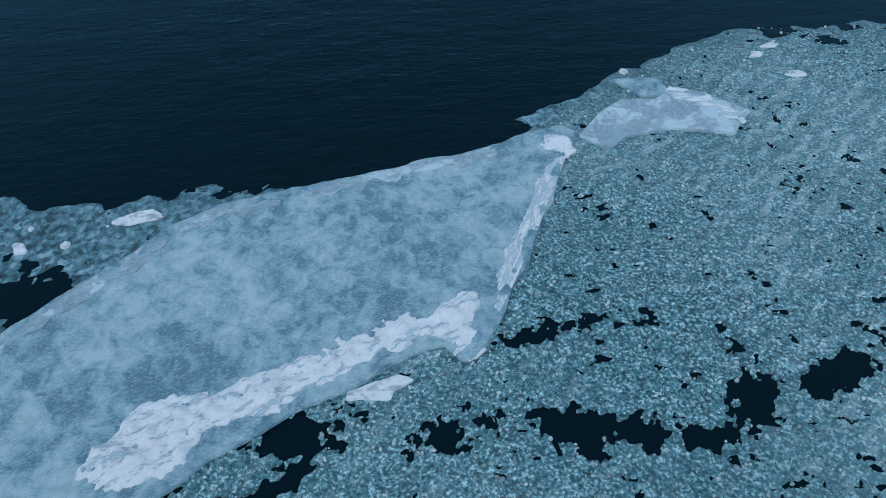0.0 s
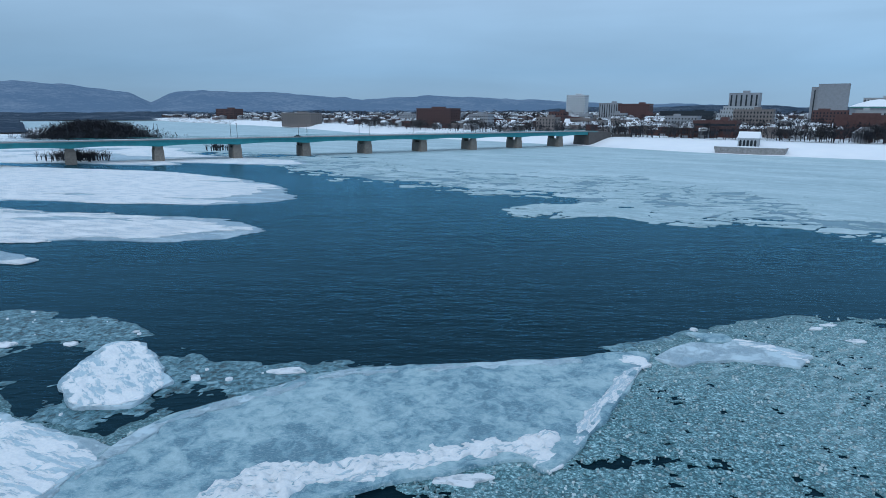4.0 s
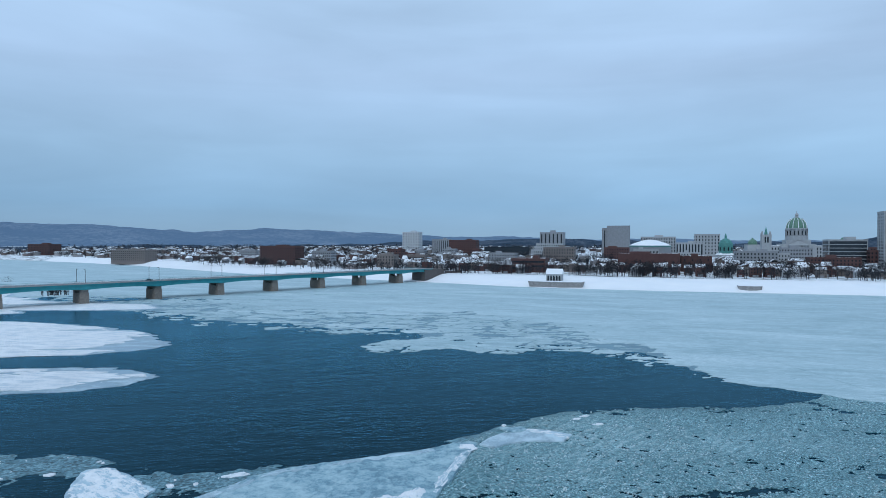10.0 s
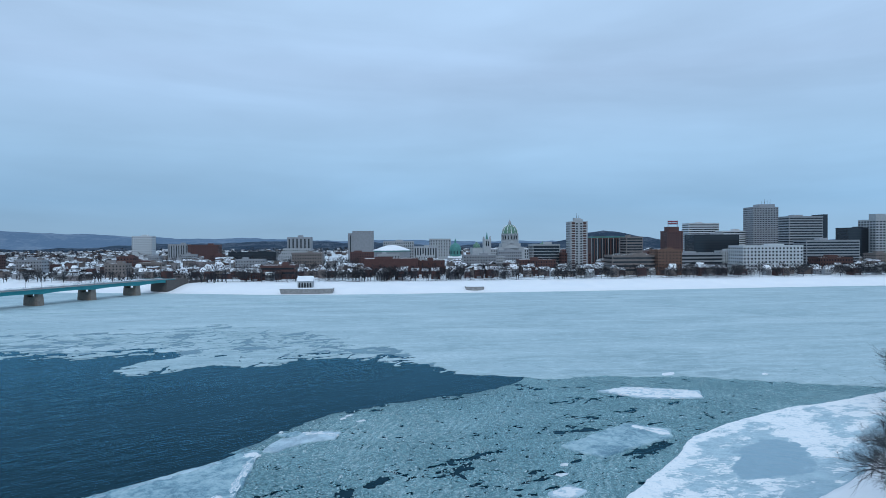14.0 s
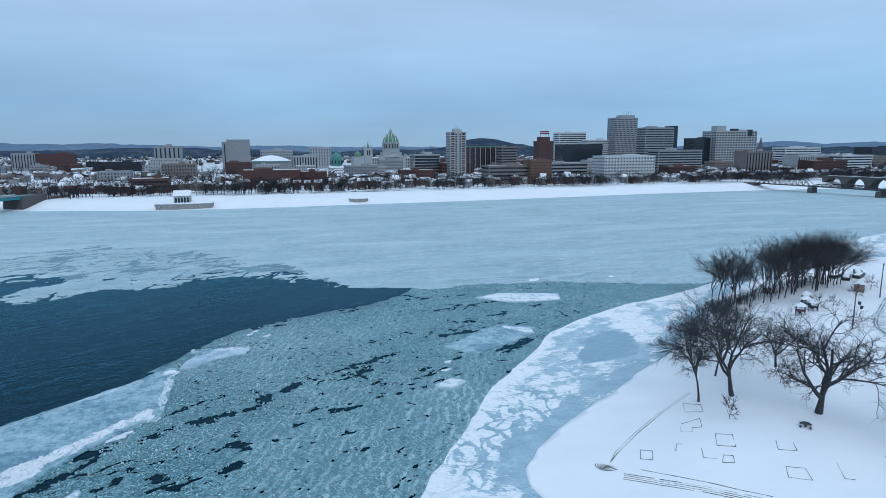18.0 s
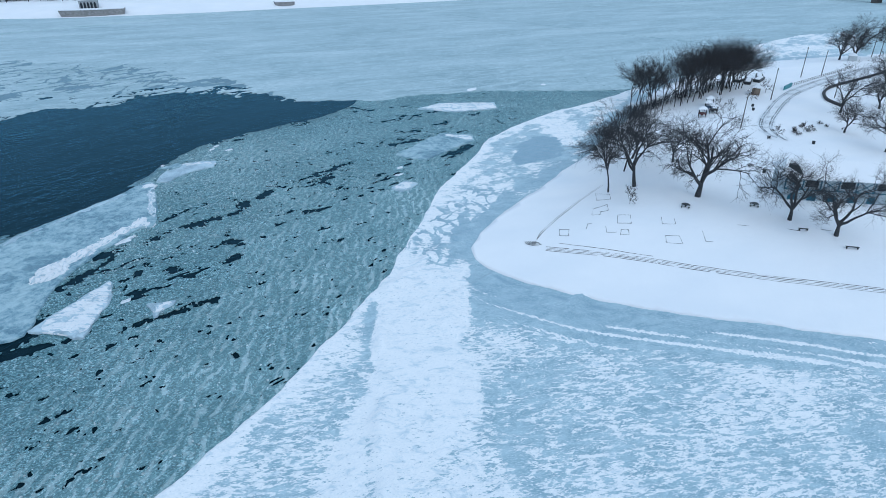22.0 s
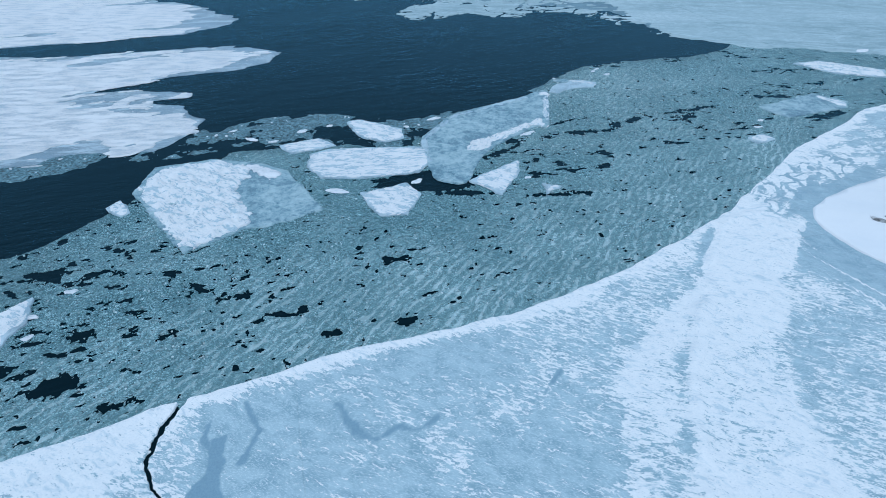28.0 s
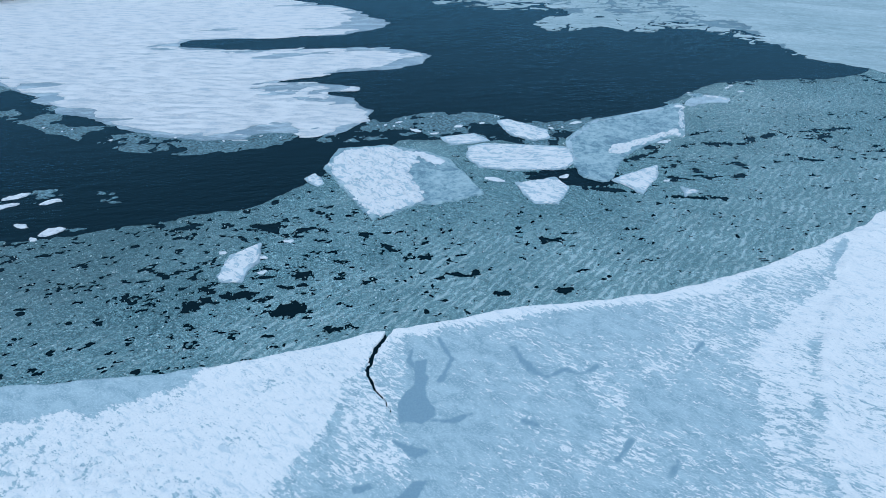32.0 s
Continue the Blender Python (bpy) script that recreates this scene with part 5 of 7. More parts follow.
def facade(base, w, dp, z0, z1, floor, style, win, gap, share=0.55, single=True):
    """Windows on the river front and both ends: strips, bands, or one by one."""
    n = max(1, int((z1 - z0) / floor))
    fh = (z1 - z0) / n
    if style == "vert":
        k = max(2, int(w / gap))
        for i in range(k):
            x = -w / 2 + (i + 0.5) * w / k
            part("window_strip", boxes((x - win / 2, -dp / 2 - 0.06, z0 + 1, x + win / 2, -dp / 2 + 0.1, z1 - 1)), M_GLASS, base)
        return
    pane = bpy.data.meshes.new("window")
    bm = boxes((-win / 2, -0.06, 0, win / 2, 0.1, fh * share))
    bm.to_mesh(pane)
    bm.free()
    pane.materials.append(M_GLASS)
    ends = []
    for i in range(n):
        lo = z0 + i * fh + fh * (1 - share) * 0.6
        hi = lo + fh * share
        if style == "band":
            part("window_band", boxes((-w / 2 + 0.8, -dp / 2 - 0.06, lo, w / 2 - 0.8, -dp / 2 + 0.1, hi), (-w / 2 - 0.06, -dp / 2 + 0.8, lo, -w / 2 + 0.1, dp / 2 - 0.8, hi), (w / 2 - 0.1, -dp / 2 + 0.8, lo, w / 2 + 0.06, dp / 2 - 0.8, hi)), M_GLASS, base)
            continue
        for length, along in ((w, 0), (dp, 1)):
            k = max(1, int((length - 1) / gap))
            for j in range(k):
                c = -length / 2 + (j + 0.5) * length / k
                if along:
                    ends += [(-w / 2 - 0.06, c - win / 2, lo, -w / 2 + 0.1, c + win / 2, hi), (w / 2 - 0.1, c - win / 2, lo, w / 2 + 0.06, c + win / 2, hi)]
                elif single:
                    part("window", pane, None, base).location = (c, -dp / 2, lo)
                else:
                    ends.append((c - win / 2, -dp / 2 - 0.06, lo, c + win / 2, -dp / 2 + 0.1, hi))
    if ends:
        tagged(part("glazing", boxes(*ends), M_GLASS, base), kind="stuff")


def block(s, d, w, dp, top, wall, label, style="grid", floor=3.6, win=1.4, gap=3.0, share=0.5, turn=0.0, snow=True, plant=1, name="office_building", kind="building", roof_mat=None, single=True):
    """A city building: walls, window rows, parapet, flat snowy roof and plant boxes. top: its height above the river."""
    m = city_pose(s, d, turn)
    base = empty(name, m, label, kind, "city buildings")
    h = top - m.translation.z
    part("wall", boxes((-w / 2, -dp / 2, -1.5, w / 2, dp / 2, h - 0.8)), wall, base)
    t = 0.5
    part("parapet", boxes((-w / 2 - 0.15, -dp / 2 - 0.15, h - 0.8, w / 2 + 0.15, -dp / 2 + t, h), (-w / 2 - 0.15, dp / 2 - t, h - 0.8, w / 2 + 0.15, dp / 2 + 0.15, h),
                          (-w / 2 - 0.15, -dp / 2 + t, h - 0.8, -w / 2 + t, dp / 2 - t, h), (w / 2 - t, -dp / 2 + t, h - 0.8, w / 2 + 0.15, dp / 2 - t, h)), wall, base)
    part("roof", boxes((-w / 2 + t, -dp / 2 + t, h - 0.8, w / 2 - t, dp / 2 - t, h - 0.35)), M_SNOW if snow else M_ROOFD, base, "snow-covered flat roof" if snow else "")
    rng = random.Random(int(s * 7 + d))
    for k in range(plant):
        pw, pd, ph = w * rng.uniform(0.15, 0.3), dp * rng.uniform(0.3, 0.5), rng.uniform(2, 3.5)
        px, py = rng.uniform(-0.25, 0.25) * w, rng.uniform(-0.1, 0.2) * dp
        part("roof_plant", boxes((px - pw / 2, py - pd / 2, h - 0.4, px + pw / 2, py + pd / 2, h - 0.4 + ph)), roof_mat or wall, base)
    if style:
        facade(base, w, dp, 3.5, h - 1.6, floor, style, win, gap, share, single)
    return base, h


block(-295, 650, 38, 18, 60, M_WHITEW, "white slab apartment tower with dark window strips", "grid", 3.2, 1.6, 3.6, 0.45, name="apartment_tower")
block(-211, 600, 35, 20, 44, M_GREY, "grey concrete apartment block", "vert", gap=4, win=1.4, name="apartment_tower")
b, h = block(-165, 600, 55, 22, 42.5, M_BRICK, "long red brick apartment block", "grid", 3.2, 1.6, 4.0, 0.4, name="apartment_tower")
b, h = block(36, 432, 37, 22, 54, M_GREY, "grey concrete tower above a stepped lower block", "vert", gap=6, win=2.0)
for k, (w, z) in enumerate(((69, 27), (54, 32), (40, 36.5))):
    block(43 - 4 * k, 405 + 2 * k, w, 16 - 2 * k, z, M_STONE, "stepped pale stone lower block", "grid", 4, 1.0, 3.2, 0.5, plant=0)
b, h = block(137, 430, 33, 24, 63.5, M_GREY, "windowless grey concrete archive tower", None, plant=0)
part("stair_shaft", boxes((-24, -8, -1, -16.6, 10, h - 3.5)), M_GREY, b)
part("window_strip", boxes((-20.8, -8.2, 6, -19.4, -7.9, h - 7)), M_GLASS, b)
block(194, 470, 51, 26, 47, M_STONE, "pale stone government building with tall windows", "grid", 4.2, 1.4, 3.4, 0.6)
block(238, 445, 38, 22, 38, M_STONE, "pale stone government wing with tall columns", "vert", gap=4.2, win=2.0)
block(266, 500, 36, 26, 51, M_STONE, "pale stone corner pavilion with a snowy hipped roof", "grid", 4.5, 1.5, 4, 0.55, plant=0)
b, h = block(385, 230, 36, 26, 41.5, M_STONE, "modern office block with dark window bands", "band", 3.7, share=0.8, snow=True)
b, h = block(420, 200, 22, 20, 70, M_STONE, "tall pale apartment tower with a roof mast", "grid", 3.1, 2.2, 4.4, 0.5, name="apartment_tower")
part("lift_tower", boxes((-4, -4, h - 0.5, 4, 4, h + 4.5)), M_STONE, b)
for x in (-9.2, 5.2):
    part("brick_strip", boxes((x, -10.35, 0, x + 4.0, -9.9, h - 1)), M_BRICKD, b)
    for k in range(18):
        part("balcony", boxes((x - 0.2, -11.1, 4 + 3.1 * k, x + 4.2, -10.36, 4.9 + 3.1 * k)), M_WHITEW, b)
part("mast", turned([(0.35, h), (0.25, h + 6), (0.1, h + 11)], 6), M_DARK, b)
part("mast", turned([(0.3, h), (0.08, h + 9)], 6, centre=(3, 1)), M_DARK, b)
b, h = block(492, 300, 48, 24, 50.5, M_BRICKD, "dark brown brick slab building with vertical fins", "vert", gap=4, win=2.2)
part("crown", boxes((-24.4, -12.4, h - 0.4, 24.4, 12.4, h + 1.2)), M_COPPER, b)
for k in range(13):
    part("fin", boxes((-24.2 + 4.0 * k, -12.5, 3, -23.5 + 4.0 * k, -11.9, h - 1)), M_BRICK if k % 2 else M_STONE, b)
block(511, 250, 23, 22, 51, M_TAN, "tan concrete office block with dark bands", "band", 3.6, share=0.5)
block(458, 110, 58, 26, 29.5, M_TAN, "low brown concrete garage with open decks", "band", 4.0, share=0.45)
block(491, 100, 27, 24, 35.4, M_RUST, "square red brick hotel block", "grid", 3.3, 1.4, 3.6, 0.45)
b, h = block(584, 285, 23, 22, 59, M_BRICK, "tall red brick hotel tower with a roof sign", "grid", 3.3, 1.3, 3.2, 0.5, name="hotel_tower")
part("upper_storey", boxes((-7.5, -7, h - 0.4, 7.5, 7, h + 6)), M_BRICK, b)
part("sign_frame", boxes((-7, -4, h + 6, -6.6, -3.6, h + 14), (6.6, -4, h + 6, 7, -3.6, h + 14), (-7, -4, h + 9, 7, -3.6, h + 9.3)), M_DARK, b)
part("sign_panel", boxes((-7.5, -4.3, h + 10, 7.5, -4.0, h + 12), (-7.5, -4.3, h + 12.8, 7.5, -4.0, h + 14.6)), M_SIGNRED, b, "red sign panel of plain bars")
block(748, 520, 57, 26, 77, M_WHITEW, "pale office slab behind the hotel", "band", 3.8, share=0.45)
block(777, 470, 44, 24, 62, M_WHITEW, "white office block with terraces", "band", 3.8, share=0.4)
block(662, 320, 69, 30, 54, M_DGLASS, "black glass office block", "band", 3.8, share=0.7, roof_mat=M_GREY)
b, h = block(820, 450, 45, 30, 102, M_GREY, "tall grey tower with narrow window ribs and antennas", "grid", 3.6, 1.6, 2.6, 0.5, name="office_tower")
part("penthouse", boxes((-8, -9, h - 0.5, 20, 9, h + 5)), M_GREY, b)
for k in range(4):
    part("antenna", turned([(0.3, h + 6), (0.1, h + 12 + 2 * (k % 2))], 5, centre=(2 + 5 * k, 0)), M_DARK, b)
b, h = block(788, 300, 52, 26, 80, M_GREY, "grey office tower with long window bands", "band", 3.6, share=0.5, name="office_tower")
part("glass_end", boxes((26.1, -13.2, 0, 33, 12, h + 2.5)), M_DGLASS, b)
block(614, 110, 71, 30, 39.2, M_WHITEW, "white gridded office block", "grid", 3.8, 2.0, 4.0, 0.5)
block(747, 190, 72, 26, 45, M_GREY, "long grey parking building with open bands", "band", 3.3, share=0.5)
b, h = block(924, 290, 80, 34, 74.5, M_STONE, "broad pale bank tower with dark window bands", "grid", 3.9, 3.2, 5.2, 0.55, name="office_tower")
part("turret", boxes((-40, -17, h - 0.5, -22, -4, h + 8)), M_STONE, b)
part("roof_arch", boxes((-10, -17.3, h, 2, -12, h + 3.4), (22, -17.3, h - 9, 30, -12, h + 2)), M_DGLASS, b)
block(872, 300, 38, 26, 63, M_DGLASS, "dark glass office wing", "band", 3.8, share=0.4)
block(861, 165, 46, 24, 43, M_TAN, "brown stone office block", "vert", gap=5, win=2)
block(1105, 330, 79, 30, 47, M_WHITEW, "long white office building", "band", 3.8, share=0.4)
block(1006, 200, 86, 30, 35.7, M_STONE, "pale institute building with curved front bays", "vert", gap=4.5, win=2)
block(1041, 165, 57, 26, 35.8, M_WHITEW, "white office block with dark bands", "band", 3.8, share=0.5)
block(1302, 330, 84, 36, 46.5, M_DGLASS, "broad black glass office block", "band", 4, share=0.5)
block(1403, 340, 50, 30, 41.5, M_BRICK, "red brick housing block", "grid", 3.3, 1.6, 4.5, 0.4)
block(1556, 380, 46, 30, 40.3, M_BRICK, "red brick housing block beside the woods", "grid", 3.3, 1.6, 4.5, 0.4)
block(-302, 190, 56, 24, 32.6, M_BRICKD, "dark brick apartment block among trees", "grid", 3.2, 1.5, 3.8, 0.45)
block(-154, 250, 20, 18, 28.8, M_BRICK, "small red brick apartment block", "grid", 3.2, 1.5, 3.4, 0.45)
block(-635, 250, 73, 26, 25.4, M_TAN, "beige apartment block near the river", "grid", 3.2, 1.8, 4.2, 0.45)
block(-1173, 500, 71, 30, 33, M_BRICKD, "dark brick mill building far upstream", "grid", 4, 1.8, 5, 0.45)
block(-57, 520, 80, 30, 30, M_DGLASS, "low dark glass office block", "band", 3.8, share=0.5)
block(185, 150, 62, 30, 26.7, M_BRICK, "long windowless red brick hall", None, plant=2)
block(232, 158, 30, 24, 24, M_BRICKD, "brown brick hall wing", "grid", 5, 1.2, 6, 0.3)
block(66, 105, 36, 24, 21.5, M_BRICK, "red brick office block with dark ground floor", "band", 4.4, share=0.4)
block(60, 84, 22, 14, 15, M_BRICKD, "low brown brick office wing", "band", 4.4, share=0.5, plant=0)
block(318, 250, 34, 20, 26, M_STONE, "pale stone row of offices", "grid", 3.6, 1.2, 3, 0.5)
block(360, 170, 44, 20, 23.5, M_BRICK, "red brick office row", "grid", 3.4, 1.2, 3, 0.5)
block(700, 120, 40, 22, 25, M_BRICKD, "brown brick apartment house", "grid", 3.3, 1.3, 3.2, 0.5)
block(560, 170, 60, 24, 30, M_GREY, "low grey office block", "band", 3.8, share=0.5)
block(655, 190, 50, 24, 31, M_GREY, "grey office block with long bands", "band", 3.6, share=0.5)
block(940, 120, 60, 26, 30, M_BRICKD, "brown brick riverfront block", "grid", 3.3, 1.3, 3.2, 0.45)
for k in range(14):
    rng = random.Random(900 + k)
    s, d = rng.uniform(-520, 40), rng.uniform(140, 560)
    if ashore(s, d) < 70:
        continue
    block(s, d, rng.uniform(20, 40), rng.uniform(14, 22), rng.uniform(19, 27), rng.choice((M_BRICK, M_TAN, M_GREY, M_BRICKD)), "low town block with a snowy flat roof", "grid", 3.4, 1.3, 3.2, 0.45, plant=1, single=False)
for k in range(22):
    rng = random.Random(950 + k)
    s, d = 80 + 56 * k + rng.uniform(-14, 14), rng.uniform(330, 420) if k % 2 else rng.uniform(200, 300)
    block(s, d, rng.uniform(24, 44), rng.uniform(16, 24), rng.uniform(24, 33), rng.choice((M_BRICK, M_TAN, M_GREY, M_STONE)), "mid-rise city block with a snowy roof", "grid", 3.5, 1.4, 3.2, 0.5, plant=1, single=False)

# drum museum with a conical snowy roof
m = city_pose(185, 250)
z = m.translation.z
e = empty("museum_drum", m, "round concrete museum hall with a snowy conical roof", "building", "city buildings")
part("wall", turned([(24, -1), (24, 23 + 10 - z)], 40), M_GREY, e)
hd = 23 + (10 - z)
part("fascia", turned([(24.6, hd), (24.6, hd + 1.4)], 40), M_COPPER, e)
part("roof", turned([(24.9, hd + 1.4), (18, hd + 4.4), (8, hd + 7.6), (0.6, hd + 8.6)], 40), M_SNOW, e, "snow-covered conical roof")

# cathedral with a green copper dome
m = city_pose(277, 330)
z = m.translation.z
e = empty("cathedral", m, "pale stone cathedral with a green copper dome", "church", "city buildings")
hb = 26 - z
part("nave", boxes((-10, -12, -1, 10, 26, hb - 4)), M_STONE, e)
part("nave_roof", prism([(-10.5, -12), (10.5, -12), (10.5, 26), (-10.5, 26)], hb - 4, hb, 0.5), M_SNOW, e)
part("drum", turned([(8.4, hb - 2), (8.4, hb + 8)], 20), M_COPPER, e)
for k in range(10):
    a = 2 * math.pi * k / 10
    part("drum_window", boxes((8.35 * math.cos(a) - 0.7, 8.35 * math.sin(a) - 0.7, hb + 1.5, 8.35 * math.cos(a) + 0.7, 8.35 * math.sin(a) + 0.7, hb + 6)), M_GLASS, e)
part("dome", turned([(8.9, hb + 8), (8.2, hb + 11), (6.2, hb + 14.5), (3.0, hb + 17), (1.2, hb + 17.6)], 20), M_COPPER, e)
part("lantern", turned([(1.4, hb + 17.5), (1.4, hb + 20.5), (0.2, hb + 24)], 10), M_COPPER, e)

# church tower and a grey spire
m = city_pose(334, 400)
e = empty("church_tower", m, "grey stone church tower with corner pinnacles", "church", "city buildings")
ht = 52 - m.translation.z
part("shaft", boxes((-6, -6, -1, 6, 6, ht - 3)), M_STONE, e)
for x, y in ((-5, -5), (5, -5), (-5, 5), (5, 5)):
    part("pinnacle", prism([(x - 1, y - 1), (x + 1, y - 1), (x + 1, y + 1), (x - 1, y + 1)], ht - 3, ht + 2, 0.15), M_STONE, e)
part("belfry_window", boxes((-2.5, -6.08, ht - 14, -0.6, -5.9, ht - 6), (0.6, -6.08, ht - 14, 2.5, -5.9, ht - 6)), M_GLASS, e)
part("spire", prism([(-2, -2), (2, -2), (2, 2), (-2, 2)], ht - 3, ht + 8, 0.08), M_COPPER, e)
m = city_pose(1090, 400)
e = empty("church_spire", m, "slender dark church spire", "church", "city buildings")
hs = 67 - m.translation.z
part("tower", boxes((-3.5, -3.5, -1, 3.5, 3.5, hs * 0.55)), M_STONE, e)
part("spire", prism([(-3.6, -3.6), (3.6, -3.6), (3.6, 3.6), (-3.6, 3.6)], hs * 0.55, hs, 0.04), M_ROOFD, e)

# capitol: long wings, columned front, drum, tiled green dome and lantern
m = city_pose(386, 480)
z = m.translation.z
e = empty("capitol", m, "pale stone capitol with a green tiled dome", "building", "city buildings")
part("centre_block", boxes((-22, -16, -2, 22, 26, 36 - z)), M_STONE, e)
part("pediment", prism([(-14, -19), (14, -19), (14, -15), (-14, -15)], 34 - z, 40 - z, 0.1), M_STONE, e)
for k in range(8):
    part("column", turned([(0.9, 17 - z), (0.75, 33.9 - z)], 8, centre=(-12.6 + 3.6 * k, -18)), M_STONE, e)
for side in (-1, 1):
    w0 = side * 58
    part("wing", boxes((min(side * 22.1, w0), -10, -2, max(side * 22.1, w0), 16, 33 - z)), M_STONE, e)
    part("wing_roof", boxes((min(side * 22.1, w0) + 0.5, -9.5, 33 - z, max(side * 22.1, w0) - 0.5, 15.5, 33.7 - z)), M_SNOW, e)
    for r in range(3):
        for k in range(8):
            part("window", boxes((side * 25 + side * 4.0 * k - 0.8, -10.07, 17 + 5.2 * r - z, side * 25 + side * 4.0 * k + 0.8, -9.9, 20.2 + 5.2 * r - z)), M_GLASS, e)
    part("end_block", boxes((w0 - 9, -17, -2, w0 + 9, 22, 35 - z)), M_STONE, e)
    part("end_dome", turned([(6.5, 35 - z), (6.5, 38 - z), (5, 41 - z), (2, 43.2 - z), (0.5, 45.5 - z)], 16, centre=(w0, 0)), M_TILE, e)
part("drum_base", boxes((-16, -14, 36 - z, 16, 18, 42 - z)), M_STONE, e)
part("drum", turned([(15, 42 - z), (15, 47 - z), (13.2, 47.2 - z), (13.2, 57 - z), (14.6, 57.2 - z), (14.6, 59 - z)], 32), M_STONE, e)
for k in range(16):
    a = 2 * math.pi * k / 16
    part("drum_window", boxes((13.15 * math.cos(a) - 0.8, 13.15 * math.sin(a) - 0.8, 49 - z, 13.15 * math.cos(a) + 0.8, 13.15 * math.sin(a) + 0.8, 55.5 - z)), M_GLASS, e)
    a += math.pi / 16
    part("drum_column", turned([(0.7, 47.2 - z), (0.6, 57.2 - z)], 6, centre=(14.1 * math.cos(a), 14.1 * math.sin(a))), M_STONE, e)
part("dome", turned([(13.6, 59 - z), (13.4, 62 - z), (12.2, 66 - z), (9.8, 70 - z), (6.4, 73 - z), (3.2, 74.6 - z)], 32), M_TILE, e, "green glazed tile dome")
for k in range(12):
    a = 2 * math.pi * k / 12
    items = []
    for (r0, z0), (r1, z1) in zip(((13.75, 59.2), (13.5, 62), (12.3, 66), (9.9, 70)), ((13.5, 62), (12.3, 66), (9.9, 70), (6.5, 73))):
        for q in range(3):
            r, zz = r0 + (r1 - r0) * q / 3, z0 + (z1 - z0) * q / 3
            items.append((r * math.cos(a) - 0.35, r * math.sin(a) - 0.35, zz - z, r * math.cos(a) + 0.35, r * math.sin(a) + 0.35, zz + 1.4 - z))
    part("dome_rib", boxes(*items), M_SNOW, e)
part("lantern", turned([(3.4, 74.4 - z), (3.2, 75 - z), (2.4, 75.2 - z), (2.4, 78.6 - z), (2.8, 78.8 - z), (1.2, 81 - z), (0.3, 82.4 - z), (0.25, 84.6 - z)], 14), M_STONE, e)


# ---- river bridge with teal girders ----
SPAN = Vector((32.6, 29.9))
SPAN_L = SPAN.length
BT = math.degrees(math.atan2(SPAN.y, SPAN.x))
P_LAST = Vector((-2.0, 510.0))
PIERS = 18
DECK = 12.2
bridge = empty("river_bridge", pose(P_LAST.x, P_LAST.y, 0, 0, 0, BT), "long road bridge with teal steel girders on stone piers", "bridge")
X0, X1 = -PIERS * SPAN_L, 42.0


def pier_mesh():
    bm = prism([(-2.6, -7.5), (2.6, -7.5), (2.9, -5), (2.9, 5), (2.6, 7.5), (-2.6, 7.5), (-2.9, 5), (-2.9, -5)], -2, 6.6, 0.93)
    return boxes((-2.2, -6.8, 6.6, 2.2, -3.6, 8.6), (-2.2, 3.6, 6.6, 2.2, 6.8, 8.6), bm=bm)


me = bpy.data.meshes.new("pier")
bm = pier_mesh()
bm.to_mesh(me)
bm.free()
me.materials.append(plain("rough_brown_masonry", (0.22, 0.19, 0.165), 0.9, size=1.2, var=0.35))
for k in range(PIERS + 1):
    pier = part("pier", me, None, bridge)
    pier.location.x = -k * SPAN_L
for y in (-7.6, -2.6, 2.6, 7.6):
    for k in range(PIERS + 1):
        xa, xb = -k * SPAN_L, -k * SPAN_L + (SPAN_L if k else 40)
        n = 8
        bm = bmesh.new()
        cols = []
        for i in range(n + 1):
            u = i / n
            x = xa + (xb - xa) * u
            low = 9.5 - 0.9 * (2 * u - 1) ** 2
            cols.append([bm.verts.new((x, y + dy, zz)) for dy, zz in ((-0.25, low), (0.25, low), (0.25, 11.6), (-0.25, 11.6))])
        for a, b2 in zip(cols, cols[1:]):
            for j in range(4):
                bm.faces.new((a[j], a[(j + 1) % 4], b2[(j + 1) % 4], b2[j]))
        part("girder", bm, M_TEAL, bridge)
part("deck_slab", boxes((X0, -8.0, 11.7, X1, 8.0, DECK)), M_CONC, bridge)
for y in (-8.3, 8.0):
    part("fascia", boxes((X0, y, 11.5, X1, y + 0.3, DECK)), M_TEAL, bridge)
part("roadway", boxes((X0, -6.8, DECK + 0.004, X1, 6.8, DECK + 0.06)), M_ASPH, bridge)
for y in (-8.4, 8.4):
    part("parapet", boxes((X0, y - 0.2, DECK, X1, y + 0.2, DECK + 0.45)), M_CONC, bridge)
    part("rail", boxes((X0, y - 0.06, DECK + 1.0, X1, y + 0.06, DECK + 1.12)), M_TEAL, bridge)
    for k in range(PIERS + 1):
        post = part("lamp_post", boxes((-k * SPAN_L - 0.1, y - 0.1, DECK + 0.7, -k * SPAN_L + 0.1, y + 0.1, DECK + 9)), M_DARK, bridge)
        part("lamp_arm", boxes((-k * SPAN_L - 0.12, min(y, y * 0.72), DECK + 8.8, -k * SPAN_L + 0.12, max(y, y * 0.72), DECK + 9.1)), M_DARK, post)
part("snow_edge", boxes((X0, 6.8, DECK + 0.01, X1, 8.2, DECK + 0.25), (X0, -8.2, DECK + 0.01, X1, -6.8, DECK + 0.25)), M_SNOW, bridge, "ploughed snow along the kerbs")
part("abutment", prism([(30, -9.5), (58, -9.5), (58, 9.5), (30, 9.5)], -1, 11.5, 0.96), M_ROCK, bridge)
part("wing_wall", boxes((58, -10, 0, 84, -9, 9.5)), M_ROCK, bridge)
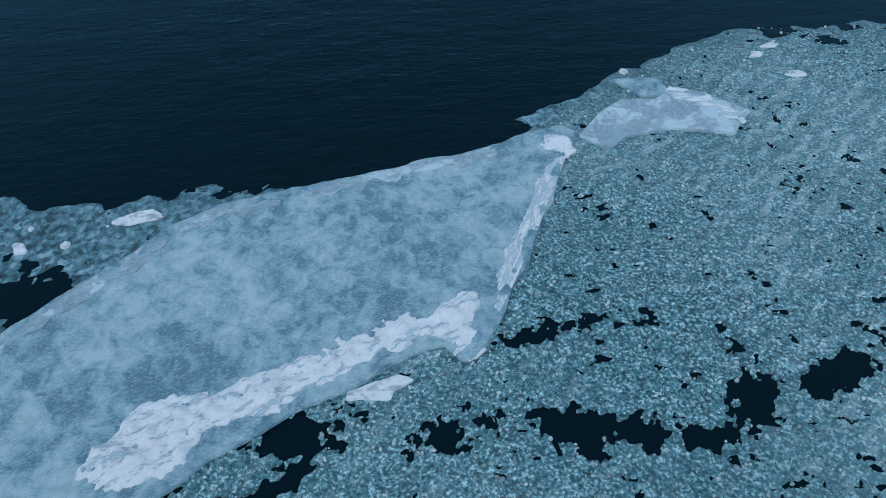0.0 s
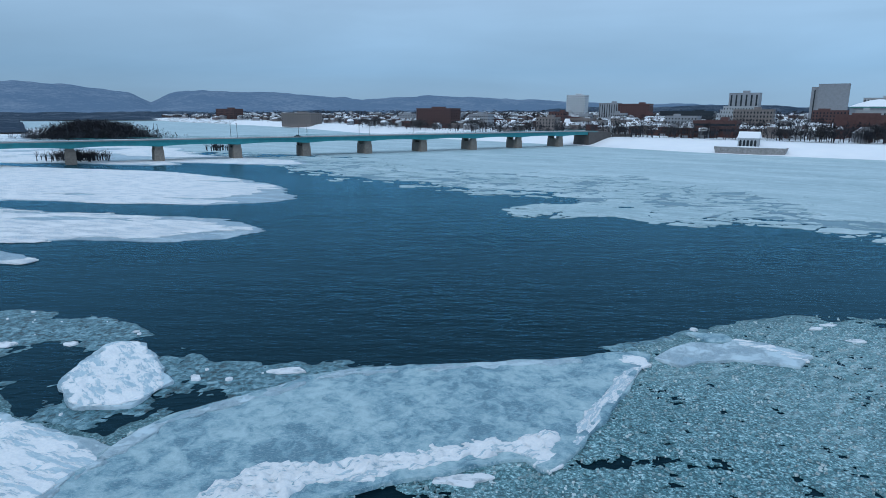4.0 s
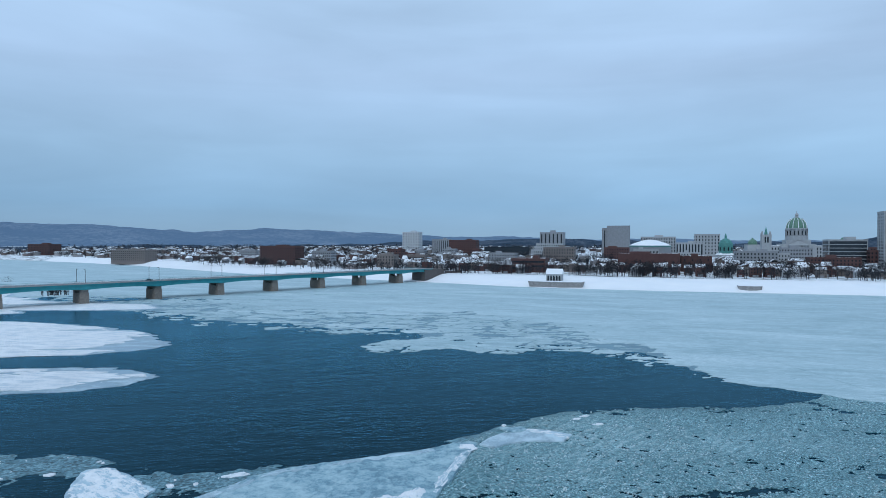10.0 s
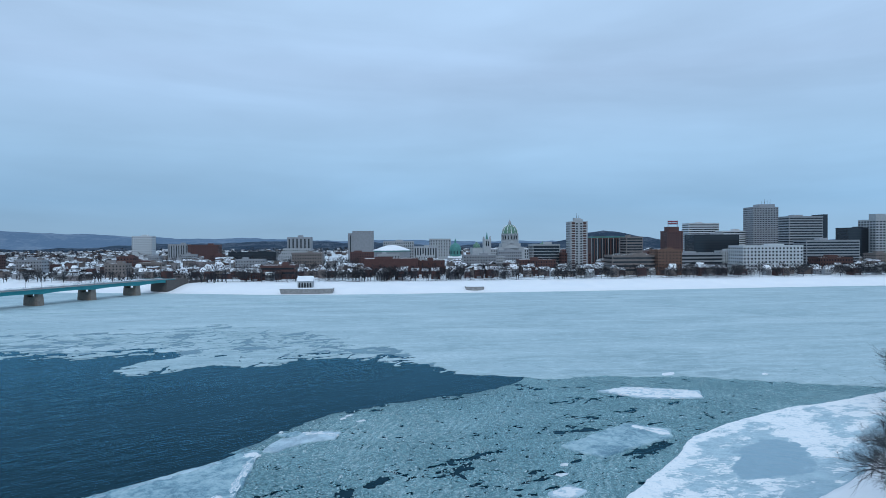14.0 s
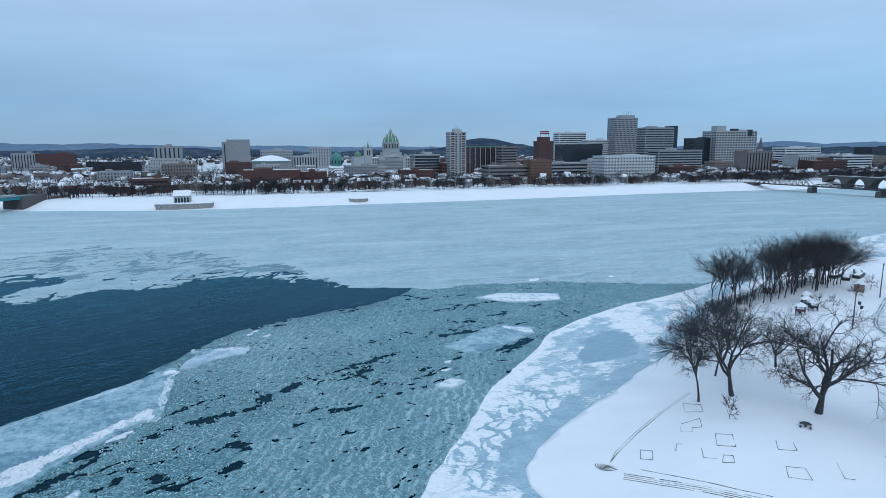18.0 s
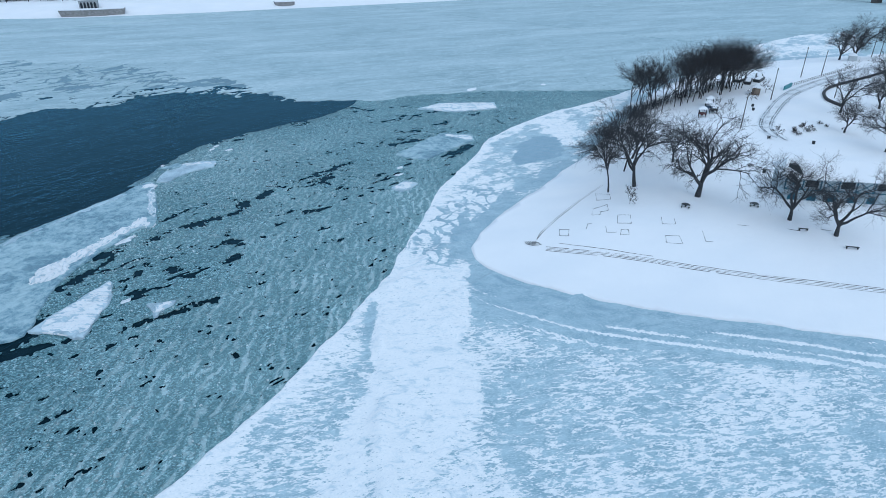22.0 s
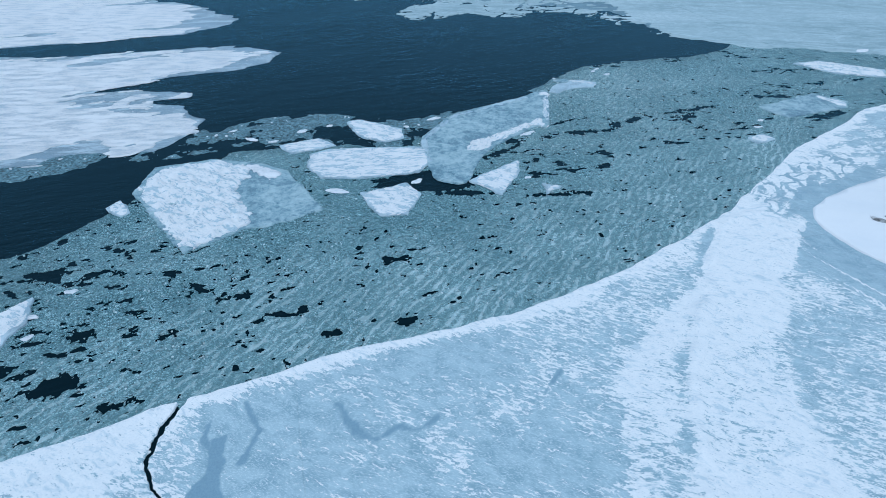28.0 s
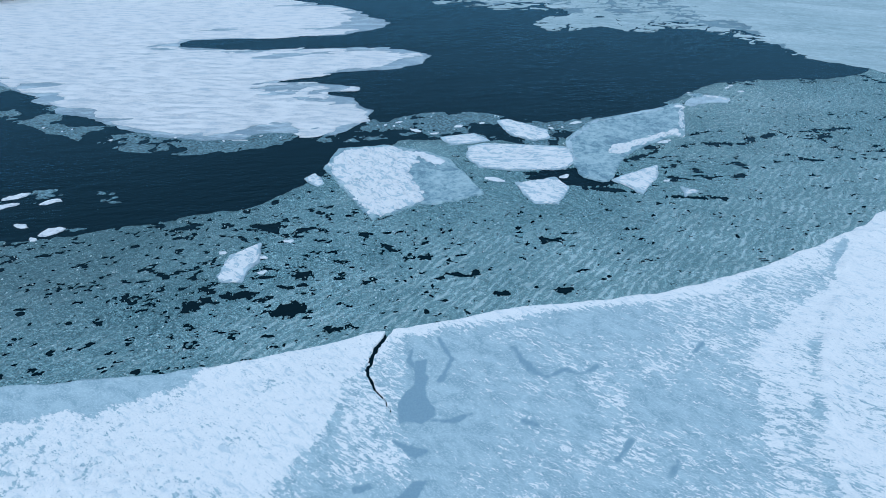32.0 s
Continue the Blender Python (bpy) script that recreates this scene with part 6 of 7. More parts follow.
car = empty("car", pose(*(P_LAST - 5.1 * SPAN), DECK + 0.06, 0, 0, BT) @ pose(0, -3, 0), "small dark car on the bridge roadway", "car")
part("body", prism([(-2.2, -0.9), (2.2, -0.9), (2.2, 0.9), (-2.2, 0.9)], 0.3, 0.9, 0.96), M_DARK, car)
part("cabin", prism([(-1.3, -0.8), (1.0, -0.8), (1.0, 0.8), (-1.3, 0.8)], 0.9, 1.45, 0.75), M_GLASS, car)
for x in (-1.4, 1.4):
    for y in (-0.8, 0.8):
        wheel = part("wheel", boxes((x - 0.32, y - 0.12, 0.08, x + 0.32, y + 0.12, 0.56), (x - 0.2, y - 0.12, 0, x + 0.2, y + 0.12, 0.08)), M_DARK, car)
        part("hub", boxes((x - 0.15, y - 0.14, 0.17, x + 0.15, y + 0.14, 0.47)), M_CONC, wheel)

# ---- iron truss footbridge and the arched road bridge behind it ----
WT = math.degrees(math.atan2(-0.966, -0.26))
foot = empty("truss_bridge", pose(722, 226, 0, 0, 0, WT), "old iron truss footbridge on stone piers", "bridge")
for k in range(0, 7):
    x = 70 * k
    if k:
        part("pier", prism([(x - 2.6, -5), (x + 2.6, -5), (x + 2.6, 5), (x - 2.6, 5)], -2, 6, 0.9), M_ROCK, foot)
    part("deck", boxes((x + 0.02, -3.6, 6.6, x + 69.98, 3.6, 7.5)), M_DARK, foot)
    n = 10 if k == 0 else 8
    top = []
    for i in range(n + 1):
        u = i / n
        hgt = (9 if k == 0 else 3.4) * math.sqrt(max(0.0, 1 - (2 * u - 1) ** 2)) ** 0.7
        top.append((x + 70 * u, 7.5 + hgt))
    for y in (-3.4, 3.4):
        segs = [("top_chord", a, b2) for a, b2 in zip(top, top[1:])] + [("upright", (a[0], 7.4), a) for a in top] + [("diagonal", (a[0], 7.4), b2) for a, b2 in zip(top, top[1:])] + [("diagonal", (b2[0], 7.4), a) for a, b2 in zip(top, top[1:])]
        for member, (xa, za), (xb, zb) in segs:
            if math.hypot(xb - xa, zb - za) > 0.3:
                vv, ff = tubes([(xa, y, za, xb, y, zb, 0.26, 0.26)], 4)
                part(member, mesh_of(member, vv, ff), M_DARK, foot)
part("abutment", boxes((-12, -6, -1, 2, 6, 7.4)), M_ROCK, foot)

arch = empty("arched_bridge", pose(822, 185, 0, 0, 0, WT), "grey stone arched road bridge with a balustrade", "bridge")
for k in range(24):
    xa, w = 27 * k, 27
    bm = bmesh.new()
    n = 14
    for y in (-8, 8):
        lo = [(xa + 3 + 21 * i / n, 4.5 + 8.1 * math.sin(math.pi * i / n) ** 0.6) for i in range(n + 1)]
        pts = [(xa, -1), (xa + 3, -1)] + lo + [(xa + w - 3, -1), (xa + w, -1)]
        up = [(x, 13.0) for x, _ in pts]
        for a, b2, c, dd in zip(pts, pts[1:], up, up[1:]):
            if abs(a[0] - b2[0]) > 0.01:
                f = [bm.verts.new((q[0], y, q[1])) for q in (a, b2, dd, c)]
                bm.faces.new(f if y < 0 else f[::-1])
    for a, b2 in zip([(xa + 3, -1)] + lo, lo + [(xa + w - 3, -1)]):
        bm.faces.new([bm.verts.new(q) for q in ((a[0], -8, a[1]), (a[0], 8, a[1]), (b2[0], 8, b2[1]), (b2[0], -8, b2[1]))])
    part("arch", bm, M_ROCK, arch)
part("roadway", boxes((0, -8.4, 13.0, 27 * 24, 8.4, 13.4)), M_ROCK, arch)
for y in (-8.3, 8.3):
    part("balustrade", boxes((0, y - 0.25, 13.4, 27 * 24, y + 0.25, 14.2)), M_ROCK, arch)
part("snow_strip", boxes((0, -8.0, 13.41, 27 * 24, 8.0, 13.7)), M_SNOW, arch)


# ---- bare winter trees ----
def grow(seed, height, spread, trunk, radius, levels=4, lean=0.0, kids=6, fork=5, droop=0.0, thin=0.009, first=1.7):
    """Limbs and twigs of a bare tree as two lists of tube rows."""
    rng = random.Random(seed)
    limbs, twigs = [], []

    def limb(p, d, length, r, level):
        n = 4 if level < 3 else 3
        last = level >= levels
        pts = [p]
        for i in range(n):
            wob = Vector((rng.gauss(0, 1), rng.gauss(0, 1), rng.gauss(0, 0.6))) * (0.08 if level == 0 else 0.2)
            d2 = (d + wob + Vector((0, 0, (0.08 if level < 2 else 0.0) - droop * level))).normalized()
            q = pts[-1] + d2 * length / n
            ra, rb = r * (1 - 0.6 * i / n), r * (1 - 0.6 * (i + 1) / n)
            (limbs if level < 3 else twigs).append((*pts[-1], *q, max(ra, thin), max(rb, thin * 0.7)))
            pts.append(q)
            d = d2
        if last:
            return
        count = fork if level == 0 else (kids if level < levels - 1 else kids + 2)
        for k in range(count):
            u = rng.uniform(0.35, 1.0) if level else rng.uniform(0.6, 1.0)
            i = min(n - 1, int(u * n))
            at = pts[i].lerp(pts[i + 1], u * n - i)
            side = Vector((rng.gauss(0, 1), rng.gauss(0, 1), rng.gauss(0.0, 0.55)))
            side = (side - side.project(d)).normalized()
            if level == 0:
                a = 2 * math.pi * (k + rng.uniform(-0.3, 0.3)) / count
                side = Vector((math.cos(a), math.sin(a), 0.1))
            nd = (d * (0.9 if level else 0.75) + side * spread * rng.uniform(0.7, 1.2)).normalized()
            limb(at, nd, length * rng.uniform(0.5, 0.8) * (first if level == 0 else 1.0), r * (0.46 if level else 0.6), level + 1)

    limb(Vector((0, 0, -0.3)), Vector((lean, lean * 0.4, 1)).normalized(), trunk, radius, 0)
    top = max(s[5] for s in limbs + twigs)
    k = height / top
    scale = lambda rows: [tuple(c * k for c in s[:6]) + s[6:] for s in rows]
    return scale(limbs), scale(twigs)


def tree_model(name, label, seed, height, spread, trunk, radius, levels=4, group="bare trees", **more):
    limbs, twigs = grow(seed, height, spread, trunk, radius, levels, **more)
    e = empty(name, pose(0, 0, -60), label, "tree", group)
    v, f = tubes(limbs, 7)
    part("trunk", mesh_of("trunk", v, f, True), M_BARK, e)
    v, f = tubes(twigs, 3)
    part("crown", mesh_of("crown", v, f), M_BARK, e, "crown of fine bare twigs")
    return e


def ground_at(x, y):
    return float(land_top(np.array([x]), np.array([y]))[0])


def plant(model, x, y, turn, size, z=None, label=""):
    t = copy_thing(model, pose(x, y, ground_at(x, y) if z is None else z, 0, 0, turn))
    t.scale = (size, size, size)
    return tagged(t, label) if label else t


def at_place(model, x, y, turn):
    model.matrix_basis = pose(x, y, ground_at(x, y), 0, 0, turn)


oak = tree_model("bare_tree", "large spreading bare tree with dark crooked limbs", 5, 20.5, 1.05, 4.2, 0.72, 5, kids=5, fork=4, lean=0.1, first=2.4)
at_place(oak, 90.5, -60.5, 30)
slim = tree_model("bare_tree", "slender bare tree with a narrow twiggy crown", 12, 16.5, 0.55, 9.0, 0.24, 4, kids=6, fork=8, first=0.8)
at_place(slim, 84, -42, 0)
maple = tree_model("bare_tree", "tall bare tree with dense upright branches", 23, 22, 0.7, 6.0, 0.52, 5, kids=5, fork=4, lean=0.15, first=1.9)
at_place(maple, 89.5, -45.8, 80)
elm = tree_model("bare_tree", "bare park tree with a rounded twiggy crown", 31, 15.5, 0.95, 3.4, 0.48, 5, kids=5, fork=4, first=2.2)
at_place(elm, 91.5, -79.5, 10)
plant(elm, 90.6, -88.4, 150, 1.02)
plant(maple, 111, -45, 200, 0.62)
plant(slim, 100.5, -37, 120, 0.95)
plant(maple, 112, -33, 310, 0.75)
plant(slim, 107, -28, 40, 0.85)
sap = tree_model("sapling", "small bare sapling in the snow", 41, 5.0, 0.55, 1.8, 0.07, 3, group="saplings", kids=5, fork=5, thin=0.02)
at_place(sap, 78, -50.7, 0)
for x, y, k in ((101, -50, 1.0), (172, -36, 0.9), (188, -37, 1.1), (166, -34, 1.2), (150, -58, 0.8), (160, -62, 0.7), (205, -36, 1.1)):
    plant(sap, x, y, 50 * k, k)
# grove on the point and park trees farther in
rng = random.Random(77)
grove = tree_model("grove_tree", "tall bare grove tree with steep slender branches", 51, 20, 0.36, 4.2, 0.2, 4, group="grove trees", kids=5, fork=5, first=1.8, thin=0.010)
at_place(grove, 206, -22, 0)
for k in range(46):
    u = rng.random()
    x, y = 168 + 46 * u + rng.uniform(-3, 3), -8 - 17 * u + rng.uniform(-8, 8)
    plant(grove, x, y, rng.uniform(0, 360), 0.80 + 0.28 * math.sin(math.pi * min(1, 0.15 + 0.75 * u)) + rng.uniform(-0.1, 0.06))
for k in range(16):
    u = rng.random()
    plant(grove, 112 + 50 * u + rng.uniform(-3, 3), -21 + 9 * u + rng.uniform(-4, 4), rng.uniform(0, 360), rng.uniform(0.26, 0.42), label="young bare tree in the riverside thicket")
for x, y, s, m in ((304, -36, 1.15, elm), (314, -40, 1.0, maple), (322, -38, 0.9, elm), (330, -52, 0.8, maple), (167, -71, 0.72, elm), (191, -64, 0.8, maple), (240, -66, 0.9, elm), (205, -72, 0.8, elm), (154, -84, 0.85, elm),
                   (176, -92, 0.9, maple), (228, -80, 0.9, oak), (262, -72, 0.7, elm), (290, -74, 0.8, maple), (350, -90, 0.9, elm), (140, -106, 0.9, elm)):
    plant(m, x, y, rng.uniform(0, 360), s)


# trees along the far bank
def bank_z(x, y):
    return town_z(x, y)


bank = tree_model("bank_tree", "bare street tree on the snowy bank", 61, 13, 0.75, 3.2, 0.24, 4, group="bank trees", kids=6, fork=5, thin=0.03, first=1.8)
bank.matrix_basis = pose(*city(40, 46), bank_z(*city(40, 46)))
wide = tree_model("bank_tree", "broad bare street tree on the snowy bank", 67, 13, 0.95, 3.0, 0.26, 4, group="bank trees", kids=6, fork=5, thin=0.03, first=1.9)
wide.matrix_basis = pose(*city(150, 48), bank_z(*city(150, 48)))
for k in range(90):
    s = rng.uniform(-420, 1080)
    if 88 < s < 124:
        continue
    x, y = city(s, 44 + rng.uniform(-6, 22))
    ss = inside(SHORE, np.array([x]), np.array([y]))[0]
    x, y = x + N.x * max(0, 40 - ss), y + N.y * max(0, 40 - ss)
    plant(rng.choice((bank, wide)), x, y, rng.uniform(0, 360), rng.uniform(0.45, 1.25), bank_z(x, y))


def thicket(name, places, label, seed, height, blades=34, width=0.22, z_of=town_z):
    """Far bare trees as slivers: a trunk and fans of thin branches, past counting."""
    rg = np.random.RandomState(seed)
    n = len(places)
    p = np.array([(x, y, z_of(x, y)) for x, y in places])
    hh = height * rg.uniform(0.6, 1.15, n)
    base = np.repeat(p, blades, 0)
    h = np.repeat(hh, blades)
    a = rg.uniform(0, 2 * np.pi, n * blades)
    r, up = np.sqrt(rg.uniform(0, 1, n * blades)), rg.uniform(-1, 1, n * blades)
    out = 0.30 * h * r * np.sqrt(1 - up * up)
    start = base + np.stack([np.cos(a) * out, np.sin(a) * out, h * (0.60 + 0.34 * up)], 1)
    a = a + rg.normal(0, 0.7, n * blades)
    go = h * rg.uniform(0.10, 0.24, n * blades)
    end = start + np.stack([np.cos(a) * go * 0.8, np.sin(a) * go * 0.8, go * rg.uniform(0.0, 0.9, n * blades)], 1)
    w = width * rg.uniform(0.6, 1.4, n * blades)
    side = np.stack([-np.sin(a) + 0.6, np.cos(a) - 0.6, 0 * a], 1) * w[:, None]
    v = np.stack([start - side, start + side, end + side * 0.8, end - side * 0.8], 1)
    limb = rg.uniform(0, 2 * np.pi, (4, n))
    limbs = []
    for k in range(4):
        tip = p + np.stack([np.cos(limb[k]) * hh * 0.24, np.sin(limb[k]) * hh * 0.24, hh * 0.75], 1)
        root = p + np.stack([0 * hh, 0 * hh, hh * 0.28], 1)
        limbs.append(np.stack([root + [-0.14, 0, 0], root + [0.14, 0.1, 0], tip + [0.07, 0, 0], tip + [-0.07, 0, 0]], 1).reshape(-1, 3))
    tr = np.stack([p + [-0.3, 0, -1], p + [0.3, 0.2, -1], p + np.stack([0 * hh + 0.15, 0 * hh, hh * 0.7], 1), p + np.stack([0 * hh - 0.15, 0 * hh, hh * 0.7], 1)], 1)
    v = np.concatenate([v.reshape(-1, 3), tr.reshape(-1, 3)] + limbs)
    tagged(part(name, mesh_of(name, v, np.arange(len(v)).reshape(-1, 4)), M_WOOD), label, "trees", kind="stuff")


rng = random.Random(5)
spots = [city(rng.uniform(-1500, -20), rng.uniform(45, 130)) for _ in range(700)] + [city(rng.uniform(-1700, 60), rng.uniform(60, 900)) for _ in range(2200)]
thicket("town_trees", [q for q in spots if inside(SHORE, np.array([q[0]]), np.array([q[1]]))[0] > 34], "bare trees between the town houses", 7, 11, 30, 0.2)
thicket("street_trees", [city(c + rng.gauss(0, 14), rng.uniform(36, 66)) for c in [rng.uniform(-30, 1100) for _ in range(60)] for _ in range(9)] + [city(rng.uniform(-20, 1100), rng.uniform(52, 200)) for _ in range(900)] + [city(rng.uniform(10, 140), rng.uniform(180, 420)) for _ in range(110)], "bare trees along the city streets", 9, 13, 40, 0.15)
thicket("park_woods", [city(rng.uniform(1050, 1900), rng.uniform(60, 500)) for _ in range(1500)] + [city(rng.uniform(780, 1100), rng.uniform(50, 90)) for _ in range(110)], "bare woods beyond the footbridge", 11, 14, 34, 0.22)
thicket("far_woods", [(x, y) for x, y in ((rng.uniform(-1900, 2200), rng.uniform(1100, 2300)) for _ in range(2600)) if inside(SHORE, np.array([x]), np.array([y]))[0] > 60], "bare woods behind the town", 13, 15, 12, 0.7)
brush = [(112 + 100 * u + rng.gauss(0, 2), -20 + 14 * math.sin(2.6 * u) - 6 * u * u + rng.gauss(0, 2.5)) for u in (0.38 + 0.62 * rng.random() for _ in range(300))]
thicket("riverside_brush", brush, "tangled reddish brush under the grove", 19, 3.2, 26, 0.035, ground_at)
islet = [(-472 + rng.gauss(0, 30), 537 + rng.gauss(0, 15)) for _ in range(1000)]
thicket("islet_thicket", islet, "dense bare thicket on a river islet", 15, 17, 44, 0.22, lambda x, y: 0.6 - 0.0025 * min(3200, (x + 472) ** 2 + (y - 537) ** 2))
thicket("shrubs", [(-277 + rng.gauss(0, 9), 290 + rng.gauss(0, 5)) for _ in range(170)] + [(-244 + rng.gauss(0, 5), 392 + rng.gauss(0, 3)) for _ in range(30)], "low bare shrubs on an ice bar", 17, 6, 30, 0.07, lambda x, y: 0.3)


# ---- town houses ----
M_THINSNOW = ice_material("thin_roof_snow", (0.08, 0.08, 0.09), (0.80, 0.83, 0.87), 0.50, 4, 1.0, 0, 0.3, 1.2)
def house_model(name, label, wall, w, dp, h, rise, roof):
    e = empty(name, pose(0, 0, -80), label, "house", "town houses")
    part("wall", boxes((-w / 2, -dp / 2, -1, w / 2, dp / 2, h)), wall, e)
    bm = bmesh.new()
    o = 0.4
    v = [bm.verts.new(c) for c in ((-w / 2 - o, -dp / 2 - o, h), (w / 2 + o, -dp / 2 - o, h), (w / 2 + o, dp / 2 + o, h), (-w / 2 - o, dp / 2 + o, h), (-w / 2 - o, 0, h + rise), (w / 2 + o, 0, h + rise))]
    for q in ((0, 1, 5, 4), (2, 3, 4, 5), (1, 2, 5), (3, 0, 4), (3, 2, 1, 0)):
        bm.faces.new([v[k] for k in q])
    part("roof", bm, roof, e, "snow-covered gable roof" if roof == M_SNOW else "dark slate roof with thin snow")
    part("chimney", boxes((w * 0.28, -0.5, h, w * 0.28 + 0.9, 0.5, h + rise + 1.2)), M_BRICKD, e)
    k = max(2, int(w / 2.4))
    for r in range(int(h // 3)):
        for i in range(k):
            part("window", boxes((-w / 2 + (i + 0.5) * w / k - 0.5, -dp / 2 - 0.06, 1 + 3 * r, -w / 2 + (i + 0.5) * w / k + 0.5, -dp / 2 + 0.1, 2.5 + 3 * r)), M_GLASS, e)
    part("porch", boxes((-w * 0.3, -dp / 2 - 1.8, -1, w * 0.2, -dp / 2 - 0.1, 2.4)), M_GREY, e)
    return e


MODELS = [house_model("town_house", "red brick town house with a snowy gable roof", M_BRICK, 9, 11, 8.5, 3.2, M_THINSNOW),
          house_model("town_house", "white clapboard house with a snowy roof", M_STONE, 10, 9, 7, 3.5, M_THINSNOW),
          house_model("town_house", "grey stone house with a steep snowy roof", M_GREY, 8, 10, 8, 4.2, M_SNOW),
          house_model("town_house", "tan brick row house with a snowy roof", M_TAN, 12, 10, 9, 2.6, M_THINSNOW),
          house_model("town_house", "dark brick house under a thinly snowed slate roof", M_BRICKD, 10, 12, 9.5, 3.4, M_THINSNOW)]
rng = random.Random(21)
first = set()
for k in range(220):
    s, d = (-60 + 1050 * k / 100 + rng.uniform(-5, 5), 72 + rng.uniform(-12, 50)) if k < 100 else (rng.uniform(-720, -20), rng.uniform(64, 420))
    if 80 < s < 135 and d < 80:
        d += 40
    if ashore(s, d) < 52:
        continue
    m = city_pose(s, d, rng.uniform(-6, 6) + (90 if rng.random() < 0.35 else 0))
    i = rng.randrange(5)
    if i not in first:
        first.add(i)
        MODELS[i].matrix_basis = m
    else:
        t = copy_thing(MODELS[i], m)
        t.scale = (rng.uniform(0.6, 1.05), rng.uniform(0.6, 0.95), rng.uniform(0.6, 1.1))


def far_houses(name, n, seed, srange, drange, label):
    rg = random.Random(seed)
    vw, fw, vr, fr = [], [], [], []
    for _ in range(n):
        x, y = city(rg.uniform(*srange), rg.uniform(*drange))
        if inside(SHORE, np.array([x]), np.array([y]))[0] < 60:
            continue
        z, a = town_z(x, y), radians(TOWN_TURN) + rg.choice((0, math.pi / 2)) + rg.uniform(-0.1, 0.1)
        w, dp, h, rise = rg.uniform(4, 9), rg.uniform(4, 7), rg.uniform(5, 9), rg.uniform(1.5, 3.5)
        c, s2 = math.cos(a), math.sin(a)
        put = lambda px, py, pz: (x + px * c - py * s2, y + px * s2 + py * c, z + pz)
        o = len(vw)
        vw += [put(px, py, pz) for pz in (-1, h) for px, py in ((-w, -dp), (w, -dp), (w, dp), (-w, dp))]
        fw += [(o, o + 1, o + 5, o + 4), (o + 1, o + 2, o + 6, o + 5), (o + 2, o + 3, o + 7, o + 6), (o + 3, o, o + 4, o + 7)]
        o = len(vr)
        vr += [put(px, py, pz) for px, py, pz in ((-w - 0.4, -dp - 0.4, h), (w + 0.4, -dp - 0.4, h), (w + 0.4, 0, h + rise), (-w - 0.4, 0, h + rise), (-w - 0.4, dp + 0.4, h), (w + 0.4, dp + 0.4, h))]
        fr += [(o, o + 1, o + 2, o + 3), (o + 3, o + 2, o + 5, o + 4)]
    m = Mat(name + "_walls", 0.85)
    m.color(m.ramp(m.island(), ((0.0, (0.09, 0.05, 0.045)), (0.35, (0.16, 0.14, 0.13)), (0.65, (0.35, 0.35, 0.36)), (1.0, (0.13, 0.08, 0.07)))))
    base = empty(name, pose(0, 0, 0), label, "houses", kind="stuff")
    tagged(part("house_walls", mesh_of("walls", vw, fw), m.m, base), kind="stuff")
    tagged(part("house_roofs", mesh_of("roofs", vr, fr), M_THINSNOW, base), kind="stuff")


far_houses("upstream_houses", 520, 31, (-1700, -60), (90, 900), "rows of small houses with snowy roofs upstream")
far_houses("inner_houses", 260, 33, (-60, 1100), (90, 330), "small snowy roofs between the city blocks")
far_houses("back_houses", 500, 35, (-900, 1900), (700, 1500), "distant houses behind the city")

# ---- pump pavilion, promenade walls ----
pm = city_pose(110, -6)
pz = pm.translation.z
pav = empty("river_pavilion", pm, "pale arcaded pavilion with a snowy gable roof", "pavilion")
part("wall", boxes((-6.5, -5, -2, 6.5, 5, 6.6)), M_STONE, pav)
for k in range(5):
    part("arch_window", boxes((-5.6 + 2.4 * k, -5.08, 0.4, -4.0 + 2.4 * k, -4.9, 4.4), (-5.3 + 2.4 * k, -5.08, 4.4, -4.3 + 2.4 * k, -4.9, 5.1)), M_GLASS, pav)
bm = bmesh.new()
v = [bm.verts.new(c) for c in ((-7.2, -5.9, 6.6), (7.2, -5.9, 6.6), (7.2, 5.9, 6.6), (-7.2, 5.9, 6.6), (-7.0, 0, 11.0), (7.0, 0, 11.0))]
for q in ((0, 1, 5, 4), (2, 3, 4, 5), (1, 2, 5), (3, 0, 4), (3, 2, 1, 0)):
    bm.faces.new([v[k] for k in q])
part("roof", bm, M_SNOW, pav, "snow-covered gable roof")
part("cornice", boxes((-6.9, -5.5, 6.1, 6.9, 5.5, 6.58)), M_WHITEW, pav)
for s, r, d, label in ((113, 22, -22, "long curved stone retaining wall below the pavilion"), (262, 8, -14, "small curved stone overlook on the bank")):
    m = city_pose(s, d)
    e = empty("promenade_wall", pose(m.translation.x, m.translation.y, 0, 0, 0, TOWN_TURN), label, "wall")
    out = [(-r, 8), (-r, 0)] + [(-r + 2 * r * k / 10, -2.5 * math.sin(math.pi * k / 10)) for k in range(1, 10)] + [(r, 0), (r, 8)]
    part("wall", prism(out, 0.2, 4.8 if r > 10 else 4.4, 1.06), M_MASONRY, e)
    part("coping", prism([(x * 1.02, y * 1.02 if y < 5 else y) for x, y in out], 4.85 if r > 10 else 4.45, 5.25 if r > 10 else 4.8), M_SNOW, e)


# ---- things on the island ----
def on_land(x, y, turn=0.0, dz=0.0):
    return pose(x, y, ground_at(x, y) + dz, 0, 0, turn)


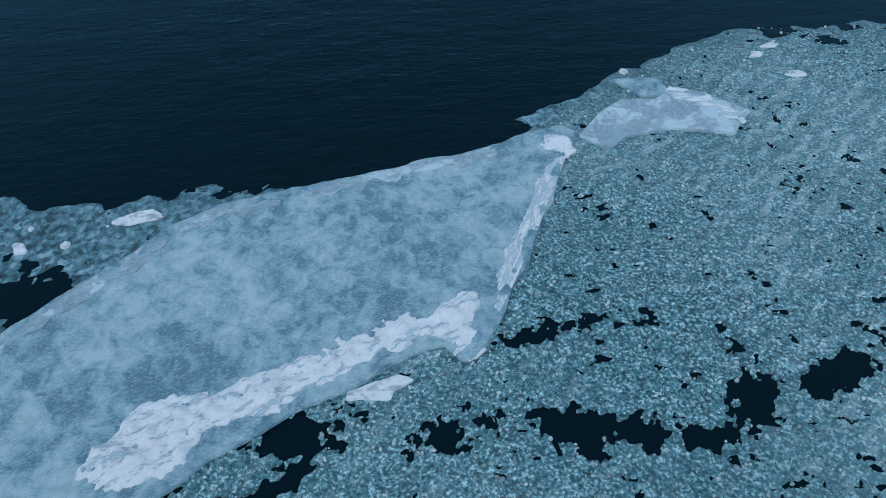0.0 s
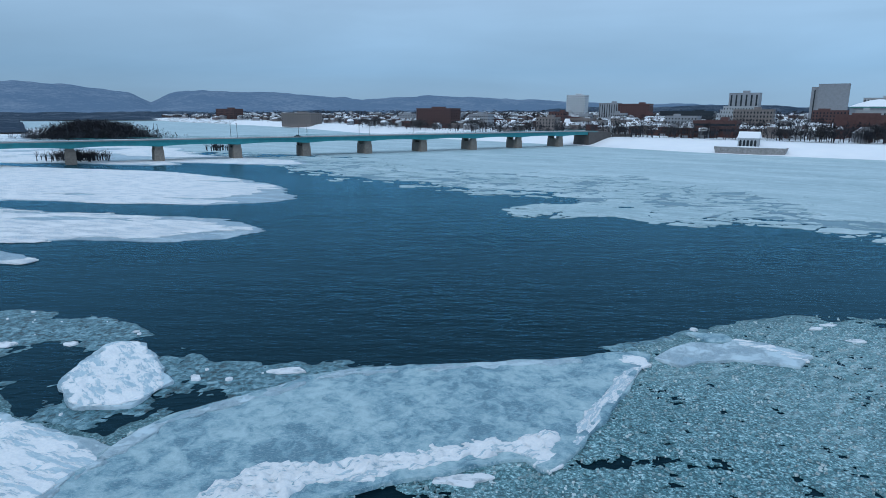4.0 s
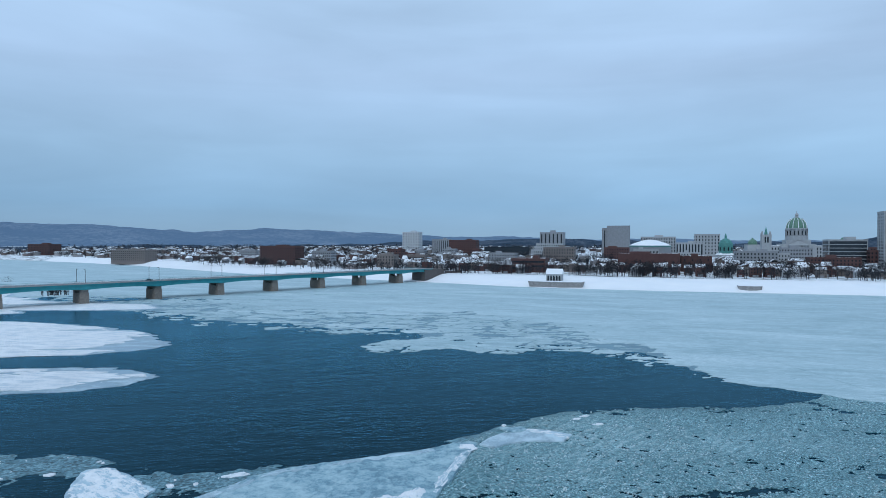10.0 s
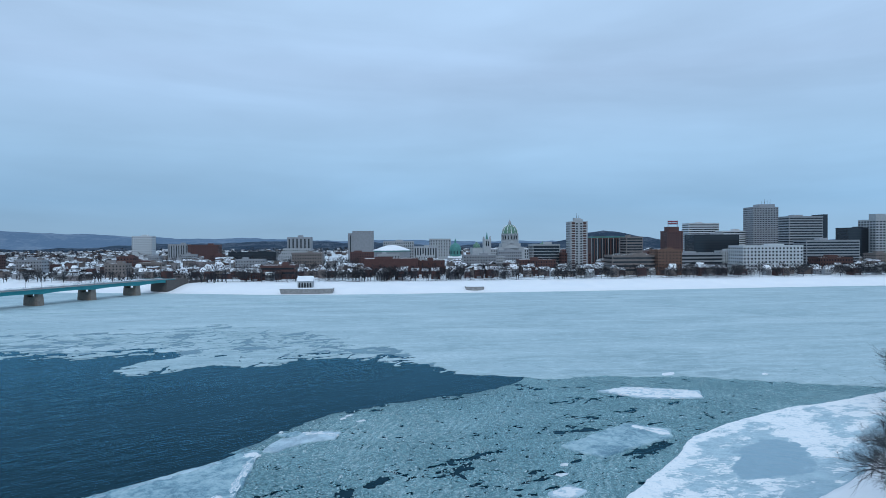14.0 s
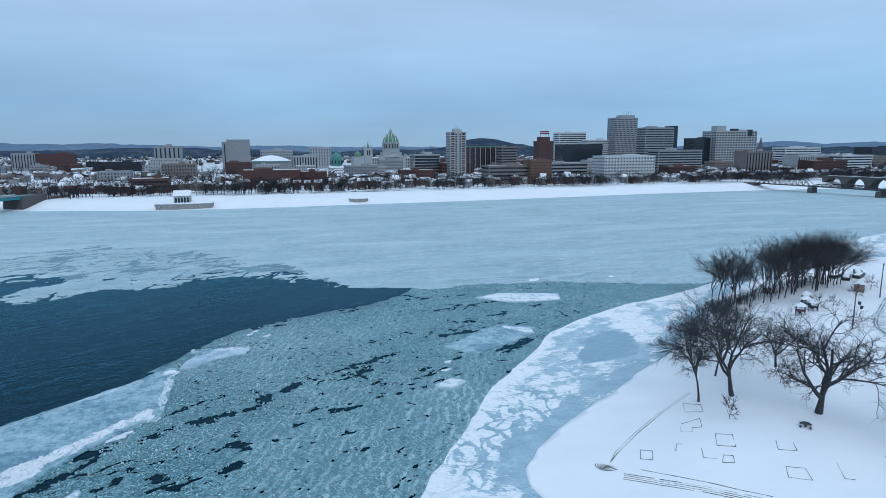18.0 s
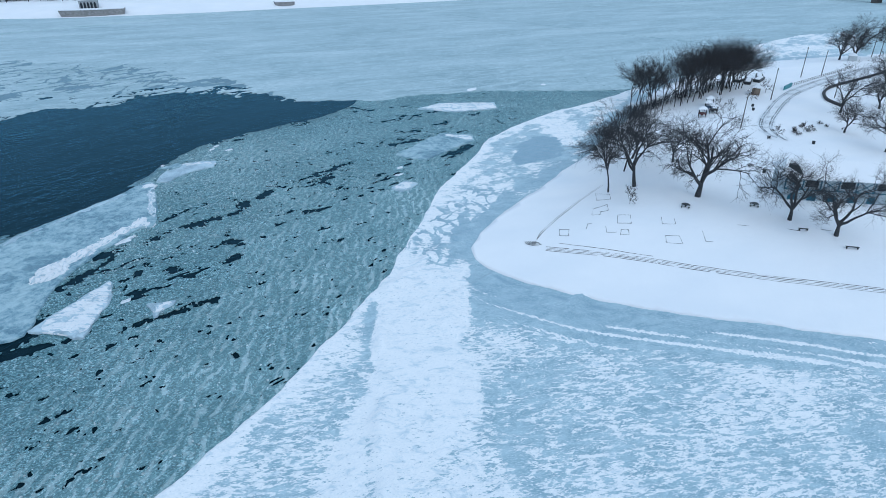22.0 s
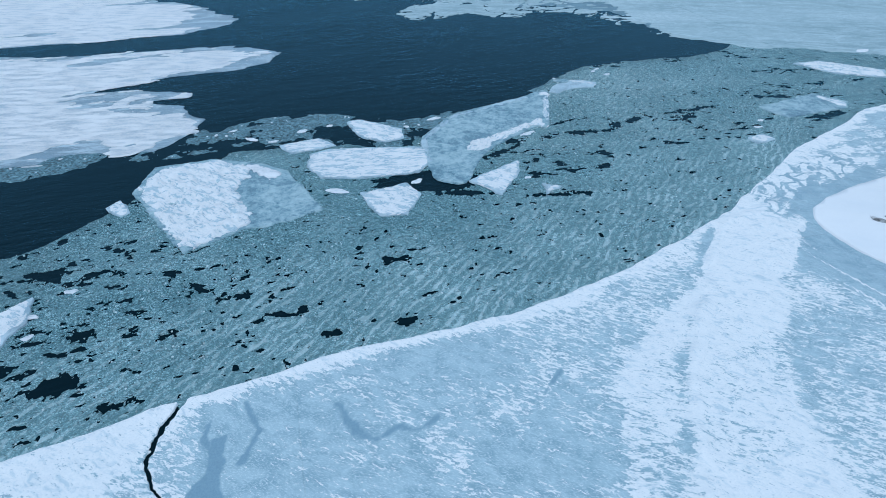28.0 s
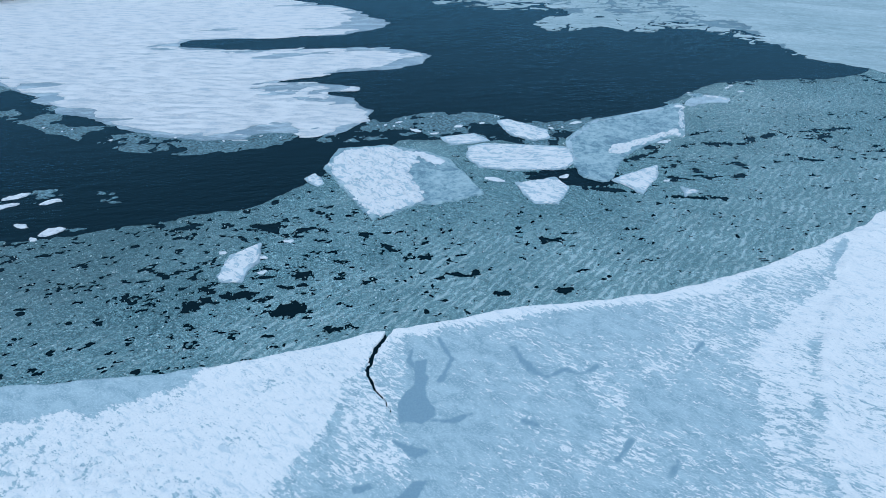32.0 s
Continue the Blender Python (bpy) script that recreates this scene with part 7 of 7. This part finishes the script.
# terraced steps down to the water, mostly drifted over
steps = empty("river_steps", pose(0, 0, 0), "snow-drifted concrete terrace steps with bare dark edges", "steps")
rng = random.Random(3)
for row in range(5):
    # the upper row is short; the four below run on, broken where snow lies over them
    top, u, stop = [(54.4, -48.4), (59.6, -60.2), (61.9, -64.8)] if row == 0 else [(52.0, -47.0), (56.3, -55.4), (61.3, -65.2), (64.7, -72.8), (70.2, -83.4), (76.2, -94.1), (82, -104)], 0.0, 1.0
    ox, oy = (0, 0) if row == 0 else (-0.36 * (row - 1), -0.2 * (row - 1))
    runs = len(top) - 1
    while u < stop - 0.02:
        v = min(stop, u + rng.uniform(0.05, 0.12))
        pts = []
        for q in (u, (u + v) / 2, v):
            i = min(runs - 1, int(q * runs))
            f = q * runs - i
            px, py = top[i][0] + (top[i + 1][0] - top[i][0]) * f + ox, top[i][1] + (top[i + 1][1] - top[i][1]) * f + oy
            pts.append((px, py, ground_at(px, py) + 0.02 + rng.uniform(-0.03, 0.03)))
        r = rng.uniform(0.025, 0.07)
        vv, ff = tubes([(*a, *b2, r, r * 0.8) for a, b2 in zip(pts, pts[1:])], 4)
        part("step_edge", mesh_of("step_edge", vv, ff), M_ROCK, steps)
        u = v + (rng.uniform(0.004, 0.02) if rng.random() < 0.5 else 0.0)
for k in range(5):
    arc = [(52.6 + 0.1 * k + (0.5 + 0.42 * k) * 1.1 * math.cos(radians(a)), -43.7 + (0.5 + 0.42 * k) * math.sin(radians(a))) for a in range(125, 275, 25)]
    segs = [(*a, ground_at(*a) + 0.02, *b2, ground_at(*b2) + 0.02, 0.06, 0.06) for a, b2 in zip(arc, arc[1:])]
    vv, ff = tubes(segs, 4)
    part("step_edge", mesh_of("step_edge", vv, ff), M_DARK, steps)
for off in (0.0, 0.5):
    line = [(53.4, -43.6), (56.5, -42.7 + off), (65.3, -40.8 + off), (77, -39 + off), (88.5, -38 + off)]
    segs = [(*a, ground_at(*a) + 0.01, *b2, ground_at(*b2) + 0.01, 0.09 - 0.05 * off - 0.012 * k, 0.08 - 0.05 * off - 0.012 * k) for k, (a, b2) in enumerate(zip(line, line[1:]))]
    vv, ff = tubes(segs, 4)
    part("ramp_edge", mesh_of("ramp_edge", vv, ff), M_ROCK, steps)

# low timber frames of picnic plots, standing just out of the snow; each a run of corners, closed or open
PLOTS = [([(82.1, -39.8), (77.9, -42.6), (79.4, -45.3), (82.5, -43.2)], 1), ([(72.3, -45.0), (76, -46.4), (72.6, -48.6), (71.5, -47.4), (69.9, -48.3), (69.1, -46.7), (71, -45.6)], 0), ([(71, -51.8), (72, -54.1), (68.7, -56.2), (67, -54)], 1), ([(61.8, -49.9), (64.2, -48.7), (64.6, -49.5)], 0),
         ([(64.6, -52.7), (62.8, -54), (64, -55.6)], 0), ([(65.4, -55.8), (66.3, -56.9), (64.9, -57.9), (63.7, -56.6)], 1), ([(59.3, -45.1), (60, -46.9), (57.5, -48.5), (56.6, -46.9)], 1), ([(74.9, -59.7), (72.7, -61), (74.4, -63.1), (76.2, -61.8)], 0), ([(69.3, -63.5), (70.9, -65.6), (69, -67.3), (67.3, -64.7)], 1),
         ([(75.4, -68.3), (72.5, -70.3), (73.2, -71.4)], 0), ([(82.1, -72.6), (83.1, -74.4)], 0), ([(87.1, -80.6), (88, -82.8)], 0), ([(91.2, -85.6), (92, -87.4)], 0)]
for corners, closed in PLOTS:
    x, y = corners[0]
    hz = ground_at(x, y)
    e = empty("plot_frame", on_land(x, y), "low dark timber plot frame half buried in snow", "frame", "plot frames")
    for (ax, ay), (bx, by) in zip(corners, corners[1:] + corners[:1] if closed else corners[1:]):
        a, b2 = Vector((ax - x, ay - y, ground_at(ax, ay) - hz + rng.uniform(0.01, 0.05))), Vector((bx - x, by - y, ground_at(bx, by) - hz + rng.uniform(0.01, 0.05)))
        mid = a.lerp(b2, rng.uniform(0.4, 0.6)) + Vector((rng.uniform(-0.05, 0.05), rng.uniform(-0.05, 0.05), rng.uniform(-0.03, 0.02)))
        vv, ff = tubes([(*a, *mid, rng.uniform(0.035, 0.06), 0.03), (*mid, *b2, 0.03, rng.uniform(0.02, 0.055))], 4)
        part("board", mesh_of("board", vv, ff), M_DARK, e)
# round picnic tables
for x, y in ((83.0, -61.1), (93.8, -71.6)):
    e = empty("picnic_table", on_land(x, y, 20, -0.15), "round dark picnic table with curved benches", "table", "picnic tables")
    part("tabletop", turned([(0.7, 0.72), (0.74, 0.78)], 16), M_DARK, e)
    part("leg", turned([(0.18, -0.1), (0.12, 0.72)], 8), M_DARK, e)
    for k in range(4):
        a = radians(45 + 90 * k)
        part("bench", boxes((1.05 * math.cos(a) - 0.25, 1.05 * math.sin(a) - 0.16, 0.36, 1.05 * math.cos(a) + 0.25, 1.05 * math.sin(a) + 0.16, 0.45), (1.05 * math.cos(a) - 0.05, 1.05 * math.sin(a) - 0.05, -0.1, 1.05 * math.cos(a) + 0.05, 1.05 * math.sin(a) + 0.05, 0.36)), M_DARK, e)
# benches and logs
for x, y, ln, turn in ((88.5, -83, 2.6, -55), (87.6, -92, 3.4, -58), (171, -70, 2.2, -30), (196, -69, 2.2, -30), (205, -66, 2.2, -40)):
    e = empty("park_bench", on_land(x, y, turn), "low dark park bench in the snow", "bench", "park benches")
    ln *= 0.7
    part("seat", boxes((-ln / 2, -0.2, 0.38, ln / 2, 0.2, 0.44)), M_DARK, e)
    for sx in (-ln * 0.4, ln * 0.4):
        part("leg", boxes((sx - 0.06, -0.2, -0.1, sx + 0.06, 0.2, 0.38)), M_DARK, e)
# litter bins
for x, y in ((149, -67.8), (116, -66), (104, -74), (176, -42), (181, -40)):
    e = empty("litter_bin", on_land(x, y), "dark round litter bin in the snow", "bin", "litter bins")
    part("drum", turned([(0.38, -0.1), (0.42, 0.5), (0.42, 1.0)], 12), M_DARK, e)
    part("lid", turned([(0.45, 1.0), (0.3, 1.12)], 12), M_SNOW, e, "snow-capped lid")
# poles
M_POLE = plain("grey_pole", (0.12, 0.11, 0.10), 0.8, size=1)
for x, y, hgt in ((194.8, -41.3, 11), (151.8, -47, 10), (242.8, -36.9, 12), (252, -42, 10), (212, -57, 6), (282, -60, 8), (330, -44, 13), (338, -46, 13), (346, -52, 13)):
    e = empty("utility_pole", on_land(x, y), "tall slender grey utility pole", "pole", "utility poles")
    part("shaft", turned([(0.19, -0.3), (0.11, hgt)], 8), M_POLE, e)
    part("crossarm", boxes((-0.9, -0.08, hgt - 0.7, 0.9, 0.08, hgt - 0.55)), M_POLE, e)
# low dark shrubs poking out of the snow by the drive
twig = tree_model("shrub", "low dark shrub poking out of the snow", 71, 1.5, 0.9, 0.3, 0.04, 3, group="park shrubs", kids=5, fork=7, thin=0.016)
at_place(twig, 161, -63, 0)
for k, (x, y) in enumerate(((163, -64), (166, -62.5), (157, -60.6), (159, -59.8), (170, -65.5), (172, -63), (155, -62), (164.5, -60.2), (146, -57), (118, -62))):
    plant(twig, x, y, 40 * k, 0.7 + 0.12 * (k % 4))
# kiosk
e = empty("kiosk", on_land(199.7, -34.3, 20), "small brown kiosk with a snowy pyramid roof", "kiosk")
part("wall", boxes((-1.3, -1.3, -0.2, 1.3, 1.3, 2.6)), plain("tan_board", (0.22, 0.17, 0.13), 0.8), e)
part("roof", prism([(-1.8, -1.8), (1.8, -1.8), (1.8, 1.8), (-1.8, 1.8)], 2.6, 4.0, 0.1), M_SNOW, e)
part("hatch", boxes((-0.7, -1.36, 1.0, 0.7, -1.28, 2.0)), M_DARK, e)
# playground
M_RED = plain("faded_red_plastic", (0.13, 0.035, 0.04), 0.5, size=0.7)
M_BLUE = plain("faded_blue_plastic", (0.04, 0.09, 0.16), 0.5, size=0.7)
for x, y, mat, label in ((176.6, -27.1, M_DARK, "dark playground tower with a slide"), (166.3, -32.7, M_DARK, "dark playground house with posts"), (170, -29.5, M_BLUE, "blue playground climbing frame"), (160.5, -31.5, M_RED, "small red playground panel")):
    e = empty("play_structure", on_land(x, y, 25), label, "playground", "playground")
    for px in (-1.1, 1.1):
        for py in (-1.1, 1.1):
            part("post", boxes((px - 0.08, py - 0.08, -0.2, px + 0.08, py + 0.08, 2.6)), M_DARK, e)
    part("platform", boxes((-1.2, -1.2, 1.1, 1.2, 1.2, 1.25)), mat, e)
    part("roof", prism([(-1.5, -1.5), (1.5, -1.5), (1.5, 1.5), (-1.5, 1.5)], 2.6, 3.5, 0.2), M_SNOW, e)
    part("slide", prism([(1.3, -0.4), (4.0, -0.4), (4.0, 0.4), (1.3, 0.4)], 0.2, 0.5, 0.9), mat, e)
# boats laid up under snow
for k, (x, y, turn) in enumerate(((218, -25, 15), (224, -27, 5), (230, -25, 20), (221, -21, 0))):
    e = empty("work_boat", on_land(x, y, turn), "dark flat work boat laid up under snow", "boat", "laid-up boats")
    part("hull", prism([(-4, -1.2), (3.2, -1.3), (4.6, 0), (3.2, 1.3), (-4, 1.2)], 0.0, 1.1, 1.08), M_DARK, e)
    part("snow_cover", prism([(-3.6, -0.9), (2.8, -0.9), (3.6, 0), (2.8, 0.9), (-3.6, 0.9)], 1.12, 1.45, 0.8), M_SNOW, e)
# drive: a ploughed loop, with dark wheel tracks
def strip(name, line, width, material, label, lift=0.05, parent=None):
    n = len(line)
    vs = []
    for i, (x, y) in enumerate(line):
        ax, ay = line[max(0, i - 1)]
        bx, by = line[min(n - 1, i + 1)]
        ln = math.hypot(bx - ax, by - ay)
        ox, oy = -(by - ay) / ln * width / 2, (bx - ax) / ln * width / 2
        for k in (-1, -0.33, 0.33, 1):
            px, py = x + k * ox, y + k * oy
            vs.append((px, py, ground_at(px, py) + lift))
    f = [(4 * i + k, 4 * i + k + 1, 4 * i + k + 5, 4 * i + k + 4) for i in range(n - 1) for k in range(3)]
    return part(name, mesh_of(name, vs, f, True), material, parent, label)


def curve(points, n=10):
    """Smooth open line through the points."""
    p = [points[0]] + list(points) + [points[-1]]
    out = []
    for a, b2, c, d in zip(p, p[1:], p[2:], p[3:]):
        for i in range(n):
            t = i / n
            out.append(tuple(0.5 * (2 * b2[j] + (c[j] - a[j]) * t + (2 * a[j] - 5 * b2[j] + 4 * c[j] - d[j]) * t * t + (3 * b2[j] - a[j] - 3 * c[j] + d[j]) * t ** 3) for j in (0, 1)))
    return out + [points[-1]]


M_PATH = ice_material("packed_road_snow", (0.56, 0.60, 0.65), (0.82, 0.85, 0.88), 0.62, 5, 0.8, 10, 0.2, 1.2)
M_PATH2 = ice_material("slushy_wheel_track", (0.16, 0.18, 0.20), (0.62, 0.66, 0.71), 0.52, 4, 0.7, 10, 0.3, 1.2)
drive = curve([(147, -61), (150.3, -57.2), (157, -52.6), (166, -49.8), (176, -47.8), (199.3, -44.2), (220.6, -44.0), (247.5, -46.8), (271.7, -51.2), (300, -56.4), (340, -64), (420, -84)])
tagged(strip("drive", drive, 5.0, M_PATH, "", 0.04), "ploughed park drive with packed grey snow", "road", kind="structure")
for off in (-1.9, -1.2, 1.3, 2.0):
    line = [(x + off * 0.25, y + off) for x, y in drive[4:]]
    tagged(strip("wheel_track", line, 0.4, M_PATH2, "", 0.07), "dark wheel track on the packed snow", "track", kind="structure")
wall_line = curve([(199.6, -62.4), (203.5, -58.4), (207.5, -55.4), (215.6, -52.6), (223.8, -51.4), (234.2, -52), (246.7, -54.6), (277.3, -60.2), (320, -67), (380, -80)])
e = empty("hedge_wall", pose(0, 0, 0), "low dark curved hedge wall along the drive", "hedge")
segs = [(*a, ground_at(*a) + 0.4, *b2, ground_at(*b2) + 0.4, 0.55, 0.55) for a, b2 in zip(wall_line, wall_line[1:])]
vv, ff = tubes(segs, 6)
part("hedge", mesh_of("hedge", vv, ff), M_BARK, e)
# fence with teal boards at its end
e = empty("fence", pose(0, 0, 0), "long pale post-and-wire fence with a teal end panel", "fence")
for k in range(30):
    u = k / 29
    x, y = 222 + 56 * u, -39.8 - 7.5 * u
    part("post", boxes((x - 0.07, y - 0.07, ground_at(x, y) - 0.2, x + 0.07, y + 0.07, ground_at(x, y) + 1.3)), M_POLE, e)
for z in (0.5, 1.2):
    a, b2 = (222, -39.8), (278, -47.3)
    vv, ff = tubes([(*a, ground_at(*a) + z, *b2, ground_at(*b2) + z, 0.05, 0.05)], 4)
    part("rail", mesh_of("rail", vv, ff), M_POLE, e)
part("panel", boxes((213, -39.9, ground_at(216, -39.5) - 0.1, 221.5, -39.6, ground_at(216, -39.5) + 1.6)), M_TEAL, e, "teal board panel")
# marker hut by the far trees
e = empty("hut", on_land(300, -42, 20), "small white hut beside the bare trees", "hut")
part("wall", boxes((-2, -1.5, -0.2, 2, 1.5, 2.4)), M_WHITEW, e)
part("roof", prism([(-2.4, -1.9), (2.4, -1.9), (2.4, 1.9), (-2.4, 1.9)], 2.4, 3.4, 0.3), M_SNOW, e)

# half-timbered clubhouse
M_TIMBER = plain("blue_green_timber", (0.02, 0.12, 0.18), 0.6, size=1.2)
M_PLASTER = plain("pale_plaster", (0.42, 0.50, 0.54), 0.85, size=1.5, var=0.1)
ang = math.degrees(math.atan2(-92 + 77, 110.8 - 100.6))
hz = ground_at(112, -82)
club = empty("clubhouse", pose(112.5, -84.0, hz, 0, 0, ang) @ pose(-6, 0, 0), "long half-timbered clubhouse with blue-green beams and snowy roof", "building")
LN = 36
part("wall", boxes((-8, -4, -0.5, LN - 8, 4, 5.2)), M_PLASTER, club)
for k in range(11):
    x = -8 + LN * k / 10
    part("beam", boxes((x - 0.14, -4.09, 2.6, x + 0.14, -3.95, 5.2)), M_TIMBER, club)
    if k < 10 and k % 2 == 0:
        for sgn in (0, 1):
            xa, xb = x + 0.2, x + LN / 10 - 0.2
            if sgn:
                xa, xb = xb, xa
            vv, ff = tubes([(xa, -4.06, 2.8, xb, -4.06, 5.0, 0.1, 0.1)], 4)
            part("brace", mesh_of("brace", vv, ff), M_TIMBER, club)
    elif k < 10:
        part("window", boxes((x + 0.5, -4.07, 3.3, x + LN / 10 - 0.5, -3.95, 4.8)), M_GLASS, club)
for z in (2.5, 5.1):
    part("beam", boxes((-8, -4.12, z, LN - 8, -3.93, z + 0.22)), M_TIMBER, club)
for k in range(7):
    x = -6 + 4 * k
    part("arch_door", boxes((x - 0.9, -4.07, -0.4, x + 0.9, -3.95, 1.3), (x - 0.6, -4.07, 1.3, x + 0.6, -3.95, 1.75)), M_TIMBER, club)
part("terrace", boxes((-9, -7.5, -0.6, LN - 8, -4.1, 0.15)), M_SNOW, club)
bm = bmesh.new()
v = [bm.verts.new(c) for c in ((-8.8, -5, 5.3), (LN - 7.2, -5, 5.3), (LN - 7.2, 5, 5.3), (-8.8, 5, 5.3), (-7.5, 0, 8.4), (LN - 8.5, 0, 8.4))]
for q in ((0, 1, 5, 4), (2, 3, 4, 5), (1, 2, 5), (3, 0, 4), (3, 2, 1, 0)):
    bm.faces.new([v[k] for k in q])
part("roof", bm, M_SNOW, club, "snow-covered roof")
part("gable", prism([(-8.5, -2.4), (-4.5, -4.6), (-4.5, 0), (-8.5, 0)], 5.2, 7.6, 0.4), M_DARK, club)
